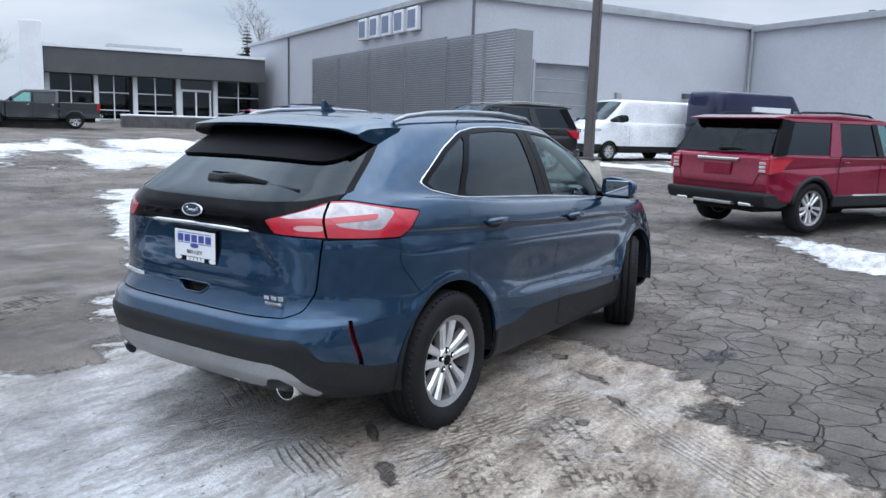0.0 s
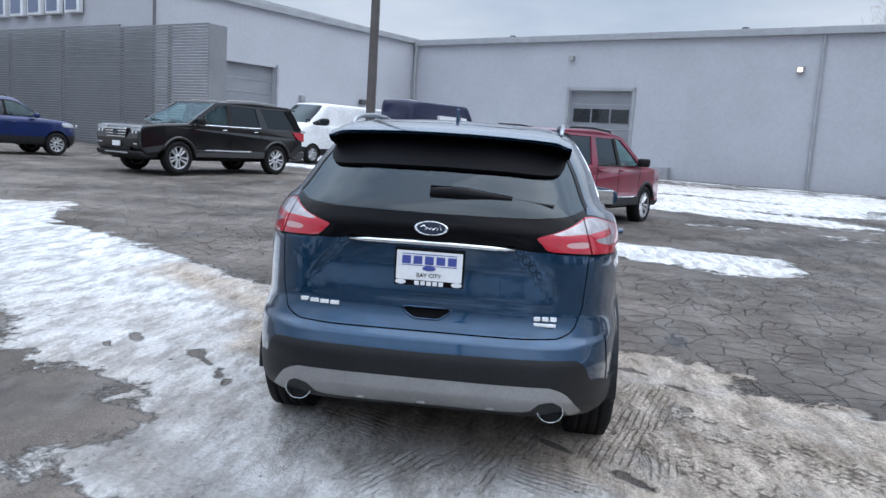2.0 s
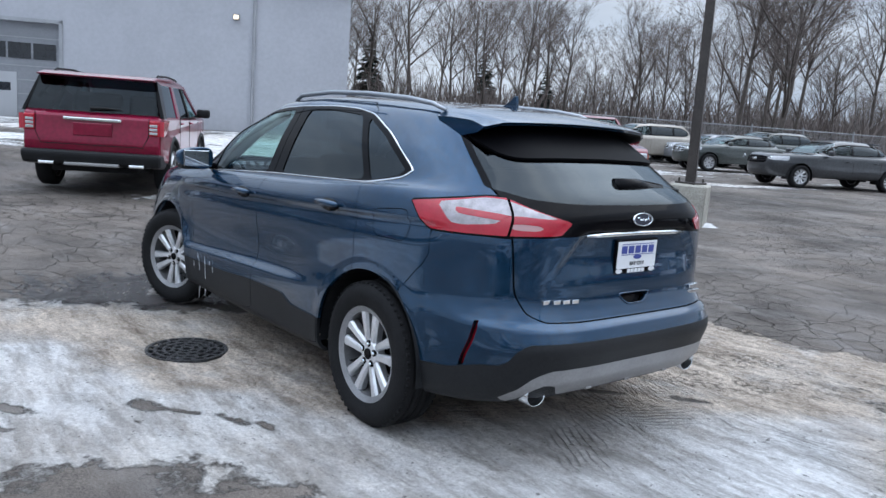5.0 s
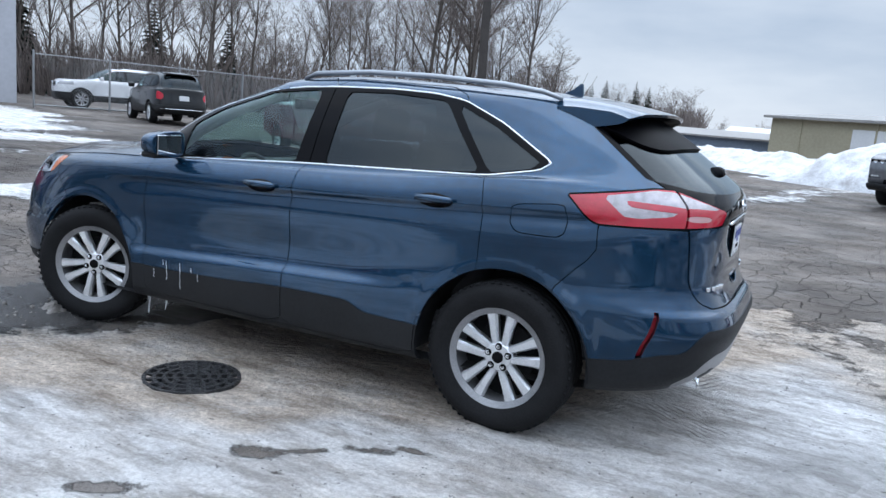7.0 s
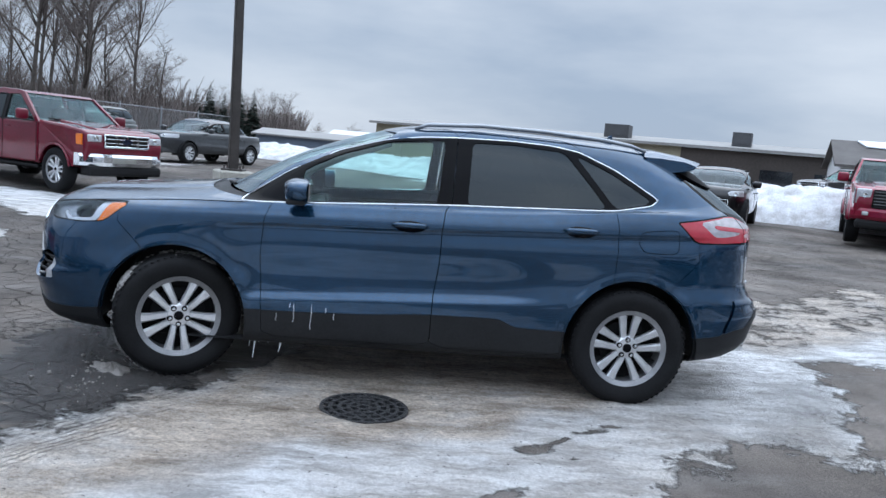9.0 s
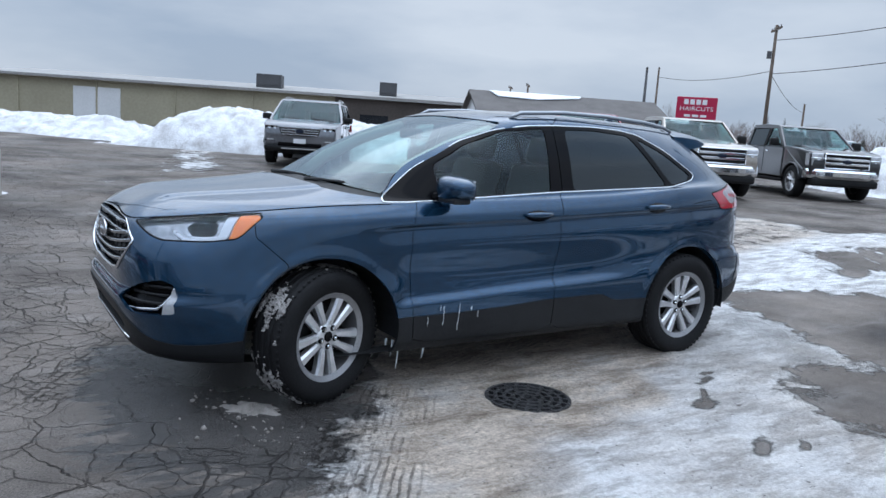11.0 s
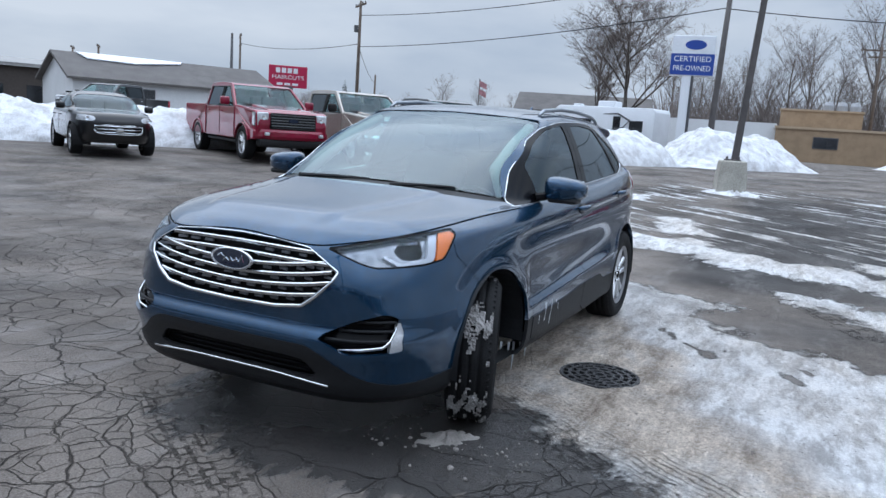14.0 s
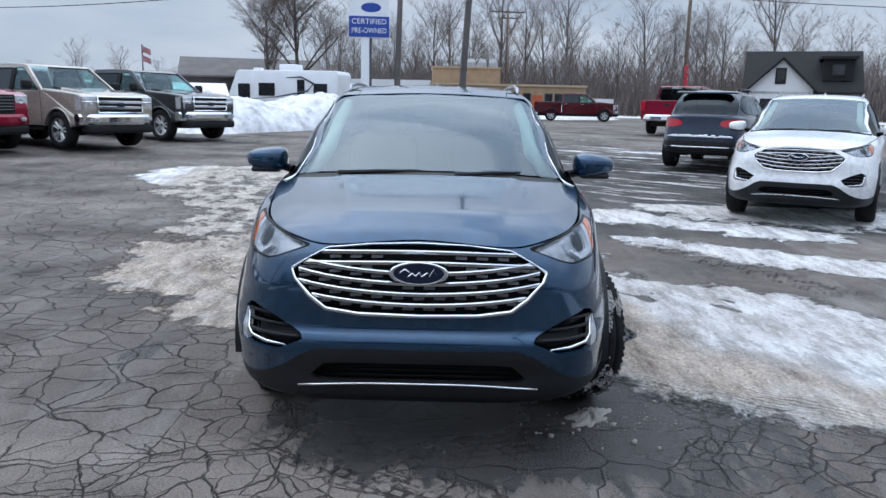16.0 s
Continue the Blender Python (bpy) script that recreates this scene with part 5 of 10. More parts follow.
    grip_p = inside([(-0.115, 0.825), (0.115, 0.825), (0.095, 0.80), (0.055, 0.775), (-0.055, 0.775), (-0.095, 0.80)], 1, 0.1)
    grip, gate = sh.sub(gate, lambda x, y, z, k, s: grip_p(y, z))
    tg = solid(part("tailgate", sh.mesh(gate), body_paint, car, "", True), 0.02)
    solid(part("tailgate_panel", sh.mesh(up), BLACK_GLOSS, tg, "gloss black panel under the rear glass", True), 0.02)
    part("release_recess", sh.mesh(grip, "both", -0.03), BLACK_GLOSS, tg, "", True)
    part("release_lip", loop_tube([(sh.at(y, z, False) - 0.001, y, z) for y, z in grip_p.outline], 0.005, 6), body_paint, tg, "", True)
    for name, field in doors:
        f = lambda x, y, z, k, s: np.minimum(np.minimum(field(x, z), y - 0.5), k - 1.3)
        outer, clad2 = sh.sub(clad, lambda *a: f(*a) - 0.002)
        _, clad = sh.sub(clad2, lambda *a: f(*a) + 0.002)
        got = sh.cut(lambda *a: f(*a) - 0.002)
        sh.cut(lambda *a: f(*a) + 0.002)
        for side in ("left", "right"):
            sg = 1 if side == "left" else -1
            d = solid(part(name, sh.mesh(got, side), body_paint, car, "", True), 0.02)
            solid(part("door_cladding", sh.mesh(outer, side, 0.006), CLADDING, d, "black lower cladding", True), 0.02)
            hx, hz = (0.031, 1.049) if name == "front_door" else (-1.032, 1.101)
            y0 = sh.out(hx, hz, 5, 8)
            part("door_handle", tube([(hx + 0.105, sg * (y0 + 0.006), hz - 0.002), (hx + 0.085, sg * (y0 + 0.030), hz), (hx, sg * (y0 + 0.040), hz + 0.003), (hx - 0.085, sg * (y0 + 0.030), hz + 0.003), (hx - 0.105, sg * (y0 + 0.006), hz)], [0.011, 0.016, 0.018, 0.016, 0.011], 10), body_paint, d, "", True)
            part("handle_cup", lathe([(0.001, 0.0), (0.075, 0.0), (0.085, 0.006), (0.001, 0.007)], 24, pose(hx, sg * (y0 - 0.001), hz - 0.008, -90 * sg, 0, 0) @ Matrix.Diagonal((1.15, 0.42, 0.6, 1))), BLACK_GLOSS, d, "", True)
    # rear valance and front intake in the cladding
    val_p = inside([(-0.56, 0.522), (0.56, 0.522), (0.64, 0.485), (0.735, 0.365), (0.665, 0.345), (0.635, 0.42), (0.58, 0.452), (0.52, 0.44), (0.475, 0.375), (-0.475, 0.375), (-0.52, 0.44), (-0.58, 0.452), (-0.635, 0.42), (-0.665, 0.345), (-0.735, 0.365), (-0.64, 0.485)], 1, 0.12)
    val, clad = sh.sub(clad, lambda x, y, z, k, s: np.minimum(val_p(y, z), -2.0 - x))
    solid(part("rear_skid_plate", sh.mesh(val, "both", 0.006), SATIN, car, "satin silver lower valance", True), 0.02)
    for y in (-0.31, 0.0, 0.28):
        part("valance_rib", prism([(-0.02, 0), (0.02, 0), (0.012, 0.05), (-0.012, 0.05)], 0.03, pose(sh.at(y, 0.40, False) - 0.008, y, 0.385, 90, 0, 90), 0.003), SATIN, car)
    slot_p = inside([(-0.40, 0.475), (0.40, 0.475), (0.47, 0.40), (0.42, 0.385), (-0.42, 0.385), (-0.47, 0.40)], 1, 0.1)
    slot, clad = sh.sub(clad, lambda x, y, z, k, s: np.minimum(slot_p(y, z), x - 1.9))
    part("lower_intake", sh.mesh(slot, "both", -0.05), DARK, car)
    for z in (0.405, 0.432, 0.458):
        part("intake_slat", tube([(sh.at(y, z) - 0.02, y, z) for y in (-0.42, -0.21, 0, 0.21, 0.42)], 0.007, 6), BLACK_GLOSS, car, "", True)
    part("lower_chrome_strip", tube([(sh.at(y, 0.365) + 0.008, y, 0.372 - 0.10 * max(0, abs(y) - 0.2) ** 1.5) for y in np.linspace(-0.52, 0.52, 13)], 0.006, 6), CHROME, car, "", True)
    solid(part("bumper_cladding", sh.mesh(clad, "both", 0.004), CLADDING, car, "grained black lower cladding", True), 0.02)
    # grille
    half = [(0.2, 0.981), (0.385, 0.962), (0.47, 0.915), (0.54, 0.868), (0.522, 0.828), (0.455, 0.757), (0.392, 0.708), (0.25, 0.688)]
    gr_p = inside(half + [(0.0, 0.682)] + [(-y, z) for y, z in half[::-1]] + [(0.0, 0.987)], 1, 0.05)
    hole = sh.cut(lambda x, y, z, k, s: np.minimum(gr_p(y, z), x - 1.9))
    gri = part("grille", sh.mesh(hole, "both", -0.06), DARK, car, "dark grille with chrome bars and oval emblem")
    loop = [(sh.at(y, z) + 0.003, y, z) for y, z in gr_p.outline]
    part("grille_surround", tube(loop + [loop[0]], [0.0105 if z < 0.80 else 0.0065 if z < 0.88 else 0.003 for x, y, z in loop + [loop[0]]], 8), CHROME, gri, "chrome surround", True)
    tab = bmesh.new()
    add_box(tab, (-0.012, -0.024, -0.006), (0.0, 0.024, 0.006), 0.003)
    tab_mesh = bpy.data.meshes.new("grille_tab")
    tab.to_mesh(tab_mesh)
    tab.free()
    tab_mesh.materials.append(BAR_GREY)
    for j, z in enumerate((0.952, 0.908, 0.864, 0.82, 0.775, 0.728)):
        ok = lambda y, z: gr_p(np.array([y]), np.array([z]))[0]
        bow = lambda y: 0.045 * (y / 0.5) ** 2 * (1 if z < 0.87 else -0.3)
        ys = [y for y in np.linspace(-0.53, 0.53, 54) if ok(y, z + bow(y)) > 0.004]
        path = [(sh.at(y, z + bow(y)), y, z + bow(y)) for y in ys[::3] + [ys[-1]]]
        blade = bmesh.new()
        rows = [[blade.verts.new((x + dx, y, z2 + dz)) for dx, dz in ((-0.004, 0.0085), (0.0, 0.004), (-0.004, -0.0085), (-0.03, -0.006), (-0.03, 0.006))] for x, y, z2 in path]
        for p, q in zip(rows, rows[1:]):
            for i in range(5):
                blade.faces.new((p[i], p[(i + 1) % 5], q[(i + 1) % 5], q[i]))
        blade.faces.new(rows[0][::-1])
        blade.faces.new(rows[-1])
        bmesh.ops.recalc_face_normals(blade, faces=blade.faces)
        part("grille_bar", blade, BAR_METAL, gri)
        for i in range(-6, 7):
            y = i * 0.088 + (0.044 if j % 2 else 0)
            zz = z - 0.022 + bow(y)
            if ok(y, zz) > 0.014 and not (abs(y) < 0.16 and 0.8 < zz < 0.93):
                o = new("grille_tab", tab_mesh)
                o.parent = gri
                o.matrix_local = pose(sh.at(y, zz) - 0.022, y, zz, 0, 0, -y * 40)
    oval_badge(car, pose(sh.at(0, 0.87) + 0.006, 0, 0.868, 90, 0, 90), 0.125, 0.05)
    # corner intakes with chrome brackets and fog lamps
    fog_p = inside([(0.47, 0.583), (0.623, 0.661), (0.734, 0.697), (0.772, 0.676), (0.795, 0.60), (0.802, 0.53), (0.748, 0.522), (0.616, 0.514)], 1, 0.08)
    fog = sh.cut(lambda x, y, z, k, s: np.minimum(fog_p(y, z), x - 1.6))
    lamp_p = inside([(0.772, 0.655), (0.85, 0.655), (0.85, 0.50), (0.762, 0.50), (0.768, 0.56)], 0)
    fogl, fog = sh.sub(fog, lambda x, y, z, k, s: lamp_p(y, z))
    for side in ("left", "right"):
        sg = 1 if side == "left" else -1
        fg = part("corner_intake", sh.mesh(fog, side, -0.045), BLACK_GLOSS, car, "black corner intake with chrome bracket", True)
        for z in (0.575, 0.615, 0.655):
            ys = [y for y in np.linspace(0.46, 0.755, 30) if fog_p(np.array([y]), np.array([z]))[0] > 0.004]
            part("intake_slat", tube([(sh.at(y, z) - 0.03, sg * y, z) for y in ys[::4] + [ys[-1]]], 0.008, 6), CLADDING, fg, "", True)
        br = [(0.766, 0.668), (0.760, 0.62), (0.755, 0.575), (0.735, 0.548), (0.66, 0.538), (0.57, 0.535)]
        part("bracket", tube([(sh.at(y, z) - 0.022, sg * y, z) for y, z in br], [0.004, 0.005, 0.006, 0.008, 0.008, 0.004], 8), CHROME, fg, "chrome bracket", True)
        solid(part("fog_lamp", sh.mesh(fogl, side, -0.004), WHITE_LENS, fg, "clear fog lamp", True), 0.03)
    # painted bumpers, each with a gap round it
    for name, pts, far in (("rear_bumper", [(-1.827, 1.085), (-1.835, 0.967), (-1.80, 0.91), (-1.76, 0.872), (-1.665, 0.766), (-1.60, 0.3), (-2.7, 0.3), (-2.7, 1.085)], -1), ("front_bumper", [(1.80, 1.3), (1.80, 0.922), (1.643, 0.784), (1.60, 0.3), (2.7, 0.3), (2.7, 1.3)], 1)):
        fld = inside(pts, 0)
        bf = lambda x, y, z, k, s: np.minimum(fld(x, z), far * x - 1.3)
        got = sh.cut(lambda *a: bf(*a) - 0.002)
        sh.cut(lambda *a: bf(*a) + 0.002)
        if far < 0:
            mid = lambda x, y, z: y + x - curve1d([(0.5, -1.235), (0.535, -1.245), (0.63, -1.292), (0.71, -1.317), (0.8, -1.34)], z)
            strip, got = sh.sub(got, lambda x, y, z, k, s: np.minimum(np.minimum(mid(x, y, z) + 0.017, -1.9 - x), 0.714 - z))
            strip, rest = sh.sub(strip, lambda x, y, z, k, s: 0.017 - mid(x, y, z))
            got = got + rest
            for side in ("left", "right"):
                solid(part("rear_reflector", sh.mesh(strip, side, -0.037), material("dark_red_reflector", (0.34, 0.008, 0.018), 0.2, 0, 0.5), car, "red bumper reflector", True), 0.01)
        solid(part(name, sh.mesh(got), body_paint, car, "", True), 0.018)
    # fuel flap, cut in the left quarter only
    flap_f = inside([(-1.425, 1.125), (-1.67, 1.152), (-1.69, 1.08), (-1.685, 1.02), (-1.655, 0.995), (-1.455, 0.995), (-1.42, 1.04)], 2, 0.14)
    flap = sh.cut(lambda x, y, z, k, s: np.minimum(flap_f(x, z), y - 0.6) - 0.002)
    ring = sh.cut(lambda x, y, z, k, s: np.minimum(flap_f(x, z), y - 0.6) + 0.002)
    solid(part("fuel_flap", sh.mesh(flap, "left"), body_paint, car, "", True), 0.01)
    # the rest of the painted skin
    left = sh.faces
    bm = sh.mesh(left)
    extra = sh.mesh(flap + ring, "right")
    me = bpy.data.meshes.new("tmp")
    extra.to_mesh(me)
    extra.free()
    bm.from_mesh(me)
    bpy.data.meshes.remove(me)
    bmesh.ops.remove_doubles(bm, verts=bm.verts, dist=1e-4)
    solid(part("body", bm, body_paint, car, "", True), 0.018)
    # dark inner skin behind the panel gaps
    core = edge_shell(60, False)
    core.cut(lambda x, y, z, k, s: k - 8.0)
    for hx in (WB, -WB):
        core.cut(lambda x, y, z, k, s: np.minimum(0.47 - np.hypot(x - hx, z - 0.375), 9 - k))
    bm = core.mesh(core.faces, "both", -0.075)
    part("inner_shell", bm, DARK, car)
    for hx in (WB, -WB):
        for sg in (1, -1):
            liner = bmesh.new()
            a = np.linspace(math.radians(-6), math.radians(186), 26)
            rows = [[liner.verts.new((hx + 0.445 * math.cos(t), sg * y, 0.375 + 0.445 * math.sin(t))) for t in a] for y in (0.50, 0.70, 0.925)]
            for p, q in zip(rows, rows[1:]):
                for i in range(len(a) - 1):
                    liner.faces.new((p[i], p[i + 1], q[i + 1], q[i]))
            wall = [liner.verts.new((hx + 0.445 * math.cos(t), sg * 0.5, 0.375 + 0.445 * math.sin(t))) for t in a]
            liner.faces.new(wall)
            part("wheel_liner", liner, CLADDING, car)
    # spoiler, roof rails, fin
    bm = bmesh.new()
    sec = []
    ys = [0, 0.1, 0.2, 0.3, 0.4, 0.48, 0.53, 0.565, 0.59, 0.608]
    for y in [-v for v in ys[:0:-1]] + ys:
        q = abs(y)
        c, e = (q / 0.55) ** 2, smooth01((q - 0.52) / 0.09) * 1.0
        zs, ze = 1.674 - 0.034 * c - 0.035 * e, 1.609 - 0.018 * c - 0.02 * e
        xs, xe = -1.44 - 0.05 * e, -1.955 + 0.06 * c + 0.035 * e
        sec.append([(xs, y, zs), (-1.60, y, (zs * 0.75 + ze * 0.25) + 0.008), (-1.76, y, (zs * 0.4 + ze * 0.6) + 0.008), (xe + 0.03, y, ze + 0.004), (xe, y, ze - 0.006), (xe + 0.012, y, ze - 0.020), (-1.80, y, ze - 0.026 - 0.01 * e), (-1.62, y, ze - 0.05 - 0.02 * e), (-1.55, y, ze - 0.04)])
    rows = [[bm.verts.new(p) for p in r] for r in sec]
    for p, q in zip(rows, rows[1:]):
        for i in range(9):
            bm.faces.new((p[i], p[(i + 1) % 9], q[(i + 1) % 9], q[i])).material_index = 1 if 5 <= i <= 7 else 0
    bm.faces.new(rows[0][::-1])
    bm.faces.new(rows[-1])
    bmesh.ops.recalc_face_normals(bm, faces=bm.faces)
    sp = part("spoiler", bm, [body_paint, SHADE_BLACK], car, "roof spoiler over the rear glass", True)
    sp.data.set_sharp_from_angle(angle=radians(35))
    for sg in (1, -1):
        part("roof_rail", tube([(x, sg * y, z) for x, y, z in ((0.04, 0.585, 1.640), (-0.04, 0.588, 1.675), (-0.4, 0.592, 1.700), (-0.8, 0.592, 1.700), (-1.2, 0.585, 1.682), (-1.40, 0.572, 1.660), (-1.5, 0.565, 1.630))], [0.010, 0.014, 0.014, 0.014, 0.014, 0.013, 0.010], 8), material("satin_roof_rail", (0.34, 0.36, 0.39), 0.35, 0.85), car, "satin silver roof rail", True)
    part("antenna_fin", prism([(0.075, 0), (-0.075, 0), (-0.07, 0.04), (-0.066, 0.068), (-0.052, 0.07), (-0.02, 0.04), (0.03, 0.014)], 0.018, pose(-1.36, 0.009, 1.672, 90, 0, 0), 0.003), body_paint, car, "shark fin aerial")
    # rear wiper
    xw = sh.at(0, 1.30, False)
    wp = part("rear_wiper", tube([(-2.19, 0.03, 1.318), (-2.192, -0.12, 1.322), (-2.188, -0.34, 1.312)], [0.042, 0.038, 0.02], 10), BLACK_GLOSS, car, "", True)
    part("wiper_blade", tube([(-2.192, -0.28, 1.316), (-2.188, -0.38, 1.310), (-2.168, -0.53, 1.300)], [0.012, 0.010, 0.007], 6), CLADDING, wp)
    for y0, y1 in ((0.15, 0.52), (-0.5, -0.02)):
        part("front_wiper", tube([(1.27 - 0.05 * abs(y0), y0, 1.178), (1.24, (y0 + y1) / 2, 1.19), (1.20 - 0.06 * abs(y1), y1, 1.19)], [0.013, 0.01, 0.008], 6), CLADDING, car)
    # tail trim
    bar = [(sh.at(y, 1.105, False) - 0.014, y, 1.112 - 0.012 * abs(y)) for y in np.linspace(-0.37, 0.37, 9)]
    part("chrome_bar", tube(bar, [0.005] + [0.012] * 7 + [0.005], 8), CHROME, car, "chrome bar across the tailgate", True)
    oval_badge(car, pose(sh.at(0, 1.178, False) - 0.006, 0, 1.178, 78, 0, -90), 0.075, 0.032)
    xb = sh.at(0, 1.0, False) - 0.010
    plate = part("number_plate", box((xb - 0.006, -0.155, 0.918), (xb + 0.012, 0.155, 1.085), 0.003), BLACK_GLOSS, car, "white dealer plate in a black frame")
    if detail:
        ink = material("plate_blue_print", (0.05, 0.07, 0.28), 0.5)
        part("plate_face", box((xb - 0.010, -0.147, 0.943), (xb - 0.004, 0.147, 1.073), 0.002), PLASTIC_WHITE, plate)
        for i in range(5):
            part("plate_bar", box((xb - 0.0125, 0.122 - i * 0.051, 1.016), (xb - 0.009, 0.083 - i * 0.051, 1.052), 0.001), ink, plate)
        for z in (1.008, 1.0585):
            part("plate_rule", box((xb - 0.0115, -0.122, z), (xb - 0.009, 0.122, z + 0.003)), ink, plate)
        part("plate_oval", lathe([(0.001, 0), (1, 0), (1, 0.6), (0.001, 0.8)], 20, pose(xb - 0.0095, 0, 0.998, 90, 0, -90) @ Matrix.Diagonal((0.03, 0.011, 0.004, 1))), ink, plate)
        bm = text_mesh("BAY CITY", 0.026, 0.001)
        bmesh.ops.transform(bm, matrix=pose(xb - 0.0115, 0, 0.966, 90, 0, -90), verts=bm.verts)
        part("plate_lettering", bm, DARK, plate)
        for i in range(5):
            part("frame_bar", box((xb - 0.0095, 0.062 - i * 0.027, 0.922), (xb - 0.005, 0.042 - i * 0.027, 0.940)), PLASTIC_WHITE, plate)
        for y in (0.125, -0.125):
            part("frame_oval", lathe([(0.001, 0), (1, 0), (1, 0.6), (0.001, 0.8)], 16, pose(xb - 0.006, y, 0.932, 90, 0, -90) @ Matrix.Diagonal((0.024, 0.011, 0.004, 1))), PLASTIC_WHITE, plate)
        # model and trim badges as plain bars
        for i in range(4):
            y = 0.585 - i * 0.049
            part("badge_bar", box((sh.at(y, 0.80, False) - 0.010, y - 0.041, 0.803), (sh.at(y, 0.80, False) + 0.01, y, 0.822), 0.002), CHROME, tg)
        for i in range(3):
            y = -0.475 - i * 0.036
            part("badge_bar", box((sh.at(y, 0.80, False) - 0.010, y - 0.03, 0.803), (sh.at(y, 0.80, False) + 0.01, y, 0.822), 0.002), CHROME, tg)
        part("badge_bar", box((sh.at(-0.52, 0.78, False) - 0.008, -0.575, 0.778), (sh.at(-0.52, 0.78, False) + 0.012, -0.475, 0.793), 0.002), CHROME, tg)
    for sg in (1, -1):
        part("exhaust_tip", lathe([(0.053, 0.2), (0.053, 0.0), (0.051, -0.002), (0.049, 0.0), (0.047, 0.2)], 28, pose(-2.315, sg * 0.582, 0.388, 0, 90, 0) @ Matrix.Diagonal((1, 1.12, 1, 1)), close=True), CHROME, car, "round chrome exhaust tip", True)
        part("exhaust_bore", lathe([(0.001, 0.03), (0.05, 0.03), (0.05, 0.18), (0.001, 0.18)], 20, pose(-2.31, sg * 0.582, 0.388, 0, 90, 0)), DARK, car)
        mr = part("door_mirror", mirror_housing(sg), body_paint, car, "", True)
        mr.matrix_local = pose(0.70, sg * 1.02, 1.205)
        part("mirror_glass", box((-0.069, -0.088, -0.056), (-0.058, 0.088, 0.054), 0.004), material("mirror_glass", (0.7, 0.72, 0.74), 0.02, 1.0), mr)
        part("mirror_strip", box((-0.045, -0.09, -0.08), (0.07, 0.09, -0.045), 0.016), CLADDING, mr)
        part("mirror_arm", tube([(0.74, sg * 0.85, 1.145), (0.71, sg * 0.91, 1.155), (0.70, sg * 0.97, 1.165)], [0.028, 0.024, 0.026], 8), BLACK_GLOSS, car)
    # cabin
    cabin = material("charcoal_trim", (0.035, 0.035, 0.038), 0.8, 0, 0, 0.2, 10)
    part("dashboard", box((0.62, -0.74, 0.75), (1.12, 0.74, 1.08), 0.08), cabin, car)
    part("cabin_floor", box((-1.9, -0.75, 0.42), (0.8, 0.75, 0.5)), cabin, car)
    part("load_cover", box((-2.1, -0.7, 1.08), (-1.35, 0.7, 1.12)), cabin, car)
    part("headlining", box((-1.5, -0.52, 1.60), (0.1, 0.52, 1.62)), material("pale_headlining", (0.2, 0.2, 0.19), 0.9), car)
    seat(car, 0.02, 0.38)
    seat(car, 0.02, -0.38)
    seat(car, -0.95, 0.0, 1.3)
    part("steering_wheel", lathe([(0.165, -0.014), (0.185, 0), (0.165, 0.014), (0.15, 0)], 28, pose(0.52, 0.38, 1.0, 0, -65, 0), close=True), cabin, car, "", True)
    pale_trim = material("pale_pillar_trim", (0.42, 0.43, 0.41), 0.8, 0, 0, 0.1, 6)
    for sg in (1, -1):
        part("pillar_trim", tube([(x - 0.05, sg * (sh.out(x, z, 8.2, 11.9) - 0.05), z - 0.02) for x, z in ((1.0, 1.14), (0.855, 1.31), (0.575, 1.45), (0.24, 1.57))], [0.05, 0.045, 0.04, 0.035], 8), pale_trim, car, "pale inner pillar trim", True)
    part("interior_mirror", box((0.42, -0.12, 1.46), (0.47, 0.12, 1.53), 0.015), cabin, car)
    if detail:
        wm = wheel_meshes("double_spoke", 0.376, 0.235, 0.238, 5, True, True)
    else:
        wm = wheel_meshes("plain_spoke", 0.376, 0.235, 0.238, 5, True, False)
    for hx in (WB, -WB):
        for sg in (1, -1):
            hub = wheel(car, wm, hx, sg * 0.815, 0.372, steer if hx > 0 else 0, 36 if hx > 0 else 0)
            if detail and hx > 0 and sg > 0:
                part("snow_clump", tread_snow(0.379, 0.1), DIRTY_SNOW, hub, "grey snow packed in the tread")
    if detail:
        salt_streaks(car, sh)
    return car


def tread_snow(r, h):
    """Patches of packed snow on a tyre's tread."""
    bm = bmesh.new()
    rnd = random.Random(4)
    n, k = 260, 24
    lump = [[rnd.random() for _ in range(k + 1)] for _ in range(n)]
    val = lambda i, j: sum(lump[(i + a) % n][min(k, max(0, j + b))] for a in range(-4, 5) for b in range(-2, 3)) / 45
    vs = {}
    for i in range(n):
        for j in range(k):
            if val(i, j) + 0.04 * math.sin(i * 0.12) + 0.03 * math.sin(i * 0.31 + j) > 0.535:
                quad = []
                for a, b in ((i, j), (i + 1, j), (i + 1, j + 1), (i, j + 1)):
                    key = (a % n, b)
                    if key not in vs:
                        rr = r + 0.012 * lump[a % n][b] ** 2
                        y = -h + 2 * h * b / k
                        rr -= 0.03 * max(0, abs(y) / h - 0.75)
                        t = 2 * math.pi * a / n
                        vs[key] = bm.verts.new((rr * math.sin(t), y, rr * math.cos(t)))
                    quad.append(vs[key])
                bm.faces.new(quad)
    return bm


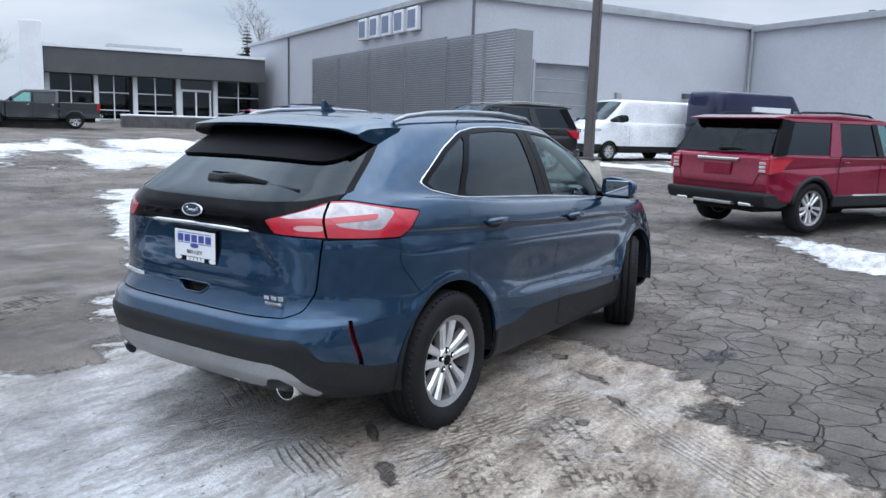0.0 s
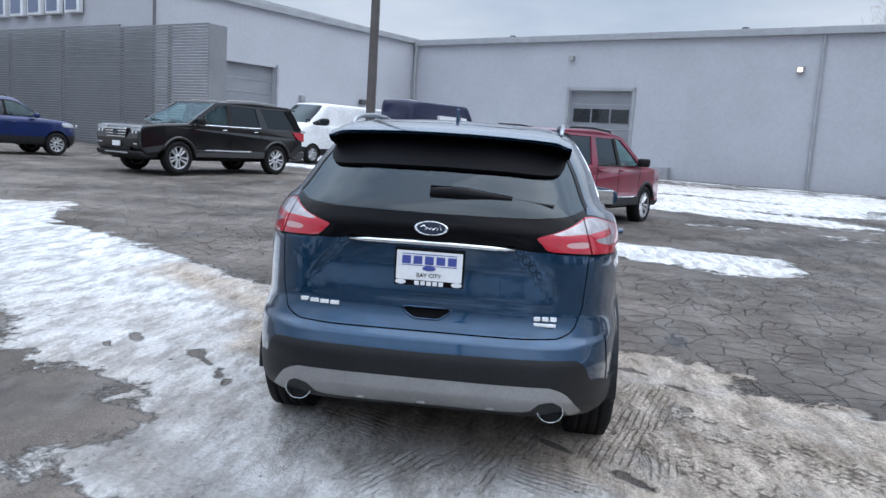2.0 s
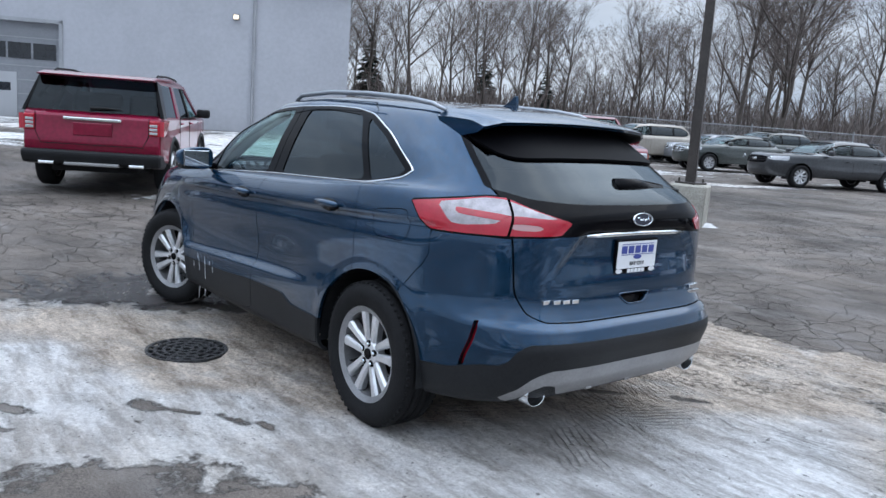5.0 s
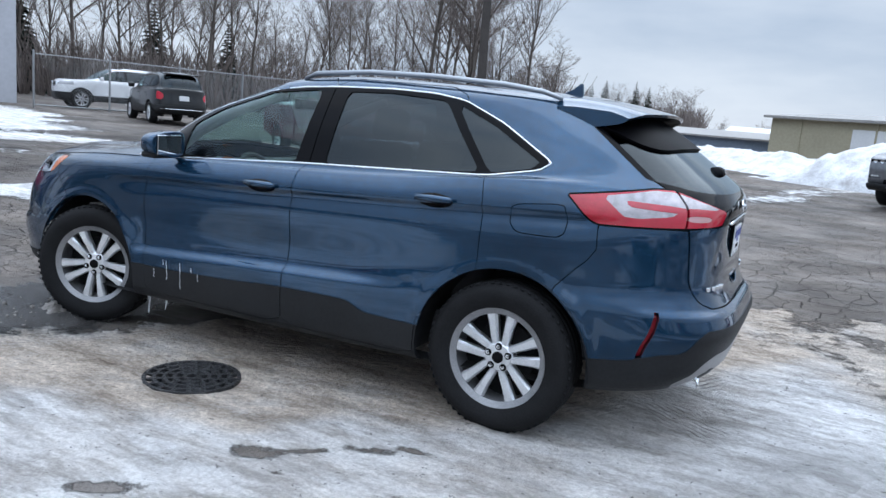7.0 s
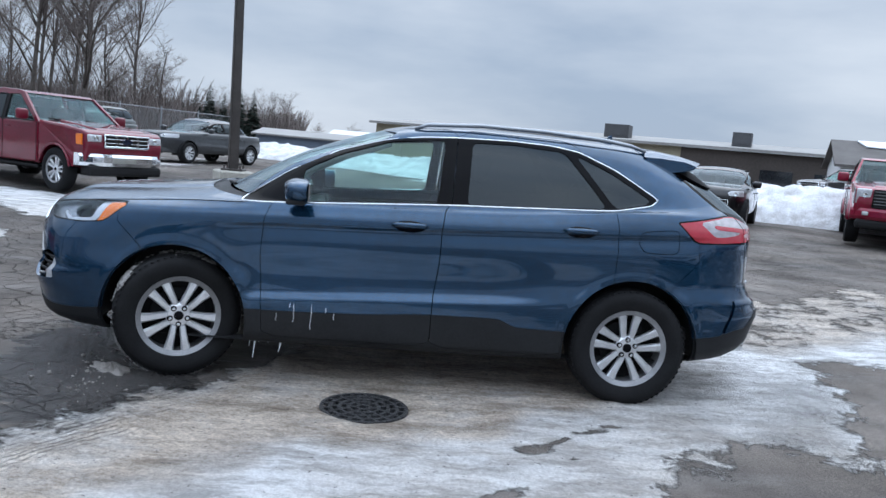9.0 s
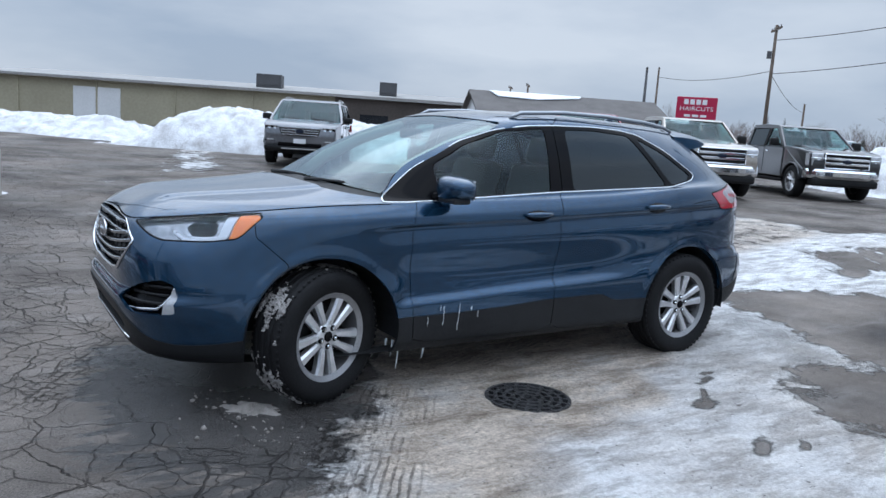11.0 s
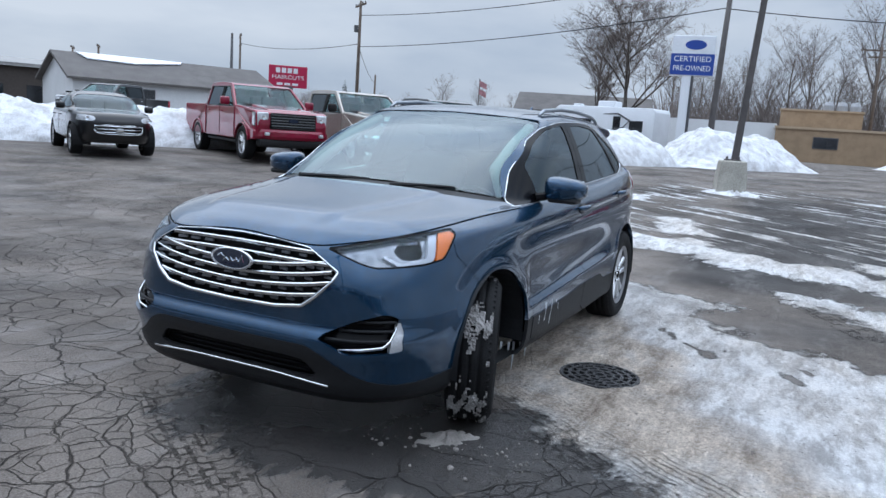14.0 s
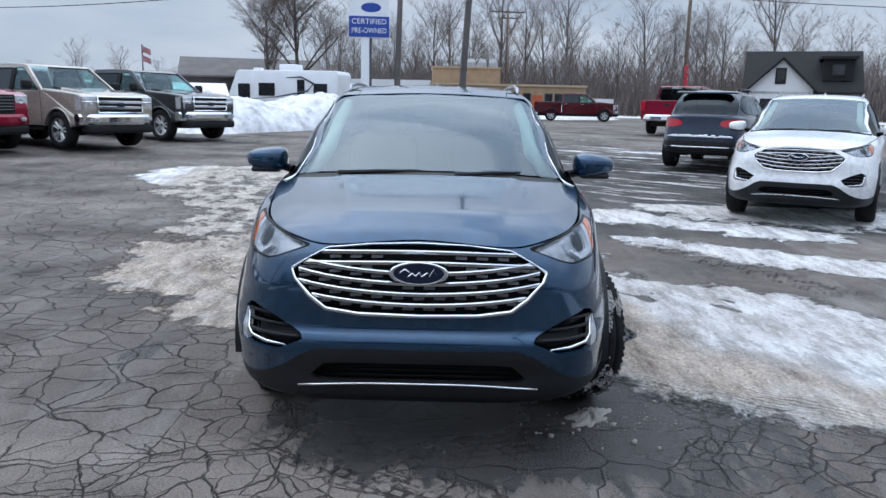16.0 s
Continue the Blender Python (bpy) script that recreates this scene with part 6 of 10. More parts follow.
def salt_streaks(car, sh):
    """Frozen drips on the cladding and icicles under the sill behind the front wheel."""
    rnd = random.Random(8)
    for x, z0, z1 in ((0.695, 0.515, 0.40), (0.59, 0.52, 0.36), (0.45, 0.47, 0.43), (0.50, 0.50, 0.47), (0.72, 0.52, 0.49), (0.80, 0.45, 0.40)):
        pts = [(x + rnd.uniform(-0.004, 0.004), sh.out(x, z) + 0.011, z) for z in np.linspace(z0, z1, 7)]
        part("frozen_drip", tube(pts, [rnd.uniform(0.0008, 0.0026) for _ in pts], 5), ICE, car)
    for x, y, z, h in ((0.93, 0.86, 0.30, 0.17), (0.96, 0.84, 0.30, 0.1), (0.90, 0.85, 0.29, 0.06), (0.84, 0.87, 0.28, 0.05), (0.77, 0.88, 0.27, 0.09), (0.98, 0.80, 0.3, 0.07)):
        part("icicle", tube([(x, y, z), (x + 0.004, y, z - h * 0.5), (x + 0.012, y, z - h)], [0.008, 0.005, 0.0015], 6), ICE, car)


edge_car("metallic blue crossover with wet, salt-streaked sides, standing on icy asphalt", BLUE, True, pose(0, 0, 0), 20)

# ---------------------------------------------------------------- dealership
WALL = material("grey_painted_block", (0.43, 0.44, 0.475), 0.82, 0, 0, 0.07, 0.5, 0.12, 6)
EAVE = material("grey_metal_eave", (0.36, 0.37, 0.39), 0.5, 0.3, 0, 0.15, 2)
DOOR_GREY = material("grey_steel_door", (0.26, 0.27, 0.29), 0.55, 0.2, 0, 0.12, 1.5)
SLAT = material("dark_grey_metal_slat", (0.25, 0.255, 0.27), 0.5, 0.4, 0, 0.15, 1.0)
FASCIA = material("charcoal_fascia", (0.085, 0.085, 0.09), 0.6, 0.1, 0, 0.15, 0.7)
WHITE_PAINT = material("white_painted_metal", (0.72, 0.74, 0.77), 0.5, 0, 0, 0.08, 1.0)
WINDOW_DARK = material("dark_reflective_glazing", (0.02, 0.022, 0.026), 0.06, 0, 0.5, 0.4, 0.6)


def slab(name, lo, hi, mat, parent=None, label="", bevel=0.0):
    return part(name, box(lo, hi, bevel), mat, parent, label)


# local axes of the buildings: x along u, y along minus v
bld = thing("dealership_workshop", "grey painted block workshop with metal eaves and overhead doors", "building", lot_pose(0, 0, 0))
ZB = 7.1
slab("wall", (-0.6, -31.2, -0.5), (11.8, -30.8, ZB), WALL, bld)
slab("wall", (15.15, -31.2, -0.5), (25.3, -30.8, ZB), WALL, bld)
slab("wall", (11.8, -31.2, 4.6), (15.15, -30.8, ZB), WALL, bld)
slab("wall", (-0.6, -52, -0.5), (-0.2, -31.2, ZB), WALL, bld)
slab("wall", (25.3, -31.2, -0.5), (25.7, -20.4, ZB + 0.12), WALL, bld)
slab("wall", (25.3, -17.2, -0.5), (25.7, -13.95, ZB + 0.12), WALL, bld)
slab("wall", (25.3, -20.4, 4.6), (25.7, -17.2, ZB + 0.12), WALL, bld)
slab("roof", (-0.75, -52, ZB), (25.2, -30.65, ZB + 0.18), EAVE, bld)
slab("roof", (25.15, -52, ZB + 0.15), (62, -30.65, ZB + 0.30), EAVE, bld)
slab("eave", (-0.8, -30.78, ZB - 0.12), (25.2, -30.55, ZB + 0.2), EAVE, bld, "", 0.02)
slab("eave", (25.1, -31.0, ZB + 0.0), (25.28, -13.9, ZB + 0.3), EAVE, bld, "", 0.02)
# long front wall, very slightly out of square
A1K = math.degrees(math.atan(0.055))
FM = pose(25.3, -13.95, 0, 0, 0, A1K)
front_len = 34.5
slab("wall", (0, -0.4, -0.5), (front_len, 0, 7.5), WALL, bld).matrix_local = FM
slab("eave", (-0.25, -0.1, 7.42), (front_len, 0.22, 7.66), EAVE, bld, "", 0.02).matrix_local = FM
slab("roof", (0, -17, 7.5), (front_len, -0.1, 7.6), EAVE, bld).matrix_local = FM
for x, r, h in ((-0.09, 0.07, 7.4), (24.6, 0.06, 7.4)):
    p = part("downpipe", tube([(x, 0.08, 0.3), (x, 0.08, h)], r, 8), material("dark_downpipe", (0.14, 0.14, 0.15), 0.5, 0.4), bld)
    p.matrix_local = FM
part("downpipe", tube([(3.62, -30.7, 0.4), (3.62, -30.7, ZB - 0.1)], 0.07, 8), EAVE, bld)
part("downpipe", tube([(25.05, -30.6, 0.4), (25.05, -30.6, ZB)], 0.07, 8), EAVE, bld)
# overhead door with windows and a wicket door
od = part("overhead_door", box((11.8, -31.1, 0.3), (15.15, -31.02, 4.6)), DOOR_GREY, bld, "grey sectional overhead door with three panes")
for z in (0.95, 1.55, 2.15, 2.75, 3.35, 3.95):
    slab("panel_rib", (11.85, -31.02, z - 0.02), (15.1, -31.0, z + 0.02), EAVE, od)
for i in range(3):
    x = 12.0 + i * 1.02
    slab("pane", (x, -31.02, 3.05), (x + 0.92, -30.99, 3.72), WINDOW_DARK, od)
slab("wicket_door", (13.6, -31.02, 0.35), (14.6, -30.97, 2.45), material("pale_steel_door", (0.42, 0.43, 0.45), 0.5), od, "", 0.01)
slab("wicket_pane", (13.85, -30.97, 1.65), (14.35, -30.955, 2.0), WINDOW_DARK, od, "", 0.01)
slab("door_frame", (11.65, -30.8, 0.2), (11.8, -30.74, 4.75), EAVE, bld)
slab("door_frame", (15.15, -30.8, 0.2), (15.3, -30.74, 4.75), EAVE, bld)
slab("door_frame", (11.65, -30.8, 4.6), (15.3, -30.74, 4.75), EAVE, bld)
# plain overhead door on the return wall
od2 = part("overhead_door", box((25.55, -20.4, 0.3), (25.62, -17.2, 4.6)), DOOR_GREY, bld, "plain grey overhead door")
for z in (0.95, 1.55, 2.15, 2.75, 3.35, 3.95):
    slab("panel_rib", (25.53, -20.35, z - 0.02), (25.55, -17.25, z + 0.02), EAVE, od2)
slab("door_frame", (25.22, -20.52, 0.2), (25.3, -20.4, 4.72), EAVE, bld)
slab("door_frame", (25.22, -17.2, 0.2), (25.3, -17.08, 4.72), EAVE, bld)
slab("wall_vent", (25.2, -25.1, 3.0), (25.32, -23.4, 3.15), FASCIA, bld)
# wall lamps and boxes
for u, z in ((4.4, 5.55), (15.15, 6.15)):
    wl_ = part("wall_lamp", box((u - 0.14, -30.8, z - 0.12), (u + 0.14, -30.55, z + 0.14), 0.03), material("grey_lamp_housing", (0.3, 0.3, 0.3), 0.5), bld, "small wall pack lamp")
    if u < 5:
        lit = bpy.data.materials.new("lit_lamp_glass")
        lit.use_nodes = True
        lit.node_tree.nodes["Principled BSDF"].inputs["Emission Color"].default_value = (1, 0.75, 0.45, 1)
        lit.node_tree.nodes["Principled BSDF"].inputs["Emission Strength"].default_value = 1.5
        slab("lamp_glass", (u - 0.1, -30.56, z - 0.1), (u + 0.1, -30.53, z + 0.08), lit, wl_)
slab("camera_box", (25.02, -26.6, 3.35), (25.3, -26.2, 3.6), FASCIA, bld, "", 0.03)
slab("electric_box", (25.12, -22.2, 3.15), (25.3, -21.9, 3.45), EAVE, bld, "", 0.02)
slab("meter_box", (9.6, -30.8, 0.45), (10.4, -30.45, 1.1), EAVE, bld, "", 0.02)
for k in range(2):
    part("roof_vent", lathe([(0.09, 0), (0.09, 0.35), (0.16, 0.38), (0.16, 0.5), (0.001, 0.52)], 10, pose(7.5 + k * 12.6, -33, ZB + 0.15)), FASCIA, bld)

# slatted screen along the front wall
screen = thing("slatted_screen", "dark grey horizontal metal slat screen on the workshop front", "screen", lot_pose(0, 0, 0) @ FM)
for i in range(48):
    z = 0.45 + i * 0.108
    if z > 5.72:
        break
    x0, x1 = -3.6, 19.3
    if z > 5.42:
        x0 = 1.9
    ob = slab("slat", (x0, 0.22, z), (x1, 0.30, z + 0.075), SLAT, screen)
for x in (-3.62, -1.2, 1.9, 6.2, 10.6, 15.0, 19.3):
    slab("screen_post", (x - 0.05, 0.1, 0.3), (x + 0.05, 0.22, 5.45), FASCIA, screen)
slab("screen_return", (-3.72, -0.5, 0.4), (-3.62, 0.32, 5.45), SLAT, screen)

# five raised letters kept as plain block shapes
sign = thing("wall_sign", "row of raised white and grey block shapes on the workshop wall", "sign", lot_pose(0, 0, 0) @ FM)
SIGN_FACE = material("blue_grey_sign_face", (0.16, 0.19, 0.28), 0.4, 0.1)
for i in range(5):
    x = 11.35 - i * 1.5
    lt = part("sign_block", box((x - 0.55, 0.05, 6.18), (x + 0.55, 0.30, 7.32), 0.05), WHITE_PAINT, sign)
    slab("block_face", (x - 0.40, 0.30, 6.32), (x + 0.40, 0.318, 7.18), SIGN_FACE, lt)

# showroom with a glazed front
show = thing("showroom", "low showroom with charcoal fascia, white columns and glazed front", "building", lot_pose(54.0, 0, 1.2))
# local x along u (away), y along minus v
GLAZE = see_through("showroom_glass", (0.22, 0.26, 0.27))
slab("fascia", (-1.1, -11.6, 3.1), (0.2, 3.0, 4.75), FASCIA, show, "", 0.03)
slab("roof", (-1.2, -11.6, 4.75), (14, 3.1, 4.95), WHITE_PAINT, show)
slab("upper_roof", (4.0, -6.5, 4.95), (14, -1.2, 5.6), EAVE, show)
slab("back_wall", (10, -11.6, -0.3), (10.3, 3.0, 4.75), material("showroom_wall", (0.3, 0.3, 0.3), 0.8), show)
slab("side_wall", (0, 2.7, -0.3), (10, 3.0, 4.75), WALL, show)
slab("pylon", (-1.4, 3.0, -0.3), (0.6, 4.3, 6.3), WHITE_PAINT, show, "tall white corner pylon", 0.03)
slab("floor_slab", (-0.8, -11.6, -0.4), (10, 3.0, 0.0), CONCRETE, show)
bays = [(2.7, 0.1), (-0.3, -2.3), (-2.8, -5.2), (-5.7, -7.9), (-8.3, -11.4)]
for k, (a, b2) in enumerate(bays):
    slab("column", (-0.15, a - 0.02, 0), (0.2, a + 0.28, 3.1), WHITE_PAINT, show, "", 0.01)
    mid = (a + b2) / 2
    if k == 3:
        d = slab("entrance_door", (0.0, b2 + 0.1, 0.02), (0.03, a - 0.1, 2.25), GLAZE, show, "glazed double entrance door")
        for y in (a - 0.1, mid, b2 + 0.1):
            slab("door_stile", (-0.04, y - 0.06, 0), (0.08, y + 0.06, 2.3), WHITE_PAINT, d)
        slab("door_rail", (-0.04, b2, 2.25), (0.08, a, 2.4), WHITE_PAINT, d)
        slab("transom_pane", (0.0, b2, 2.4), (0.03, a, 3.1), WINDOW_DARK, show)
    else:
        for y0, y1 in ((a, mid), (mid, b2)):
            for z0, z1 in ((0.15, 0.75), (0.75, 1.95), (1.95, 3.1)):
                slab("pane", (0.02, y1 + 0.04, z0 + 0.03), (0.05, y0 - 0.04, z1 - 0.03), GLAZE, show)
        slab("mullion", (0.0, mid - 0.04, 0), (0.09, mid + 0.04, 3.1), WHITE_PAINT, show)
        for z in (0.1, 0.75, 1.95):
            slab("glazing_bar", (0.0, b2, z - 0.03), (0.08, a, z + 0.03), WHITE_PAINT, show)
# low walls with snow on top
for u0, v0, v1, lab in ((44.5, 1.0, 8.2, ""), (40.5, -8.5, -1.6, "")):
    x0, y0 = lot(u0, (v0 + v1) / 2)
    pl = thing("planter_wall", "low dark stone planter wall capped with snow", "planter", lot_pose(u0, 0, gz(x0, y0) - 0.1), "low walls before the showroom")
    slab("planter_body", (-0.5, -v1, 0), (0.6, -v0, 0.75), material("dark_stone", (0.09, 0.088, 0.09), 0.8, 0, 0, 0.4, 3, 0.4, 10), pl, "", 0.02)
    bm = bmesh.new()
    add_box(bm, (-0.5, -v1, 0.75), (0.6, -v0, 0.86), 0.04)
    part("snow_cap", bm, SNOW, pl, "", True)

# ---------------------------------------------------------------- lot lamps
def lot_lamp(label, x, y, steel, base_h, base_w0, base_w1, height, lean=(0, 0), square=False):
    z = gz(x, y)
    p = thing("lamp_post", label, "lamp post", pose(x, y, z - 0.03), "lot lamp posts")
    prof = [(base_w0 / 2, 0), (base_w0 / 2 * 0.98, base_h * 0.4), (base_w1 / 2, base_h - 0.03), (base_w1 / 2 - 0.03, base_h)]
    if square:
        bm = lathe(prof, 4, pose(0, 0, 0, 0, 0, 45 + square) @ Matrix.Diagonal((1.38, 1.38, 1, 1)))
        bmesh.ops.bevel(bm, geom=[e for e in bm.edges if abs((e.verts[0].co - e.verts[1].co).z) > 0.2], offset=0.02, segments=2, affect="EDGES")
        part("concrete_base", bm, CONCRETE, p, "worn concrete footing")
    else:
        part("concrete_base", lathe(prof, 28), CONCRETE, p, "worn concrete footing", True)
    bp = part("base_plate", box((-0.19, -0.19, base_h), (0.19, 0.19, base_h + 0.035), 0.008), steel, p)
    for a in (1, -1):
        for b2 in (1, -1):
            part("bolt", lathe([(0.016, 0), (0.016, 0.06), (0.001, 0.065)], 8, pose(a * 0.14, b2 * 0.14, base_h + 0.035)), steel, bp)
    bm = bmesh.new()
    r0, r1 = 0.115, 0.075
    add_lathe(bm, [(r0, base_h + 0.03), (r1, height)], 4, pose(0, 0, 0, 0, 0, 45 + (square or 0)))
    bmesh.ops.bevel(bm, geom=[e for e in bm.edges if abs((e.verts[0].co - e.verts[1].co).z) > 1], offset=0.015, segments=2, affect="EDGES")
    part("shaft", bm, steel, p, "square steel shaft").matrix_local = pose(0, 0, 0, lean[0], lean[1], 0)
    arm = pose(0, 0, 0, lean[0], lean[1], 0)
    for s in (1, -1):
        hd = part("lamp_head", box((0.1 * s, -0.2, height - 0.1), (0.75 * s, 0.2, height + 0.08), 0.03), steel, p)
        hd.matrix_local = arm
    return p


lot_lamp("grey steel lamp post on a flared, worn concrete footing", 8.75, 2.6, POLE_GREY, 0.95, 0.66, 0.42, 9.0, (0, 0), False)
lot_lamp("dark bronze lamp post on a square concrete footing", 2.95, -8.45, POLE_BROWN, 0.72, 0.62, 0.62, 9.0, (0.5, 1.0), 25)
lot_lamp("grey steel lamp post leaning on a pale square concrete block", -15.4, 0.34, POLE_GREY, 0.85, 0.72, 0.62, 9.0, (-3.2, 0), 15)

# ---------------------------------------------------------------- parked vehicles
CAR = {
    # half wheelbase, front, rear, half width, height, belt, bonnet edge, cowl x, screen top x, roof end x, rear glass base x, wheel radius
    "suv": dict(wb=1.51, f=2.40, r=2.62, w=0.99, h=1.74, belt=1.13, hood=1.06, cowl=1.10, top=0.30, roof=-2.05, tail=-2.42, R=0.385, n=4.0, glass=[(0.95, 1), (-0.15, 1), (-1.25, 1), (-2.2, 1)]),
    "small_suv": dict(wb=1.31, f=2.12, r=2.22, w=0.90, h=1.68, belt=1.08, hood=1.02, cowl=0.95, top=0.25, roof=-1.70, tail=-2.02, R=0.345, n=4.2, glass=[(0.82, 1), (-0.15, 1), (-1.05, 1), (-1.85, 1)]),
    "sedan": dict(wb=1.40, f=2.33, r=2.42, w=0.92, h=1.45, belt=0.97, hood=0.92, cowl=0.98, top=0.25, roof=-1.05, tail=-1.75, R=0.335, n=3.4, glass=[(0.85, 1), (-0.15, 1), (-1.1, 1), (-1.55, 1)]),
    "van": dict(wb=1.87, f=2.85, r=3.05, w=1.02, h=2.52, belt=1.42, hood=1.22, cowl=2.05, top=1.15, roof=-2.95, tail=-3.0, R=0.35, n=6.0, glass=[(1.95, 1), (0.95, 1)]),
}
PALE_GLASS = see_through("pale_windscreen_glass", (0.5, 0.66, 0.66))


def car_shell(c, cols=84):
    k = dict(cols=cols, xm=0.0)
    f, r, w, n = c["f"], -c["r"], c["w"], c["n"]
    bz, hz, h = c["belt"], c["hood"], c["h"]
    rear_low = bz + 0.02
    rails = [
        rail(f - 0.3, r + 0.3, w - 0.14, 5, 5, [(r, 0.34), (f, 0.30)], **k),
        rail(f - 0.10, r + 0.08, w - 0.05, n, n + 1, [(r, 0.38), (0, 0.33), (f, 0.30)], **k),
        rail(f - 0.01, r, w - 0.01, n, n + 1, [(r, 0.52), (0, 0.45), (f, 0.48)], **k),
        rail(f, r + 0.02, w, n, n + 1, [(r, 0.72), (0, 0.66), (f, 0.70)], **k),
        rail(f - 0.01, r + 0.05, w - 0.012, n, n + 1, [(r, bz - 0.2), (0, bz - 0.2), (f, hz - 0.14)], **k),
        rail(f - 0.07, r + 0.07, w - 0.018, n, n + 1, [(r, bz - 0.06), (0, bz - 0.08), (f, hz - 0.04)], **k),
        rail(f - 0.20, c["tail"] - 0.12 if c["tail"] < -2 else r + 0.10, w - 0.05, n, n + 1, [(r, rear_low), (c["cowl"] - 0.2, bz), (f, hz)], crown=0.04, **k),
        rail(c["cowl"] + 0.10, c["tail"], w - 0.07, n + 1, n + 1, [(r, bz + 0.04), (0, bz + 0.02), (f, bz + 0.05)], crown=0.02, **k),
        rail((c["cowl"] + c["top"]) / 2 + 0.08, (c["tail"] + c["roof"]) / 2 - 0.06, w - (0.10 if h > 2.2 else 0.16), n + 1, n + 1, [(-5, (bz + h) / 2), (5, (bz + h) / 2)], crown=0.02, **k),
        rail(c["top"] + 0.04, c["roof"], w - (0.15 if h > 2.2 else 0.29), n + 1, n + 1, [(-5, h - 0.10), (5, h - 0.10)], crown=0.02, **k),
        rail(c["top"] - 0.12, c["roof"] + 0.10, w - (0.26 if h > 2.2 else 0.42), n, n, [(-5, h - 0.035), (5, h - 0.035)], crown=0.01, **k),
        rail(c["top"] - 0.30, c["roof"] + 0.25, 0.004, n, n, [(-5, h), (5, h)], **k),
    ]
    return Shell(rails, [1, 2, 2, 2, 2, 2, 4, 4, 4, 3, 2])


def vehicle(kind, label, skin, x, y, turn, category="car", clad=None, rails=None, tail="side", face="bars", group="parked vehicles", snow=False, spokes=5, privacy=True, over=None, plate=True):
    """A parked vehicle with body, glass, lamps, grille, bumpers, mirrors and wheels."""
    c = dict(CAR[kind], **(over or {}))
    car = thing({"sedan": "sedan", "van": "van"}.get(kind, "suv"), label, category, pose(x, y, gz(x, y), 0, 0, turn), group)
    sh = car_shell(c)
    wb, R, f, r, w, bz, hz, h = c["wb"], c["R"], c["f"], -c["r"], c["w"], c["belt"], c["hood"], c["h"]
    under = sh.cut(lambda x, y, z, k, s: 1.0 - k)
    part("underbody", sh.mesh(under), DARK, car)
    for hx in (wb, -wb):
        sh.cut(lambda x, y, z, k, s: np.minimum(R * 1.17 - np.hypot(x - hx, z - R), 6 - k))
    # side glass
    top = h - 0.13
    x0, x1 = c["cowl"] - 0.06, c["glass"][-1][0]
    roof_f, roof_r = c["top"] - 0.10, min(c["roof"] + 0.18, x1 + 0.35)
    if kind == "van":
        outline = [(x0, bz + 0.02), (c["top"] + 0.25, h - 0.62), (c["glass"][1][0], h - 0.62), (c["glass"][1][0], bz + 0.02)]
    else:
        outline = [(x0, bz + 0.05), ((x0 + roof_f) / 2 + 0.02, (bz + top) / 2 + 0.05), (roof_f, top), ((roof_f + roof_r) / 2, top + 0.015), (roof_r, top), (x1, bz + 0.10), ((x0 + x1) / 2, bz + 0.055)]
    gp = inside(outline, 1)
    house = sh.cut(lambda x, y, z, k, s: np.minimum(gp(x, z), y - 0.45 * w))
    bars = [g[0] for g in c["glass"]]
    for a, b2 in zip(bars, bars[1:]):
        a2 = a if a != bars[0] else a + 0.3
        tint = GLASS_TINT if privacy and a != bars[0] else GLASS_CLEAR
        got, house = sh.sub(house, lambda x, y, z, k, s: np.minimum(np.minimum(a2 - 0.035 - x - (z - bz) * 0.06, x + (z - bz) * 0.06 - b2 - 0.035), gp(x, z) - 0.03))
        for side in ("left", "right"):
            part("side_window", sh.mesh(got, side, -0.006), tint, car, "", True).visible_shadow = False
    for side in ("left", "right"):
        part("window_frame", sh.mesh(house, side, -0.002), BLACK_GLOSS, car, "", True)
    slope = (c["cowl"] - c["top"]) / (h - 0.1 - bz)
    ws = sh.cut(lambda x, y, z, k, s: np.minimum(np.minimum(x - (c["cowl"] + 0.0 - (z - bz) * slope), k - 7.12), 8.92 - k))
    part("windscreen", plain(sh.mesh(ws, "both", -0.004)), PALE_GLASS, car, "", True).visible_shadow = False
    slope2 = (c["roof"] - c["tail"]) / (h - 0.1 - bz)
    if kind != "van":
        rg = sh.cut(lambda x, y, z, k, s: np.minimum(np.minimum(c["tail"] + 0.10 + (z - bz) * slope2 - x, k - 7.2), 8.85 - k))
        part("rear_glass", sh.mesh(rg, "both", -0.003), GLASS_TINT, car, "", True).visible_shadow = False
    # lamps
    zl = hz - 0.10
    hp = inside([(0.52 * w, zl - 0.055), (0.52 * w, zl + 0.06), (0.99 * w, zl + 0.085), (0.99 * w, zl - 0.045)], 1)
    head = sh.cut(lambda x, y, z, k, s: np.minimum(np.minimum(hp(y, z), x - f + 0.62), 6.3 - k))
    if tail == "side":
        tp = inside([(0.42 * w, bz - 0.17), (0.42 * w, bz - 0.03), (1.1 * w, bz - 0.0), (1.1 * w, bz - 0.19)], 1)
    elif tail == "upright":
        tp = inside([(0.80 * w, bz - 0.42), (0.80 * w, bz - 0.02), (1.1 * w, bz - 0.02), (1.1 * w, bz - 0.42)], 1)
    else:
        tp = inside([(0.66 * w, bz - 0.30), (0.72 * w, bz - 0.06), (1.1 * w, bz - 0.02), (1.1 * w, bz - 0.27)], 1)
    tl = sh.cut(lambda x, y, z, k, s: np.minimum(tp(y, z), r + (0.34 if tail != "upright" else 0.16) - x))
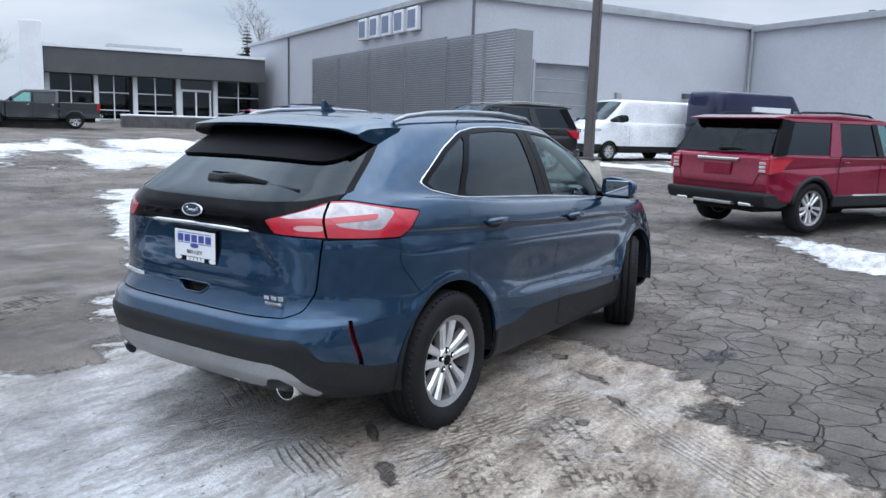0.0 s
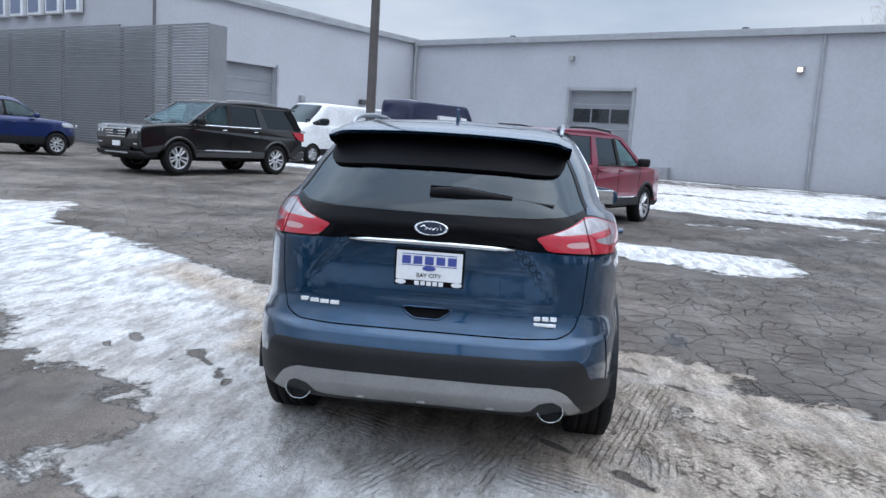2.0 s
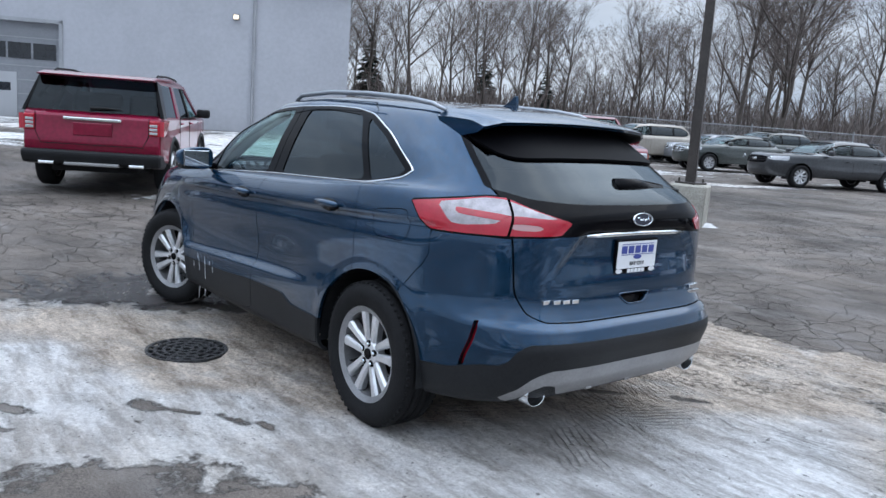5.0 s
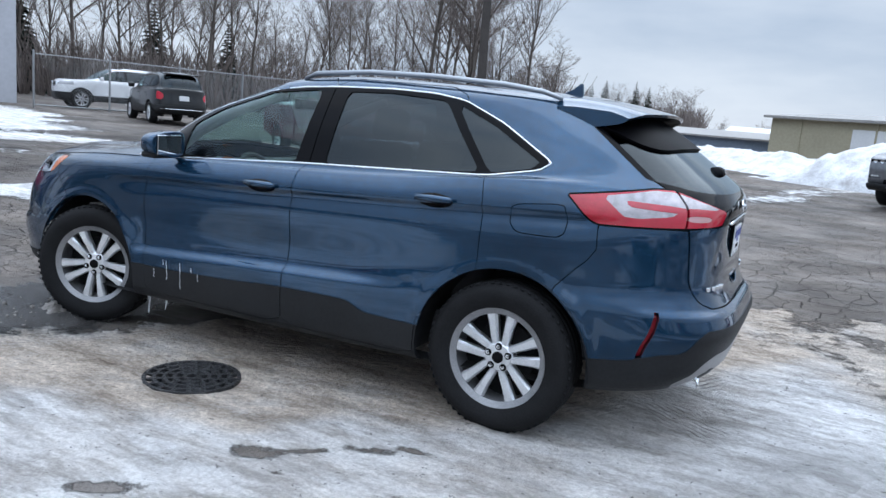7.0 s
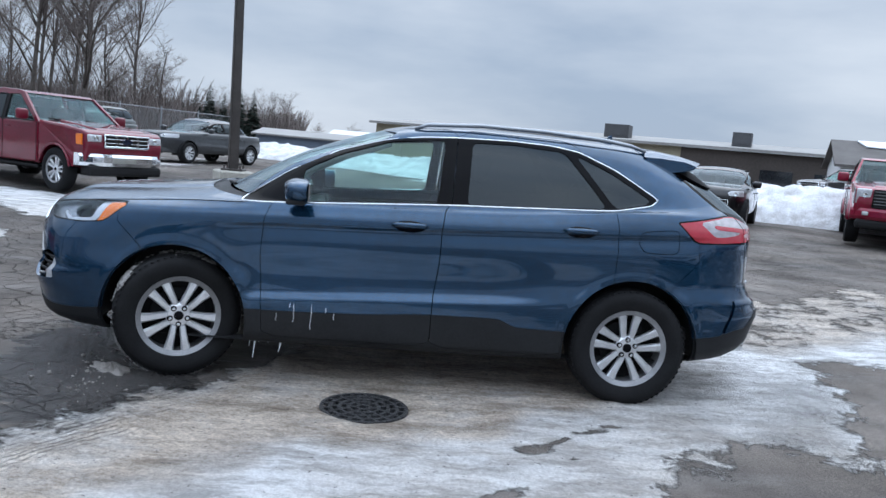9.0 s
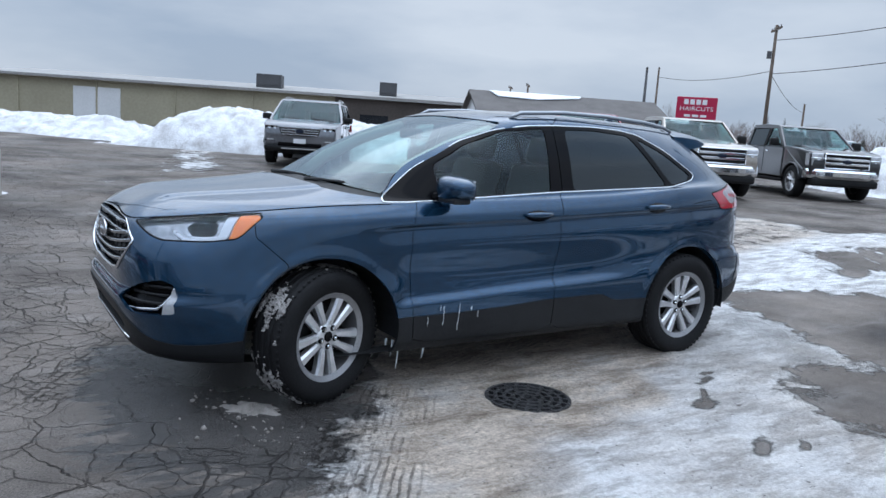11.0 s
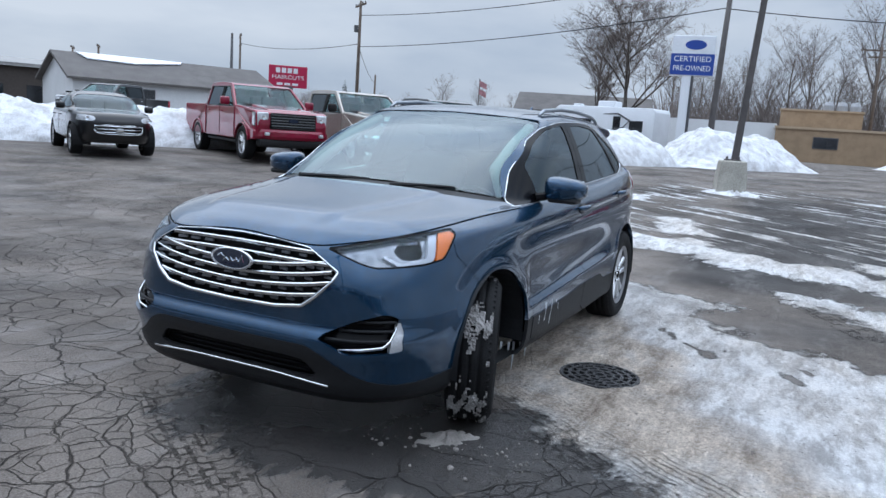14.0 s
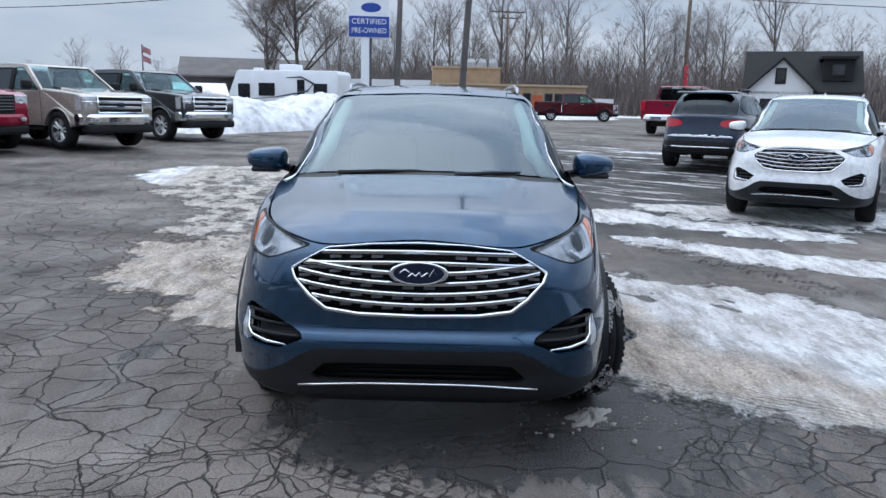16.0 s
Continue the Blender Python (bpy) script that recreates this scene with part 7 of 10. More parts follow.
    for side in ("left", "right"):
        sg = 1 if side == "left" else -1
        lamp = part("headlamp", sh.mesh(head, side, 0.004), WHITE_LENS, car, "", True)
        part("lamp_bowl", lathe([(0.001, 0), (0.05, 0), (0.045, 0.02), (0.001, 0.012)], 12, pose(f - 0.085, sg * 0.72 * w, zl, 0, 85, 0)), CHROME, lamp)
        part("tail_lamp", sh.mesh(tl, side, 0.006), RED_LENS, car, "red tail lamp", True)
    # grille and bumpers
    gw, gz0, gz1 = (0.50 * w, hz - 0.25, hz - 0.05) if face != "low" else (0.55 * w, hz - 0.42, hz - 0.22)
    gpoly = inside([(-gw, gz0 + 0.05), (-gw, gz1), (gw, gz1), (gw, gz0 + 0.05), (gw * 0.8, gz0), (-gw * 0.8, gz0)], 1)
    hole = sh.cut(lambda x, y, z, k, s: np.minimum(np.minimum(gpoly(y, z), x - f + 0.7), 6.5 - k))
    gr = part("grille", sh.mesh(hole, "both", -0.035), DARK, car, "", True)
    nb = 3
    for i in range(nb):
        z = gz0 + (i + 0.6) * (gz1 - gz0) / nb
        part("grille_bar", tube([(sh.at(y, z) + 0.002, y, z) for y in np.linspace(-gw * 0.92, gw * 0.92, 5)], 0.013, 6), CHROME if face != "dark" else BLACK_GLOSS, gr, "", True)
    part("grille_frame", loop_tube([(sh.at(y, z) + 0.004, y, z) for y, z in gpoly.outline], 0.012, 5), CHROME if face != "dark" else BLACK_GLOSS, gr, "", True)
    part("emblem", lathe([(0.001, 0), (1, 0), (0.9, 0.8), (0.001, 1)], 20, pose(sh.at(0, (gz0 + gz1) / 2) + 0.01, 0, (gz0 + gz1) / 2, 90, 0, 90) @ Matrix.Diagonal((0.10, 0.045, 0.015, 1))), CHROME, gr)
    if clad is not None:
        lower = sh.cut(lambda x, y, z, k, s: (0.56 if clad is not CHROME else 0.60) + 0.06 * (np.abs(x) > wb + R) - z + 0.0 * k if clad is not CHROME else np.where(x > f - 0.6, 0.62 - z, -1.0))
        part("lower_bumper", sh.mesh(lower, "both", 0.006), clad, car, "", True)
    for i, piece in enumerate(islands(sh.mesh(sh.faces))):
        top_z = sum(v.co.z for v in piece.verts) / len(piece.verts)
        if len(piece.faces) < 2:
            piece.free()
            continue
        solid(part("body" if i == 0 else "roof" if top_z > h - 0.2 else "body_panel", piece, skin, car, "", True), 0.02)
    # dark inside of the wheel openings
    part("chassis", box((r + 0.35, -w + 0.28, 0.32), (f - 0.4, w - 0.28, bz - 0.16), 0.03), DARK, car)
    part("cabin", box((c["tail"] + 0.5, -w + 0.2, 0.5), (c["cowl"] - 0.15, w - 0.2, bz - 0.02), 0.04), material("charcoal_trim", (0, 0, 0)), car)
    for sy in (0.38, -0.38):
        part("seat", box((c["top"] - 0.55, sy * w - 0.22, bz - 0.1), (c["top"] - 0.38, sy * w + 0.22, bz + 0.28), 0.06), material("charcoal_seat_cloth", (0, 0, 0)), car)
    for hx in (wb, -wb):
        for sg in (1, -1):
            liner = bmesh.new()
            a = np.linspace(math.radians(-15), math.radians(195), 14)
            rows = [[liner.verts.new((hx + R * 1.19 * math.cos(t), sg * yy, R + R * 1.19 * math.sin(t))) for t in a] for yy in (w - 0.40, w - 0.03)]
            for i in range(len(a) - 1):
                liner.faces.new((rows[0][i], rows[0][i + 1], rows[1][i + 1], rows[1][i]))
            part("wheel_liner", liner, DARK, car)
            wheel(car, wheel_meshes(kind + str(spokes), R, 0.24, R * 0.64, spokes, spokes == 5, False), hx, sg * (w - 0.135), R, 0, hx * 31)
    for sg in (1, -1):
        mm = part("door_mirror", box((-0.07, -0.1, -0.08), (0.06, 0.1, 0.08), 0.045), skin if kind != "van" else CLADDING, car, "", True)
        mm.matrix_local = pose(c["cowl"] - 0.30, sg * (w + 0.07), bz + 0.10)
        for hx in [g[0] + 0.17 for g in c["glass"][1:3]]:
            yy = sh.out(hx, bz - 0.12, 3, 6)
            part("door_handle", tube([(hx - 0.09, sg * (yy + 0.0), bz - 0.12), (hx, sg * (yy + 0.03), bz - 0.12), (hx + 0.09, sg * (yy + 0.0), bz - 0.12)], 0.014, 6), skin, car, "", True)
        if rails is not None:
            part("roof_rail", tube([(c["top"] - 0.25, sg * (w - 0.36), h - 0.03), (c["top"] - 0.35, sg * (w - 0.36), h + 0.02), (c["roof"] + 0.45, sg * (w - 0.36), h + 0.02), (c["roof"] + 0.32, sg * (w - 0.36), h - 0.03)], 0.018, 6), rails, car, "", True)
        # door shut lines
        for hx in c["glass"]:
            if hx[0] > r + 0.9 and hx[0] != c["glass"][0][0]:
                zz = np.linspace(0.45, bz + 0.02, 7)
                part("shut_line", tube([(hx[0] - 0.02, sg * (sh.out(hx[0] - 0.02, z, 1.5, 7) + 0.0005), z) for z in zz], 0.004, 4), DARK, car)
    if plate:
        part("rear_plate", box((r - 0.012, -0.15, 0.78), (r + 0.06, 0.15, 0.93), 0.004), PLASTIC_WHITE, car, "plain white plate")
    if kind != "van":
        # seams of the tailgate or boot lid, a wiper, a dark bumper step
        zb, zt = (0.66, bz + 0.0)
        for sg in (1, -1):
            part("shut_line", tube([(sh.at(0.74 * w, z, False) - 0.001, sg * 0.74 * w, z) for z in np.linspace(zb, zt, 6)], 0.005, 4), DARK, car)
        part("shut_line", tube([(sh.at(y, zb, False) - 0.001, y, zb) for y in np.linspace(-0.74 * w, 0.74 * w, 9)], 0.005, 4), DARK, car)
        part("skid_trim", tube([(sh.at(y, 0.50, False) - 0.012, y, 0.50) for y in np.linspace(-0.7, 0.7, 9)], 0.016, 6), CHROME, car, "", True)
        part("roof_spoiler", prism([(0.02, -0.62), (-0.22, -0.60), (-0.24, 0.60), (0.02, 0.62)], 0.035, pose(c["roof"] + 0.05, 0, h - 0.075, 0, -6, 0), 0.008), skin, car, "", True)
    if snow:
        bm = bmesh.new()
        rg_ = random.Random(3)
        for i in range(26):
            y = -0.62 + i * 0.05
            add_box(bm, (-0.05, -0.035, 0), (0.0, 0.035, rg_.uniform(0.02, 0.06)), 0.012, pose(r + 0.03, y, 0.70))
        tagged(part("bumper_snow", bm, SNOW, car, "snow lying on the rear bumper", True), kind="stuff")
    return car


def side_prism(outline, width, bevel=0.03):
    """A side outline in x, z given a width across the vehicle."""
    return prism(outline, width, pose(0, width / 2, 0, 90, 0, 0), bevel)


def lean_plate(outline, sg, thick=0.05, lift=0.0, belt=1.30):
    """A plate on the side of a cab, which leans in above the belt."""
    bm = bmesh.new()
    wide = lambda z: 0.985 - 0.30 * max(0.0, z - belt) + lift
    a = [bm.verts.new((x, sg * wide(z), z)) for x, z in outline]
    b2 = [bm.verts.new((x, sg * (wide(z) - thick), z)) for x, z in outline]
    k = len(outline)
    bm.faces.new(a)
    bm.faces.new(b2[::-1])
    for i in range(k):
        bm.faces.new((a[i], b2[i], b2[(i + 1) % k], a[(i + 1) % k]))
    bmesh.ops.recalc_face_normals(bm, faces=bm.faces)
    return bm


TRUCK_TRIM = material("black_rubber_trim", (0.01, 0.01, 0.011), 0.6, spec=0.3)
CABIN_CLOTH = material("charcoal_trim", (0.035, 0.035, 0.038), 0.8, 0, 0, 0.2, 10)


def pickup(label, skin, x, y, turn, face="chrome", size=(1.0, 1.0, 1.0), short=False):
    """A pickup: cab on pillars, ribbed nose with separate lamps, open bed, bumpers, mirrors, wheels."""
    car = thing("pickup_truck", label, "pickup truck", pose(x, y, gz(x, y), 0, 0, turn) @ Matrix.Diagonal((*size, 1)), "parked vehicles")
    ax, R = 1.84, 0.42
    arch = lambda cx: [(cx + 0.49 * math.cos(radians(a)), 0.42 + 0.49 * math.sin(radians(a))) for a in range(170, 5, -16)]
    back = -0.55 if short else -1.10
    # nose with bonnet and wings, drawn in towards the front
    bm = side_prism([(1.30, 0.50)] + arch(ax) + [(2.36, 0.52), (2.66, 0.60), (2.72, 0.92), (2.68, 1.17), (2.54, 1.235), (2.0, 1.30), (1.30, 1.345)], 1.98, 0.045)
    for v in bm.verts:
        v.co.y *= 1 - 0.10 * max(0.0, (v.co.x - 2.2) / 0.5) ** 2
        v.co.z += 0.02 * (1 - (v.co.y / 0.99) ** 2) * (v.co.z > 1.1)
    part("nose", bm, skin, car)
    part("bonnet_bulge", side_prism([(1.36, 1.33), (2.55, 1.235), (2.45, 1.275), (1.4, 1.375)], 1.15, 0.02), skin, car)
    # cab: tub, pillars, roof
    part("cab_tub", side_prism([(1.29, 0.50), (1.29, 1.30), (back, 1.30), (back, 0.50)], 1.97, 0.03), skin, car)
    doors = [(1.20, 0.10), (0.08, back + 0.06)]
    for sg in (1, -1):
        part("front_pillar", lean_plate([(1.32, 1.30), (1.20, 1.30), (0.44, 1.84), (0.56, 1.865)], sg), skin, car)
        part("roof_frame", lean_plate([(0.56, 1.865), (0.44, 1.81), (back + 0.08, 1.80), (back, 1.86), (-0.2, 1.90)], sg), skin, car)
        part("middle_pillar", lean_plate([(0.16, 1.29), (0.02, 1.29), (0.02, 1.82), (0.12, 1.82)], sg), TRUCK_TRIM, car)
        part("rear_pillar", lean_plate([(back + 0.16, 1.29), (back, 1.29), (back, 1.85), (back + 0.10, 1.82)], sg), skin, car)
        for k, (a, b2) in enumerate(doors):
            top_f = 0.46 if k == 0 else a - 0.06
            pane = [(a - 0.02, 1.31), (top_f, 1.81), (b2 + 0.05, 1.81), (b2 + 0.05, 1.31)]
            part("side_window", lean_plate(pane, sg, 0.006, -0.018), GLASS_CLEAR if k == 0 else GLASS_TINT, car).visible_shadow = False
            part("window_seal", tube([(px, sg * (0.987 - 0.30 * max(0, pz - 1.30)), pz) for px, pz in pane + pane[:1]], 0.011, 5), TRUCK_TRIM, car)
            part("shut_line", tube([(b2, sg * 0.986, 1.29), (b2, sg * 0.989, 0.9), (b2, sg * 0.986, 0.55)], 0.006, 4), DARK, car)
            part("door_handle", tube([(b2 + 0.28, sg * 0.985, 1.17), (b2 + 0.2, sg * 1.02, 1.175), (b2 + 0.12, sg * 0.985, 1.17)], 0.016, 6), skin if face != "chrome" else CHROME, car, "", True)
        part("running_board", box((back + 0.1, sg * 0.86 - 0.09, 0.40), (1.25, sg * 0.86 + 0.09, 0.46), 0.02), TRUCK_TRIM, car)
        part("shut_line", tube([(1.24, sg * 0.986, 1.29), (1.25, sg * 0.989, 0.55)], 0.006, 4), DARK, car)
        for cx in (ax, -ax):
            part("arch_lip", tube([(px, sg * 0.992, pz) for px, pz in arch(cx)], 0.028, 6), skin, car, "", True)
            wheel(car, wheel_meshes("pickup5", R, 0.26, R * 0.62, 5, True, False), cx, sg * 0.86, R, 0, cx * 31)
        mirror = part("door_mirror", box((-0.07, -0.12, -0.10), (0.06, 0.12, 0.11), 0.045), TRUCK_TRIM if face == "chrome" else skin, car, "", True)
        mirror.matrix_local = pose(1.02, sg * 1.15, 1.42)
        part("mirror_arm", tube([(1.05, sg * 0.95, 1.36), (1.03, sg * 1.08, 1.38)], 0.03, 6), TRUCK_TRIM, car)
    part("roof", side_prism([(0.58, 1.85), (0.40, 1.905), (-0.2, 1.93), (back + 0.06, 1.915), (back - 0.01, 1.86)], 1.62, 0.03), skin, car)
    for name, pts, glass in (("windscreen", [(1.27, 0.90, 1.325), (1.27, -0.90, 1.325), (0.52, -0.76, 1.86), (0.52, 0.76, 1.86)], PALE_GLASS), ("rear_glass", [(back + 0.02, 0.80, 1.36), (back + 0.02, -0.80, 1.36), (back + 0.03, -0.72, 1.80), (back + 0.03, 0.72, 1.80)], GLASS_TINT)):
        bm = bmesh.new()
        bm.faces.new([bm.verts.new(p) for p in pts])
        bmesh.ops.solidify(bm, geom=bm.faces[:], thickness=0.008)
        part(name, bm, glass, car).visible_shadow = False
    part("dashboard", box((0.80, -0.85, 1.05), (1.24, 0.85, 1.31), 0.05), CABIN_CLOTH, car)
    for sy in (0.42, -0.42):
        for sx in (0.05, -0.85)[: 1 if short else 2]:
            part("seat", box((sx - 0.12, sy - 0.24, 1.0), (sx + 0.06, sy + 0.24, 1.62), 0.06), CABIN_CLOTH, car)
        part("wiper", tube([(1.27, sy + 0.3, 1.345), (1.22, sy, 1.375), (1.20, sy - 0.28, 1.385)], 0.011, 5), TRUCK_TRIM, car)
    # bed
    top = 1.33
    side = [(back - 0.03, 0.52)] + arch(-ax) + [(-2.36, 0.52), (-2.98, 0.60), (-3.02, 0.75), (-3.02, top), (back - 0.03, top)]
    for sg in (1, -1):
        part("bed_side", prism(side, 0.12, pose(0, sg * 0.93 + 0.06, 0, 90, 0, 0), 0.02), skin, car)
        part("tail_lamp", box((-3.045, sg * 0.91 - 0.075, 0.93), (-2.9, sg * 0.91 + 0.09, 1.29), 0.015), RED_LENS, car, "red tail lamp")
    part("bed_floor", box((-3.0, -0.88, 0.72), (back - 0.04, 0.88, 0.80)), TRUCK_TRIM, car)
    part("bed_front", box((back - 0.09, -0.88, 0.55), (back - 0.03, 0.88, top - 0.01)), skin, car)
    part("tailgate", box((-3.03, -0.83, 0.72), (-2.95, 0.83, top - 0.005), 0.015), skin, car)
    part("tailgate_handle", box((-3.045, -0.11, 1.12), (-3.02, 0.11, 1.2), 0.008), TRUCK_TRIM, car)
    part("chassis", box((-2.8, -0.62, 0.34), (2.4, 0.62, 0.62), 0.03), DARK, car)
    part("engine_bay", box((1.3, -0.68, 0.5), (2.3, 0.68, 1.1)), DARK, car)
    # face
    bright = {"chrome": CHROME, "dark": BAR_GREY, "old": CHROME}[face]
    if face == "old":
        gy, gz0, gz1, ly = 0.52, 0.93, 1.15, 0.88
    else:
        gy, gz0, gz1, ly = 0.58, 0.82, 1.17, 0.90
    gr = part("grille", box((2.60, -gy, gz0), (2.725, gy, gz1), 0.02), DARK, car, "dark grille with bars")
    part("grille_frame", tube([(2.735, yy, zz) for yy, zz in ((-gy, gz0), (gy, gz0), (gy, gz1), (-gy, gz1), (-gy, gz0))], 0.022, 6), bright if face != "dark" else TRUCK_TRIM, gr, "", True)
    rows = {"chrome": (0.94, 1.06), "dark": (0.88, 0.945, 1.01, 1.075, 1.14), "old": (1.0, 1.08)}[face]
    for zz in rows:
        t = 0.032 if face == "chrome" else 0.011
        part("grille_bar", box((2.71, -gy + 0.01, zz - t), (2.745, gy - 0.01, zz + t), 0.008), bright, gr)
    if face == "old":
        for yy in (-0.26, 0.0, 0.26):
            part("grille_bar", box((2.71, yy - 0.011, gz0), (2.745, yy + 0.011, gz1), 0.004), bright, gr)
    part("emblem", lathe([(0.001, 0), (1, 0), (0.9, 0.8), (0.001, 1)], 20, pose(2.745, 0, sum(rows) / len(rows), 90, 0, 90) @ Matrix.Diagonal((0.13, 0.055, 0.015, 1))), material("emblem_blue", (0, 0, 0)), gr)
    for sg in (1, -1):
        lo, hi = (gz0 + 0.01, gz1 + 0.0) if face == "old" else (0.86, 1.19)
        a, b2 = sorted((sg * (gy + 0.035), sg * ly))
        lamp = part("headlamp", box((2.42, a, lo), (2.705, b2, hi), 0.03), WHITE_LENS, car, "clear headlamp", True)
        part("lamp_bowl", lathe([(0.001, 0), (0.055, 0), (0.05, 0.02), (0.001, 0.012)], 12, pose(2.70, sg * (gy + ly) / 2, (lo + hi) / 2 + 0.03, 0, 90, 0)), CHROME, lamp)
        part("turn_signal", box((2.36, sg * 0.905 - 0.035, lo), (2.60, sg * 0.905 + 0.035, hi), 0.015), AMBER if face == "old" else WHITE_LENS, car, "amber turn signal" if face == "old" else "")
        if face == "chrome":
            part("lamp_bracket", tube([(2.72, sg * (gy + 0.02), 1.06), (2.72, sg * 0.83, 1.06), (2.66, sg * 0.91, 1.06)], 0.02, 6), CHROME, lamp, "", True)
        part("fog_lamp", box((2.79, sg * 0.70 - 0.06, 0.64), (2.86, sg * 0.70 + 0.06, 0.72), 0.02), WHITE_LENS, car)
    for xx, sg, mat in ((2.70, 1, skin if face == "dark" else CHROME), (-3.04, -1, CHROME)):
        bm = bmesh.new()
        ring = []
        for yy in np.linspace(-0.97, 0.97, 11):
            x1 = xx + sg * (0.10 - 0.24 * (abs(yy) / 0.97) ** 4)
            ring.append([bm.verts.new((x1 + sg * dx, yy, 0.67 + dz)) for dx, dz in ((-0.14, -0.12), (0.0, -0.115), (0.035, -0.05), (0.035, 0.06), (0.0, 0.115), (-0.14, 0.12))])
        for p, q in zip(ring, ring[1:]):
            for j in range(6):
                bm.faces.new((p[j], p[(j + 1) % 6], q[(j + 1) % 6], q[j]))
        bm.faces.new(ring[0])
        bm.faces.new(ring[-1][::-1])
        bmesh.ops.recalc_face_normals(bm, faces=bm.faces)
        part("bumper", bm, mat, car, "chrome bumper" if mat is CHROME else "red bumper")
    part("lower_valance", box((2.45, -0.86, 0.36), (2.78, 0.86, 0.56), 0.06), TRUCK_TRIM, car)
    part("number_plate", box((-3.19, -0.15, 0.6), (-3.17, 0.15, 0.75), 0.004), PLASTIC_WHITE, car, "plain white plate")
    return car


def suv(label, skin, x, y, turn, face="mesh", size=(1.0, 1.0, 1.0), rail_mat=None, plate=True):
    """A square-shouldered suv: body with wheel arches, pillars and panes, roof with rails, lamps, bumpers, wheels."""
    car = thing("suv", label, "car", pose(x, y, gz(x, y), 0, 0, turn) @ Matrix.Diagonal((*size, 1)), "parked vehicles")
    ax, R, belt = 1.51, 0.385, 1.15
    arch = lambda cx: [(cx + 0.45 * math.cos(radians(a)), 0.385 + 0.45 * math.sin(radians(a))) for a in range(170, 5, -15)]
    lean = lambda pts, sg, thick=0.05, lift=0.0: lean_plate(pts, sg, thick, lift, belt)
    bm = side_prism([(-2.44, 0.50), (-2.02, 0.46)] + arch(-ax) + [(0.0, 0.46)] + arch(ax) + [(2.05, 0.46), (2.36, 0.42), (2.48, 0.55), (2.52, 0.80), (2.48, 1.0), (2.38, 1.075), (1.9, 1.135), (1.25, 1.18), (-0.5, 1.165), (-2.30, 1.19), (-2.45, 1.15), (-2.46, 0.95), (-2.49, 0.74)], 1.98, 0.045)
    for v in bm.verts:
        px, py, pz = v.co
        v.co.y *= 1 - 0.12 * max(0.0, (px - 1.95) / 0.57) ** 2 - 0.06 * max(0.0, (-px - 2.0) / 0.5) ** 2
        v.co.z += 0.025 * (1 - (py / 0.99) ** 2) * (pz > 1.0 and px > 1.2)
    part("body", bm, skin, car)
    part("bonnet_bulge", side_prism([(1.3, 1.18), (2.36, 1.075), (2.25, 1.105), (1.35, 1.205)], 1.2, 0.02), skin, car)
    for sg in (1, -1):
        part("front_pillar", lean([(1.30, 1.16), (1.14, 1.16), (0.28, 1.66), (0.40, 1.705)], sg), skin, car)
        part("roof_frame", lean([(0.40, 1.705), (0.28, 1.655), (-1.95, 1.655), (-2.15, 1.70), (-0.8, 1.745)], sg), skin, car)
        part("middle_pillar", lean([(0.12, 1.15), (-0.03, 1.15), (-0.07, 1.67), (0.05, 1.67)], sg), TRUCK_TRIM, car)
        part("rear_pillar", lean([(-0.93, 1.15), (-1.20, 1.15), (-1.02, 1.67), (-0.85, 1.67)], sg), skin, car)
        part("tail_pillar", lean([(-2.16, 1.16), (-2.40, 1.16), (-2.12, 1.69), (-1.86, 1.66)], sg), BLACK_GLOSS, car)
        for name, pane, glass in (("front_window", [(1.10, 1.17), (0.27, 1.655), (0.04, 1.655), (0.11, 1.17)], GLASS_CLEAR), ("rear_window", [(-0.04, 1.17), (-0.07, 1.655), (-0.87, 1.655), (-0.94, 1.17)], GLASS_TINT), ("quarter_window", [(-1.20, 1.17), (-1.03, 1.655), (-1.88, 1.655), (-2.18, 1.17)], GLASS_TINT)):
            part(name, lean(pane, sg, 0.006, -0.016), glass, car).visible_shadow = False
        part("belt_trim", tube([(1.12, sg * 0.988, 1.163), (0.0, sg * 0.99, 1.16), (-0.95, sg * 0.988, 1.163)], 0.009, 5), CHROME if face == "chrome" else TRUCK_TRIM, car)
        for hx in (0.02, -0.98):
            part("shut_line", tube([(hx + 0.03, sg * 0.986, 1.15), (hx, sg * 0.9905, 0.95), (hx, sg * 0.9905, 0.60)], 0.006, 4), DARK, car)
            part("door_handle", tube([(hx + 0.26, sg * 0.985, 1.06), (hx + 0.18, sg * 1.02, 1.065), (hx + 0.1, sg * 0.985, 1.06)], 0.015, 6), CHROME if face == "chrome" else skin, car, "", True)
        part("shut_line", tube([(1.1, sg * 0.986, 1.15), (1.06, sg * 0.9905, 0.6)], 0.006, 4), DARK, car)
        part("sill_cladding", box((-1.08, sg * 0.985 - 0.03, 0.40), (1.08, sg * 0.985 + 0.022, 0.57), 0.015), CLADDING if face != "chrome" else skin, car, "black lower cladding")
        part("sill_strip", box((-0.62, sg * 1.003 - 0.012, 0.555), (0.82, sg * 1.003 + 0.012, 0.585), 0.005), CHROME, car, "bright sill strip")
        for cx in (ax, -ax):
            part("arch_lip", tube([(px, sg * 0.972, pz) for px, pz in arch(cx)], 0.045, 6), CLADDING if face != "chrome" else skin, car, "", True)
            wheel(car, wheel_meshes("suv5", R, 0.25, R * 0.66, 5, True, False), cx, sg * 0.86, R, 0, cx * 23)
        part("wheel_well", box((-2.0, sg * 0.70 - 0.14, 0.45), (2.0, sg * 0.70 + 0.14, 0.86)), DARK, car)
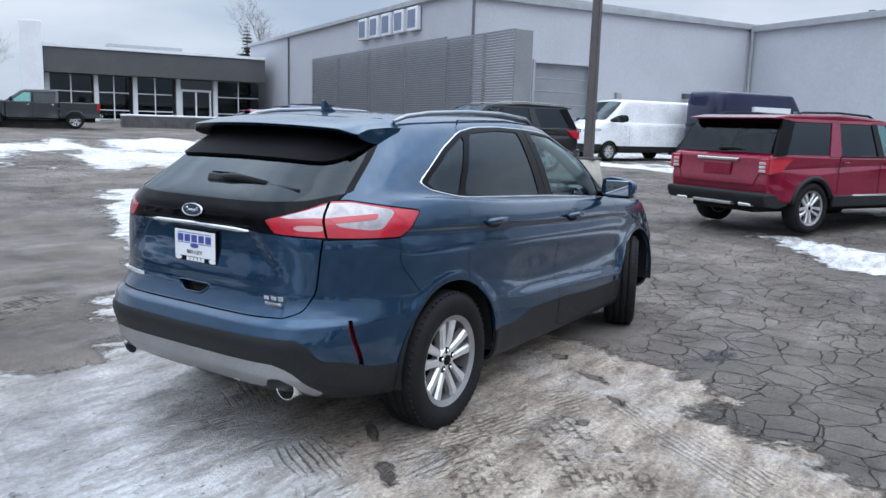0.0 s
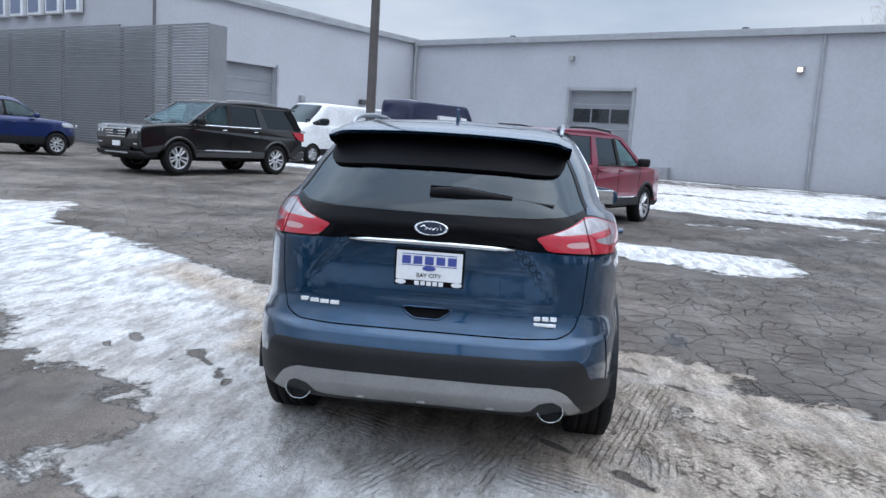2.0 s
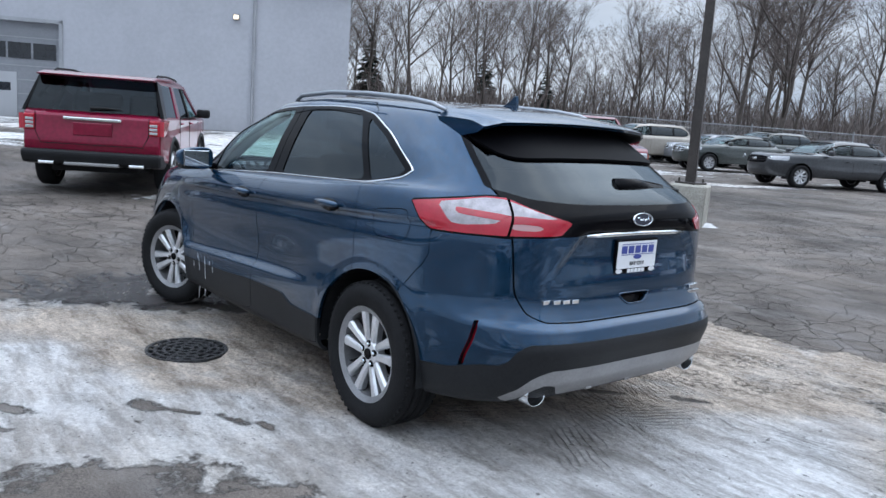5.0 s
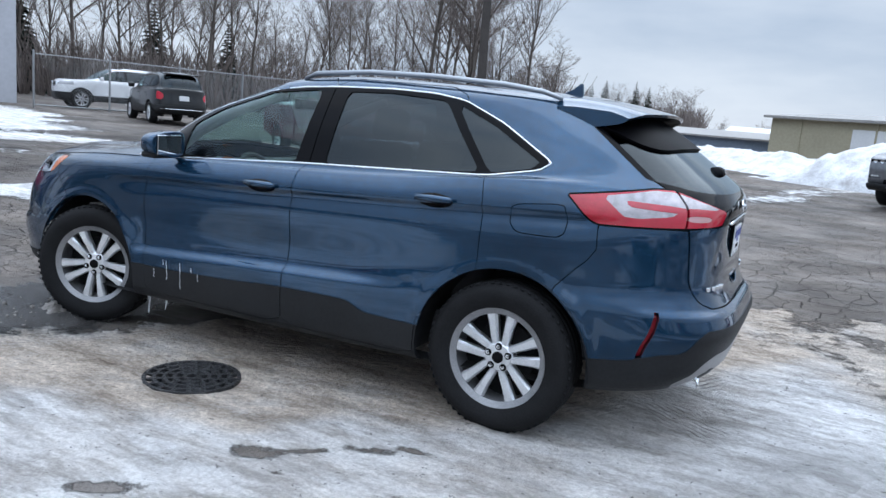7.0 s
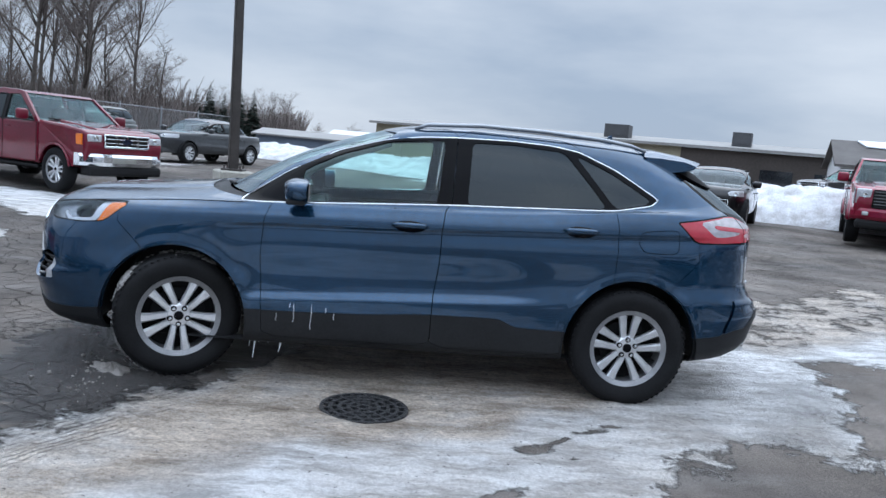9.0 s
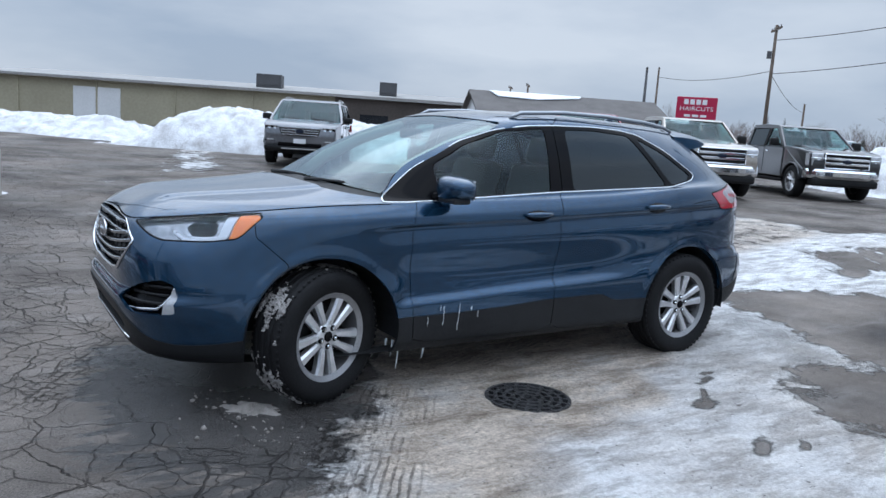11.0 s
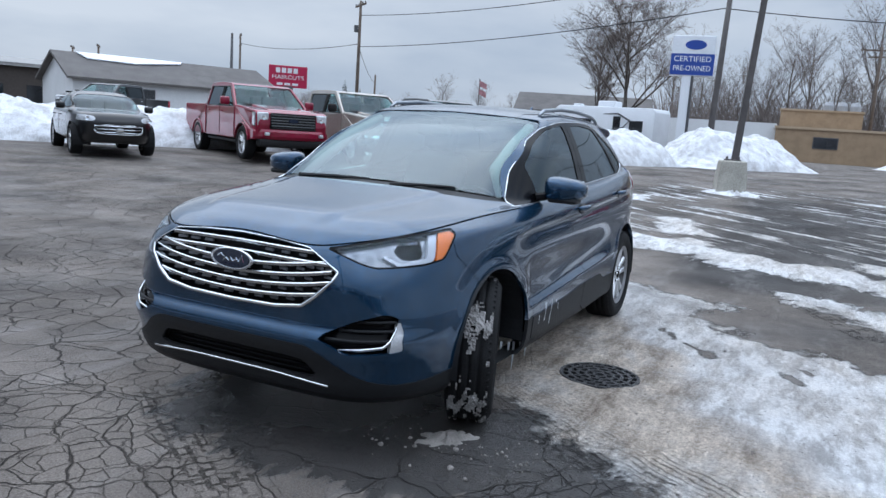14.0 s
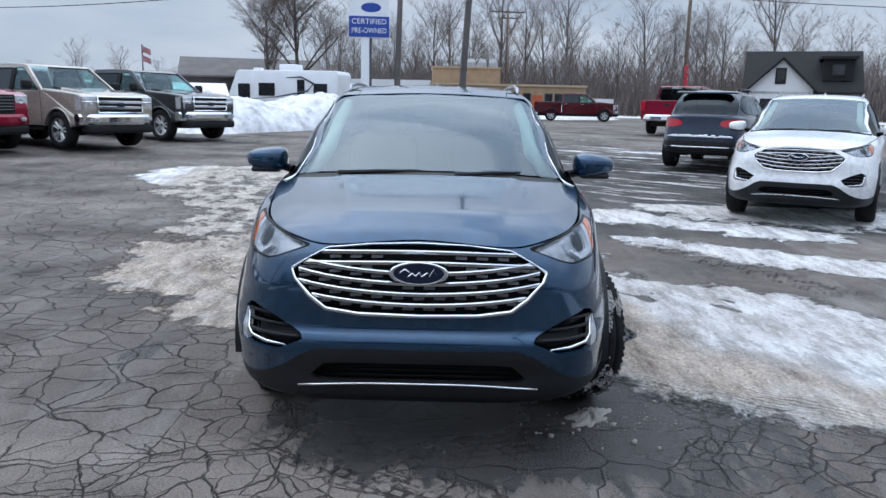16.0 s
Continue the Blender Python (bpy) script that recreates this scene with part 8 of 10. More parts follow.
        mirror = part("door_mirror", box((-0.06, -0.12, -0.075), (0.07, 0.12, 0.085), 0.04), TRUCK_TRIM, car, "", True)
        mirror.matrix_local = pose(0.96, sg * 1.10, 1.235)
        part("mirror_arm", tube([(0.98, sg * 0.95, 1.18), (0.97, sg * 1.04, 1.20)], 0.025, 6), TRUCK_TRIM, car)
        part("roof_rail", tube([(0.12, sg * 0.74, 1.725), (-0.05, sg * 0.745, 1.79), (-0.8, sg * 0.745, 1.815), (-1.6, sg * 0.74, 1.795), (-1.8, sg * 0.735, 1.73)], 0.018, 6), rail_mat or TRUCK_TRIM, car, "", True)
        # lamps
        tail_l = part("tail_lamp", lean([(-2.46, 1.11), (-2.02, 1.125), (-2.26, 0.93), (-2.47, 0.89)], sg, 0.08, 0.012), RED_LENS, car, "red tail lamp reaching round the flank")
        part("lamp_back", box((-2.495, sg * 0.86 - 0.075, 0.885), (-2.40, sg * 0.86 + 0.075, 1.115), 0.02), RED_LENS, tail_l)
        for zz in (0.93, 0.985, 1.04):
            part("clear_lens", box((-2.505, sg * 0.85 - 0.055, zz - 0.02), (-2.45, sg * 0.85 + 0.055, zz + 0.02), 0.008), WHITE_LENS, tail_l)
        lo, hi, ly = (0.80, 1.03, 0.50) if face == "chrome" else (0.905, 1.01, 0.56)
        a, b2 = sorted((sg * ly, sg * 0.885))
        lamp = part("headlamp", box((2.20, a, lo), (2.49, b2, hi), 0.03), WHITE_LENS if face == "chrome" else BLACK_GLOSS, car, "wide headlamp", True)
        for yy in (0.63, 0.77):
            part("projector", lathe([(0.001, 0), (0.042, 0), (0.038, 0.02), (0.001, 0.012)], 12, pose(2.49 if yy < 0.7 else 2.485, sg * yy, (lo + hi) / 2, 0, 90, 0)), CHROME, lamp)
        part("lamp_brow", box((2.22, a, hi - 0.012), (2.505, b2, hi + 0.006), 0.004), WHITE_LENS, lamp)
        pocket = part("corner_intake", box((2.36, sg * 0.73 - 0.15, 0.60), (2.492, sg * 0.73 + 0.13, 0.735), 0.02), BLACK_GLOSS, car, "black corner intake")
        part("fog_lamp", box((2.47, sg * 0.73 - 0.09, 0.635), (2.505, sg * 0.73 + 0.07, 0.67), 0.008), WHITE_LENS, pocket)
        part("exhaust_tip", box((-2.545, sg * 0.62 - 0.11, 0.405), (-2.40, sg * 0.62 + 0.11, 0.455), 0.015), CHROME, car)
    part("roof", side_prism([(0.42, 1.69), (0.2, 1.74), (-0.8, 1.785), (-2.0, 1.755), (-2.32, 1.705), (-2.28, 1.675)], 1.64, 0.03), skin, car)
    for name, pts, glass in (("windscreen", [(1.27, 0.90, 1.185), (1.27, -0.90, 1.185), (0.38, -0.78, 1.70), (0.38, 0.78, 1.70)], PALE_GLASS), ("rear_glass", [(-2.41, 0.90, 1.185), (-2.41, -0.90, 1.185), (-2.13, -0.80, 1.68), (-2.13, 0.80, 1.68)], GLASS_TINT)):
        bm = bmesh.new()
        bm.faces.new([bm.verts.new(p) for p in pts])
        bmesh.ops.solidify(bm, geom=bm.faces[:], thickness=0.008)
        part(name, bm, glass, car).visible_shadow = False
    part("dashboard", box((0.75, -0.85, 0.95), (1.2, 0.85, 1.16), 0.05), CABIN_CLOTH, car)
    for sx, sy in ((0.0, 0.42), (0.0, -0.42), (-0.9, 0.42), (-0.9, -0.42), (-1.65, 0.0)):
        part("seat", box((sx - 0.12, sy - 0.24, 0.9), (sx + 0.06, sy + 0.24, 1.48), 0.06), CABIN_CLOTH, car)
    for sy in (0.42, -0.42):
        part("wiper", tube([(1.27, sy + 0.3, 1.205), (1.21, sy, 1.24), (1.19, sy - 0.28, 1.25)], 0.011, 5), TRUCK_TRIM, car)
    part("underbody", box((-2.3, -0.62, 0.30), (2.3, 0.62, 0.60), 0.03), DARK, car)
    # tail
    part("tailgate_line", tube([(-2.462, 0.78, 1.15), (-2.475, 0.78, 0.88), (-2.50, 0.70, 0.71), (-2.50, -0.70, 0.71), (-2.475, -0.78, 0.88), (-2.462, -0.78, 1.15)], 0.006, 4), DARK, car)
    part("chrome_bar", box((-2.505, -0.40, 1.055), (-2.44, 0.40, 1.105), 0.015), CHROME, car, "chrome bar on the tailgate")
    part("plate_recess", box((-2.492, -0.27, 0.84), (-2.40, 0.27, 1.03), 0.012), skin, car)
    part("rear_wiper", tube([(-2.40, 0.05, 1.24), (-2.395, -0.18, 1.25), (-2.385, -0.40, 1.235)], [0.03, 0.022, 0.01], 6), TRUCK_TRIM, car)
    part("rear_bumper", side_prism([(-2.54, 0.62), (-2.56, 0.56), (-2.50, 0.42), (-2.2, 0.38), (-2.0, 0.42), (-2.05, 0.62)], 1.93, 0.04), CLADDING if face != "chrome" else skin, car, "black lower bumper")
    part("skid_plate", box((-2.555, -0.38, 0.40), (-2.42, 0.38, 0.45), 0.015), SATIN, car)
    # face
    bright = CHROME if face == "chrome" else BAR_METAL
    gy = 0.46 if face == "chrome" else 0.53
    gr = part("grille", prism([(-gy, 0.99), (gy, 0.99), (gy - 0.06, 0.80), (0.3, 0.765), (-0.3, 0.765), (-gy + 0.06, 0.80)], 0.09, pose(2.445, 0, 0, 90, 0, 90), 0.01), DARK, car, "dark grille with bright bars")
    for zz in (0.80, 0.86, 0.92, 0.975):
        w = gy - 0.02 - 0.06 * (0.99 - zz) / 0.19
        part("grille_bar", box((2.52, -w, zz - (0.02 if face == "chrome" else 0.013)), (2.552, w, zz + 0.013), 0.005), bright, gr)
    part("emblem", lathe([(0.001, 0), (1, 0), (0.9, 0.8), (0.001, 1)], 20, pose(2.55, 0, 0.89, 90, 0, 90) @ Matrix.Diagonal((0.12, 0.05, 0.015, 1))), material("emblem_blue", (0, 0, 0)), gr)
    part("lower_intake", box((2.40, -0.55, 0.50), (2.512, 0.55, 0.60), 0.02), BLACK_GLOSS, car)
    part("front_valance", side_prism([(2.53, 0.50), (2.50, 0.40), (2.36, 0.34), (2.0, 0.38), (2.05, 0.48)], 1.80, 0.035), CLADDING, car)
    part("front_skid", box((2.42, -0.46, 0.425), (2.545, 0.46, 0.46), 0.012), SATIN, car)
    if plate:
        part("number_plate", box((2.515, -0.155, 0.585), (2.54, 0.155, 0.70), 0.004), PLASTIC_WHITE, car, "plain white plate")
    return car


RED_PAINT = paint("rapid_red_paint", (0.23, 0.004, 0.034), 0.35)
RED_OLD = paint("faded_red_paint", (0.14, 0.004, 0.018), 0.1, 0.4)
RED_BRIGHT = paint("race_red_paint", (0.22, 0.003, 0.026), 0.1)
MAROON = paint("maroon_paint", (0.07, 0.004, 0.009), 0.3)
WHITE_CAR = paint("white_paint", (0.74, 0.75, 0.77), 0.0, 0.4)
BLACK_CAR = paint("black_paint", (0.005, 0.005, 0.006), 0.1)
GREY_CAR = paint("dark_grey_paint", (0.05, 0.053, 0.058), 0.5)
SILVER_CAR = paint("silver_paint", (0.33, 0.35, 0.38), 0.6)
TAN_CAR = paint("pale_gold_paint", (0.40, 0.365, 0.32), 0.4)
GREEN_GREY = paint("grey_green_paint", (0.075, 0.085, 0.082), 0.5)
NAVY_CAR = paint("navy_paint", (0.012, 0.016, 0.05), 0.2)
OLD_BLUE = paint("bright_navy_paint", (0.012, 0.024, 0.10), 0.3)

suv("deep red three-row suv with black lower cladding and chrome tailgate bar", RED_PAINT, 9.62, -1.26, -29, plate=False)
pickup("old red extended-cab pickup with chrome bumper and amber signals", RED_OLD, 6.85, -9.85, 147, "old", (0.87, 0.88, 0.90), True)
white_edge = edge_car("white crossover with dark lower cladding and chrome grille, snow dusted", WHITE_CAR, False, pose(-6.4, 5.71, gz(-5.8, 5.0), 0, 0, -29))
white_edge["group"] = "parked vehicles"
vehicle("small_suv", "dark blue compact suv seen from behind with red lamps", paint("dark_blue_paint", (0.02, 0.03, 0.055), 0.4), -12.35, 6.36, 150, clad=CLADDING, tail="side", rails=BLACK_GLOSS, plate=False, snow=True)
pickup("bright red pickup truck parked tail outwards", RED_BRIGHT, -26.9, 9.9, 150, "chrome")
pickup("red crew-cab pickup with dark grille, snow bank behind", RED_BRIGHT, -11.7, -11.7, 60, "dark")
pickup("pale gold crew-cab pickup with chrome grille and bumper", TAN_CAR, -13.7, -9.8, 60, "chrome")
pickup("dark grey crew-cab pickup with chrome grille", GREY_CAR, -17.35, -8.85, 60, "chrome")
vehicle("sedan", "black compact sedan with chrome nose before the snow bank", BLACK_CAR, -8.2, -13.5, 60, face="low", over=dict(f=2.25, r=2.3, w=0.90, wb=1.35))
suv("silver three-row suv with white front plate before the snow bank", paint("dark_silver_paint", (0.19, 0.2, 0.22), 0.6), -5.5, -16.2, 61, rail_mat=SATIN)
vehicle("sedan", "dark grey sedan with dark alloy wheels by the snow bank", GREY_CAR, 6.6, -21.2, 62, face="dark", over=dict(f=2.5, r=2.5, w=0.95, wb=1.52, h=1.48))
vehicle("sedan", "grey-green sedan with chrome nose beside the fence", GREEN_GREY, 11.9, -24.6, 62)
vehicle("suv", "grey-green suv with chrome grille beyond the lamp post", GREEN_GREY, 13.6, -30.0, 75, clad=CLADDING)
vehicle("small_suv", "black compact suv parked tail outwards beside the workshop", BLACK_CAR, 17.8, -15.4, -29, clad=CLADDING, tail="block")
vehicle("suv", "white suv with black wheels behind the wire fence", WHITE_CAR, *lot(-4.2, 30.2), 62, clad=CLADDING, privacy=True)
suv("black full-size suv with chrome grille and silver roof rails", BLACK_CAR, 14.75, 8.35, 151, "chrome", (1.07, 1.02, 1.09), SATIN)
vehicle("van", "white delivery van with upright red lamps", WHITE_CAR, 25.0, 7.65, 151, "van", tail="upright", clad=CLADDING, over=dict(h=2.34))
navy = vehicle("van", "navy delivery van with white markings on its side", NAVY_CAR, 27.8, 3.6, -29, "van", tail="upright", over=dict(h=2.72), clad=CLADDING)
vehicle("sedan", "dark grey sedan parked nose to the workshop wall", GREY_CAR, 26.6, 0.9, -29)
vehicle("small_suv", "older dark blue compact suv with grey roof rails", OLD_BLUE, 16.0, 15.4, -29, rails=CLADDING, tail="upright", clad=CLADDING, over=dict(h=1.72))
vehicle("sedan", "red sedan parked by the showroom", RED_PAINT, 20.6, 23.2, -29)
pickup("dark grey pickup before the showroom", GREY_CAR, 17.2, 36.6, 150, "chrome")
pickup("maroon crew-cab pickup on the road", MAROON, -50, 9.2, 82, "chrome")
vehicle("suv", "pale gold suv behind the wire fence", TAN_CAR, 17.6, -26.2, 62)
vehicle("sedan", "white sedan behind the wire fence", WHITE_CAR, 20.6, -28.5, 62)
vehicle("sedan", "silver sedan behind the wire fence", SILVER_CAR, 15.4, -28.6, 62)
vehicle("suv", "white suv beyond the pickups", WHITE_CAR, -27, -13.5, 60, clad=CLADDING)
pickup("dark pickup behind the snow bank", GREY_CAR, -21.5, -28.5, 10, "chrome")
# white markings on the navy van: plain bars
for zz, x0, x1, hh in ((2.05, 1.3, -0.7, 0.2), (1.78, 0.4, -0.7, 0.07), (1.35, 1.6, 0.4, 0.07), (1.22, 1.3, 0.4, 0.07)):
    slab("marking_bar", (-x0, -1.055, zz - hh / 2), (-x1, -0.93, zz + hh / 2), PLASTIC_WHITE, navy)
part("marking_oval", lathe([(0.001, 0), (1, 0), (0.95, 1), (0.001, 1)], 24, pose(0.55, -0.965, 1.35, 90, 0, 0) @ Matrix.Diagonal((0.62, 0.26, 0.075, 1))), material("sign_blue", (0.02, 0.06, 0.3), 0.4, 0, 0, 0.1, 3), navy)
part("marking_ring", loop_tube([(0.55 + 0.6 * math.cos(a), -1.045, 1.35 + 0.25 * math.sin(a)) for a in np.linspace(0, 2 * math.pi, 24)[:-1]], 0.018, 5), PLASTIC_WHITE, navy)

# ---------------------------------------------------------------- snow banks
def snow_bank(label, path, width, height, seed, n_along=240, n_across=60):
    """A ploughed ridge along a path: lumpy, steep, uneven."""
    pts = np.array(path, float)
    d = np.r_[0, np.cumsum(np.hypot(*np.diff(pts, axis=0).T))]
    s = np.linspace(0, d[-1], n_along)
    cx, cy = np.interp(s, d, pts[:, 0]), np.interp(s, d, pts[:, 1])
    tx, ty = np.gradient(cx), np.gradient(cy)
    ln = np.hypot(tx, ty)
    nx, ny = -ty / ln, tx / ln
    q = np.linspace(-1, 1, n_across)
    x = cx[:, None] + nx[:, None] * q[None] * width / 2
    y = cy[:, None] + ny[:, None] * q[None] * width / 2
    big = wave_noise(x, y, 0.55, seed) * 0.22 + wave_noise(x, y, 1.5, seed + 1) * 0.13
    ends = smooth01(s / (width * 0.5)) * smooth01((d[-1] - s) / (width * 0.5))
    prof = np.clip(1 - np.abs(q) ** 2.2, 0, 1) ** 0.8
    z = height * prof[None] * ends[:, None] * (1 + big) + (wave_noise(x, y, 3.0, seed + 2) * 0.11 + wave_noise(x, y, 7.5, seed + 3) * 0.06) * prof[None] ** 0.5
    x = x + wave_noise(x, y, 2.2, seed + 4) * 0.12
    y = y + wave_noise(x, y, 2.2, seed + 5) * 0.12
    z = ground_z(x, y) + z - 0.06
    idx = np.arange(x.size).reshape(x.shape)
    faces = np.stack([idx[:-1, :-1], idx[1:, :-1], idx[1:, 1:], idx[:-1, 1:]], -1).reshape(-1, 4)
    me = bpy.data.meshes.new("snow_bank")
    me.from_pydata(np.stack([x, y, z], -1).reshape(-1, 3).tolist(), [], faces.tolist())
    me.shade_smooth()
    me.materials.append(BANK)
    return tagged(new("snow_bank", me), label, "snow bank", "ploughed snow banks", "stuff")


BANK = material("ploughed_snow", (0.64, 0.655, 0.68), 0.85, 0, 0, 0.42, 2.6, 1.6, 5, tint=(0.40, 0.385, 0.385))
snow_bank("long ploughed bank of dirty snow behind the parked row", [lot(-21.5, 10.5), lot(-21.3, 4), lot(-20.8, -2), lot(-20.5, -7), lot(-21, -11)], 5.4, 1.22, 31, 420)
snow_bank("ploughed snow heap beside the lane", [lot(-18.0, -12.5), lot(-18.3, -16), lot(-18.2, -20), lot(-18.0, -23.5)], 4.2, 1.25, 41)
snow_bank("ploughed snow heap under the dealer sign", [lot(-17.6, -23.0), lot(-17.2, -27.0), lot(-16.8, -31.0)], 4.6, 1.5, 51, 200)
snow_bank("low ploughed snow heap by the road", [lot(-22, -51), lot(-20.5, -55), lot(-19.5, -60)], 5.0, 1.0, 61, 120)
snow_bank("ploughed snow heap behind the sedans", [lot(-24, 27), lot(-25, 20), lot(-24, 13), lot(-22.5, 9)], 5.0, 0.72, 71, 200)

# ---------------------------------------------------------------- far buildings
TAN_WALL = material("tan_metal_siding", (0.38, 0.345, 0.25), 0.75, 0, 0, 0.12, 0.4)
BROWN_WALL = material("dark_brown_siding", (0.075, 0.062, 0.055), 0.8, 0, 0, 0.2, 0.5)
ROOF_GREY = material("grey_roof_sheet", (0.32, 0.31, 0.3), 0.7, 0.1, 0, 0.15, 0.4)
SHINGLE = material("weathered_shingle", (0.13, 0.12, 0.115), 0.9, 0, 0, 0.25, 1.2, 0.3, 8)
BRICK_TAN = material("tan_brick", (0.33, 0.235, 0.15), 0.85, 0, 0, 0.2, 1.5, 0.2, 12)
WHITE_WALL = material("white_siding", (0.7, 0.71, 0.72), 0.7, 0, 0, 0.08, 0.7)
BLACK_ROOF = material("black_roof_metal", (0.01, 0.01, 0.011), 0.8, 0, 0, 0.2, 1)

ware = thing("warehouse", "long low tan and brown metal warehouse with a shallow grey roof", "building", lot_pose(-52.0, 0.4, 0.5, 2) @ Matrix.Diagonal((1.0, 1.09, 0.96, 1)))
slab("wall", (-9, -28.2, 0), (0, -5.5, 3.2), TAN_WALL, ware)
slab("wall", (-9, -5.5, 0), (0.15, 6.5, 3.1), BROWN_WALL, ware)
bm = bmesh.new()
for y0, y1 in ((-28.6, 6.8),):
    a = [bm.verts.new(p) for p in ((0.5, y0, 3.1), (-9.5, y0, 3.9), (-9.5, y1, 3.9), (0.5, y1, 3.1), (0.5, y0, 3.3), (-9.5, y0, 4.1), (-9.5, y1, 4.1), (0.5, y1, 3.3))]
    for q in ((0, 1, 2, 3), (7, 6, 5, 4), (0, 4, 5, 1), (1, 5, 6, 2), (2, 6, 7, 3), (3, 7, 4, 0)):
        bm.faces.new([a[i] for i in q])
part("roof", bm, ROOF_GREY, ware)
for y in (-26, -21, -16, -11):
    slab("downpipe", (0.0, y - 0.06, 0), (0.12, y + 0.06, 3.1), TAN_WALL, ware)
slab("overhead_door", (0.0, -22.5, 0), (0.08, -19.5, 2.6), WHITE_WALL, ware)
for y in (-3.8, -0.6, 2.5):
    slab("shop_window", (0.14, y, 0.7), (0.2, y + 1.9, 1.9), WINDOW_DARK, ware)
for y, s in ((-10.2, 0.85), (-2.0, 0.6)):
    u1 = slab("roof_unit", (-3.4, y - s, 3.5), (-1.9, y + s, 4.55), FASCIA, ware, "dark rooftop air unit", 0.03)
    slab("unit_grille", (-1.9, y - s * 0.8, 3.7), (-1.86, y + s * 0.8, 4.4), FASCIA, u1)


def gable_house(name, label, m, length, depth, eave, ridge, wall, roof, windows):
    hs = thing(name, label, "house", m)
    bm = bmesh.new()
    hl, hd = length / 2, depth / 2
    pts = [(-hd, -hl), (hd, -hl), (hd, hl), (-hd, hl)]
    lo = [bm.verts.new((x, y, -0.3)) for x, y in pts]
    hi = [bm.verts.new((x, y, eave)) for x, y in pts]
    ra, rb = bm.verts.new((0, -hl, ridge)), bm.verts.new((0, hl, ridge))
    for i in (1, 3):
        j = (i + 1) % 4
        bm.faces.new((lo[i], lo[j], hi[j], hi[i]))
    bm.faces.new((lo[0], lo[1], hi[1], ra, hi[0]))
    bm.faces.new((lo[2], lo[3], hi[3], rb, hi[2]))
    part("wall", bm, wall, hs)
    for sgn in (1, -1):
        bm = bmesh.new()
        o = 0.35
        k = (ridge - eave) / hd
        a = [bm.verts.new(p) for p in ((0, -hl - o, ridge + 0.12), (0, hl + o, ridge + 0.12), (sgn * (hd + o), hl + o, eave - k * o + 0.12), (sgn * (hd + o), -hl - o, eave - k * o + 0.12))]
        b2 = [bm.verts.new(v.co - Vector((0, 0, 0.14))) for v in a]
        bm.faces.new(a)
        bm.faces.new(b2[::-1])
        for i in range(4):
            bm.faces.new((a[i], b2[i], b2[(i + 1) % 4], a[(i + 1) % 4]))
        bmesh.ops.recalc_face_normals(bm, faces=bm.faces)
        part("roof", bm, roof, hs)
    for lo_, hi_ in windows:
        wd = slab("window", lo_, hi_, FASCIA, hs)
        slab("pane", [a + (0.06 if i != 0 else -0.01) for i, a in enumerate(lo_)], [a - (0.06 if i != 0 else -0.03) for i, a in enumerate(hi_)], WINDOW_DARK, wd)
    return hs


h1 = gable_house("shop_house", "low gabled building with grey shingle roof patched with snow", lot_pose(-46.5, -9.3, 0.55, 4), 12.0, 8.0, 2.3, 3.7, WHITE_WALL, SHINGLE, [((3.96, -3.0, 0.9), (4.02, -1.6, 1.9))])
part("roof_snow", prism([(0.0, -5.0), (1.1, -4.6), (1.3, -2.0), (0.4, 1.0), (0.0, 1.2)], 0.06, pose(0.25, 0, 3.78, 0, 19, 0)), SNOW, h1)

# white house with a front gable and a dormer; local x looks towards the lot
h2 = thing("timber_house", "white gabled house with black roof and black window frames", "house", pose(-51.9, 25.8, 0.5, 0, 0, -21) @ Matrix.Diagonal((0.82, 0.82, 0.96, 1)))


def roof_pair(parent, ridge_a, ridge_b, drop, run, mat, along_x):
    """Two sloping roof slabs on a ridge."""
    for sg in (1, -1):
        bm = bmesh.new()
        a, b2 = Vector(ridge_a), Vector(ridge_b)
        off = Vector((0, sg * run, -drop)) if along_x else Vector((sg * run, 0, -drop))
        top = [bm.verts.new(p) for p in (a, b2, b2 + off, a + off)]
        low = [bm.verts.new(v.co - Vector((0, 0, 0.18))) for v in top]
        bm.faces.new(top)
        bm.faces.new(low[::-1])
        for i in range(4):
            bm.faces.new((top[i], low[i], low[(i + 1) % 4], top[(i + 1) % 4]))
        bmesh.ops.recalc_face_normals(bm, faces=bm.faces)
        part("roof", bm, mat, parent)


slab("wall", (-7, -4.6, -0.3), (0, 4.6, 2.9), WHITE_WALL, h2)
roof_pair(h2, (-3.5, -4.9, 5.75), (-3.5, 4.9, 5.75), 3.2, 4.0, BLACK_ROOF, False)
bm = bmesh.new()
g = [bm.verts.new(p) for p in ((0.5, -4.4, -0.3), (0.5, 0.9, -0.3), (0.5, 0.9, 2.7), (0.5, -1.75, 4.9), (0.5, -4.4, 2.7), (-3.5, -4.4, -0.3), (-3.5, 0.9, -0.3), (-3.5, 0.9, 2.7), (-3.5, -1.75, 4.9), (-3.5, -4.4, 2.7))]
for q in ((0, 1, 2, 3, 4), (9, 8, 7, 6, 5), (0, 5, 6, 1), (1, 6, 7, 2), (2, 7, 8, 3), (3, 8, 9, 4), (4, 9, 5, 0)):
    bm.faces.new([g[i] for i in q])
part("gable_wall", bm, WHITE_WALL, h2)
roof_pair(h2, (0.95, -1.75, 5.12), (-3.6, -1.75, 5.12), 2.6, 3.05, BLACK_ROOF, True)
slab("dormer", (-2.2, 1.6, 3.4), (-0.4, 4.0, 5.0), BLACK_ROOF, h2)
slab("dormer_roof", (-3.0, 1.3, 5.0), (-0.1, 4.3, 5.2), BLACK_ROOF, h2)
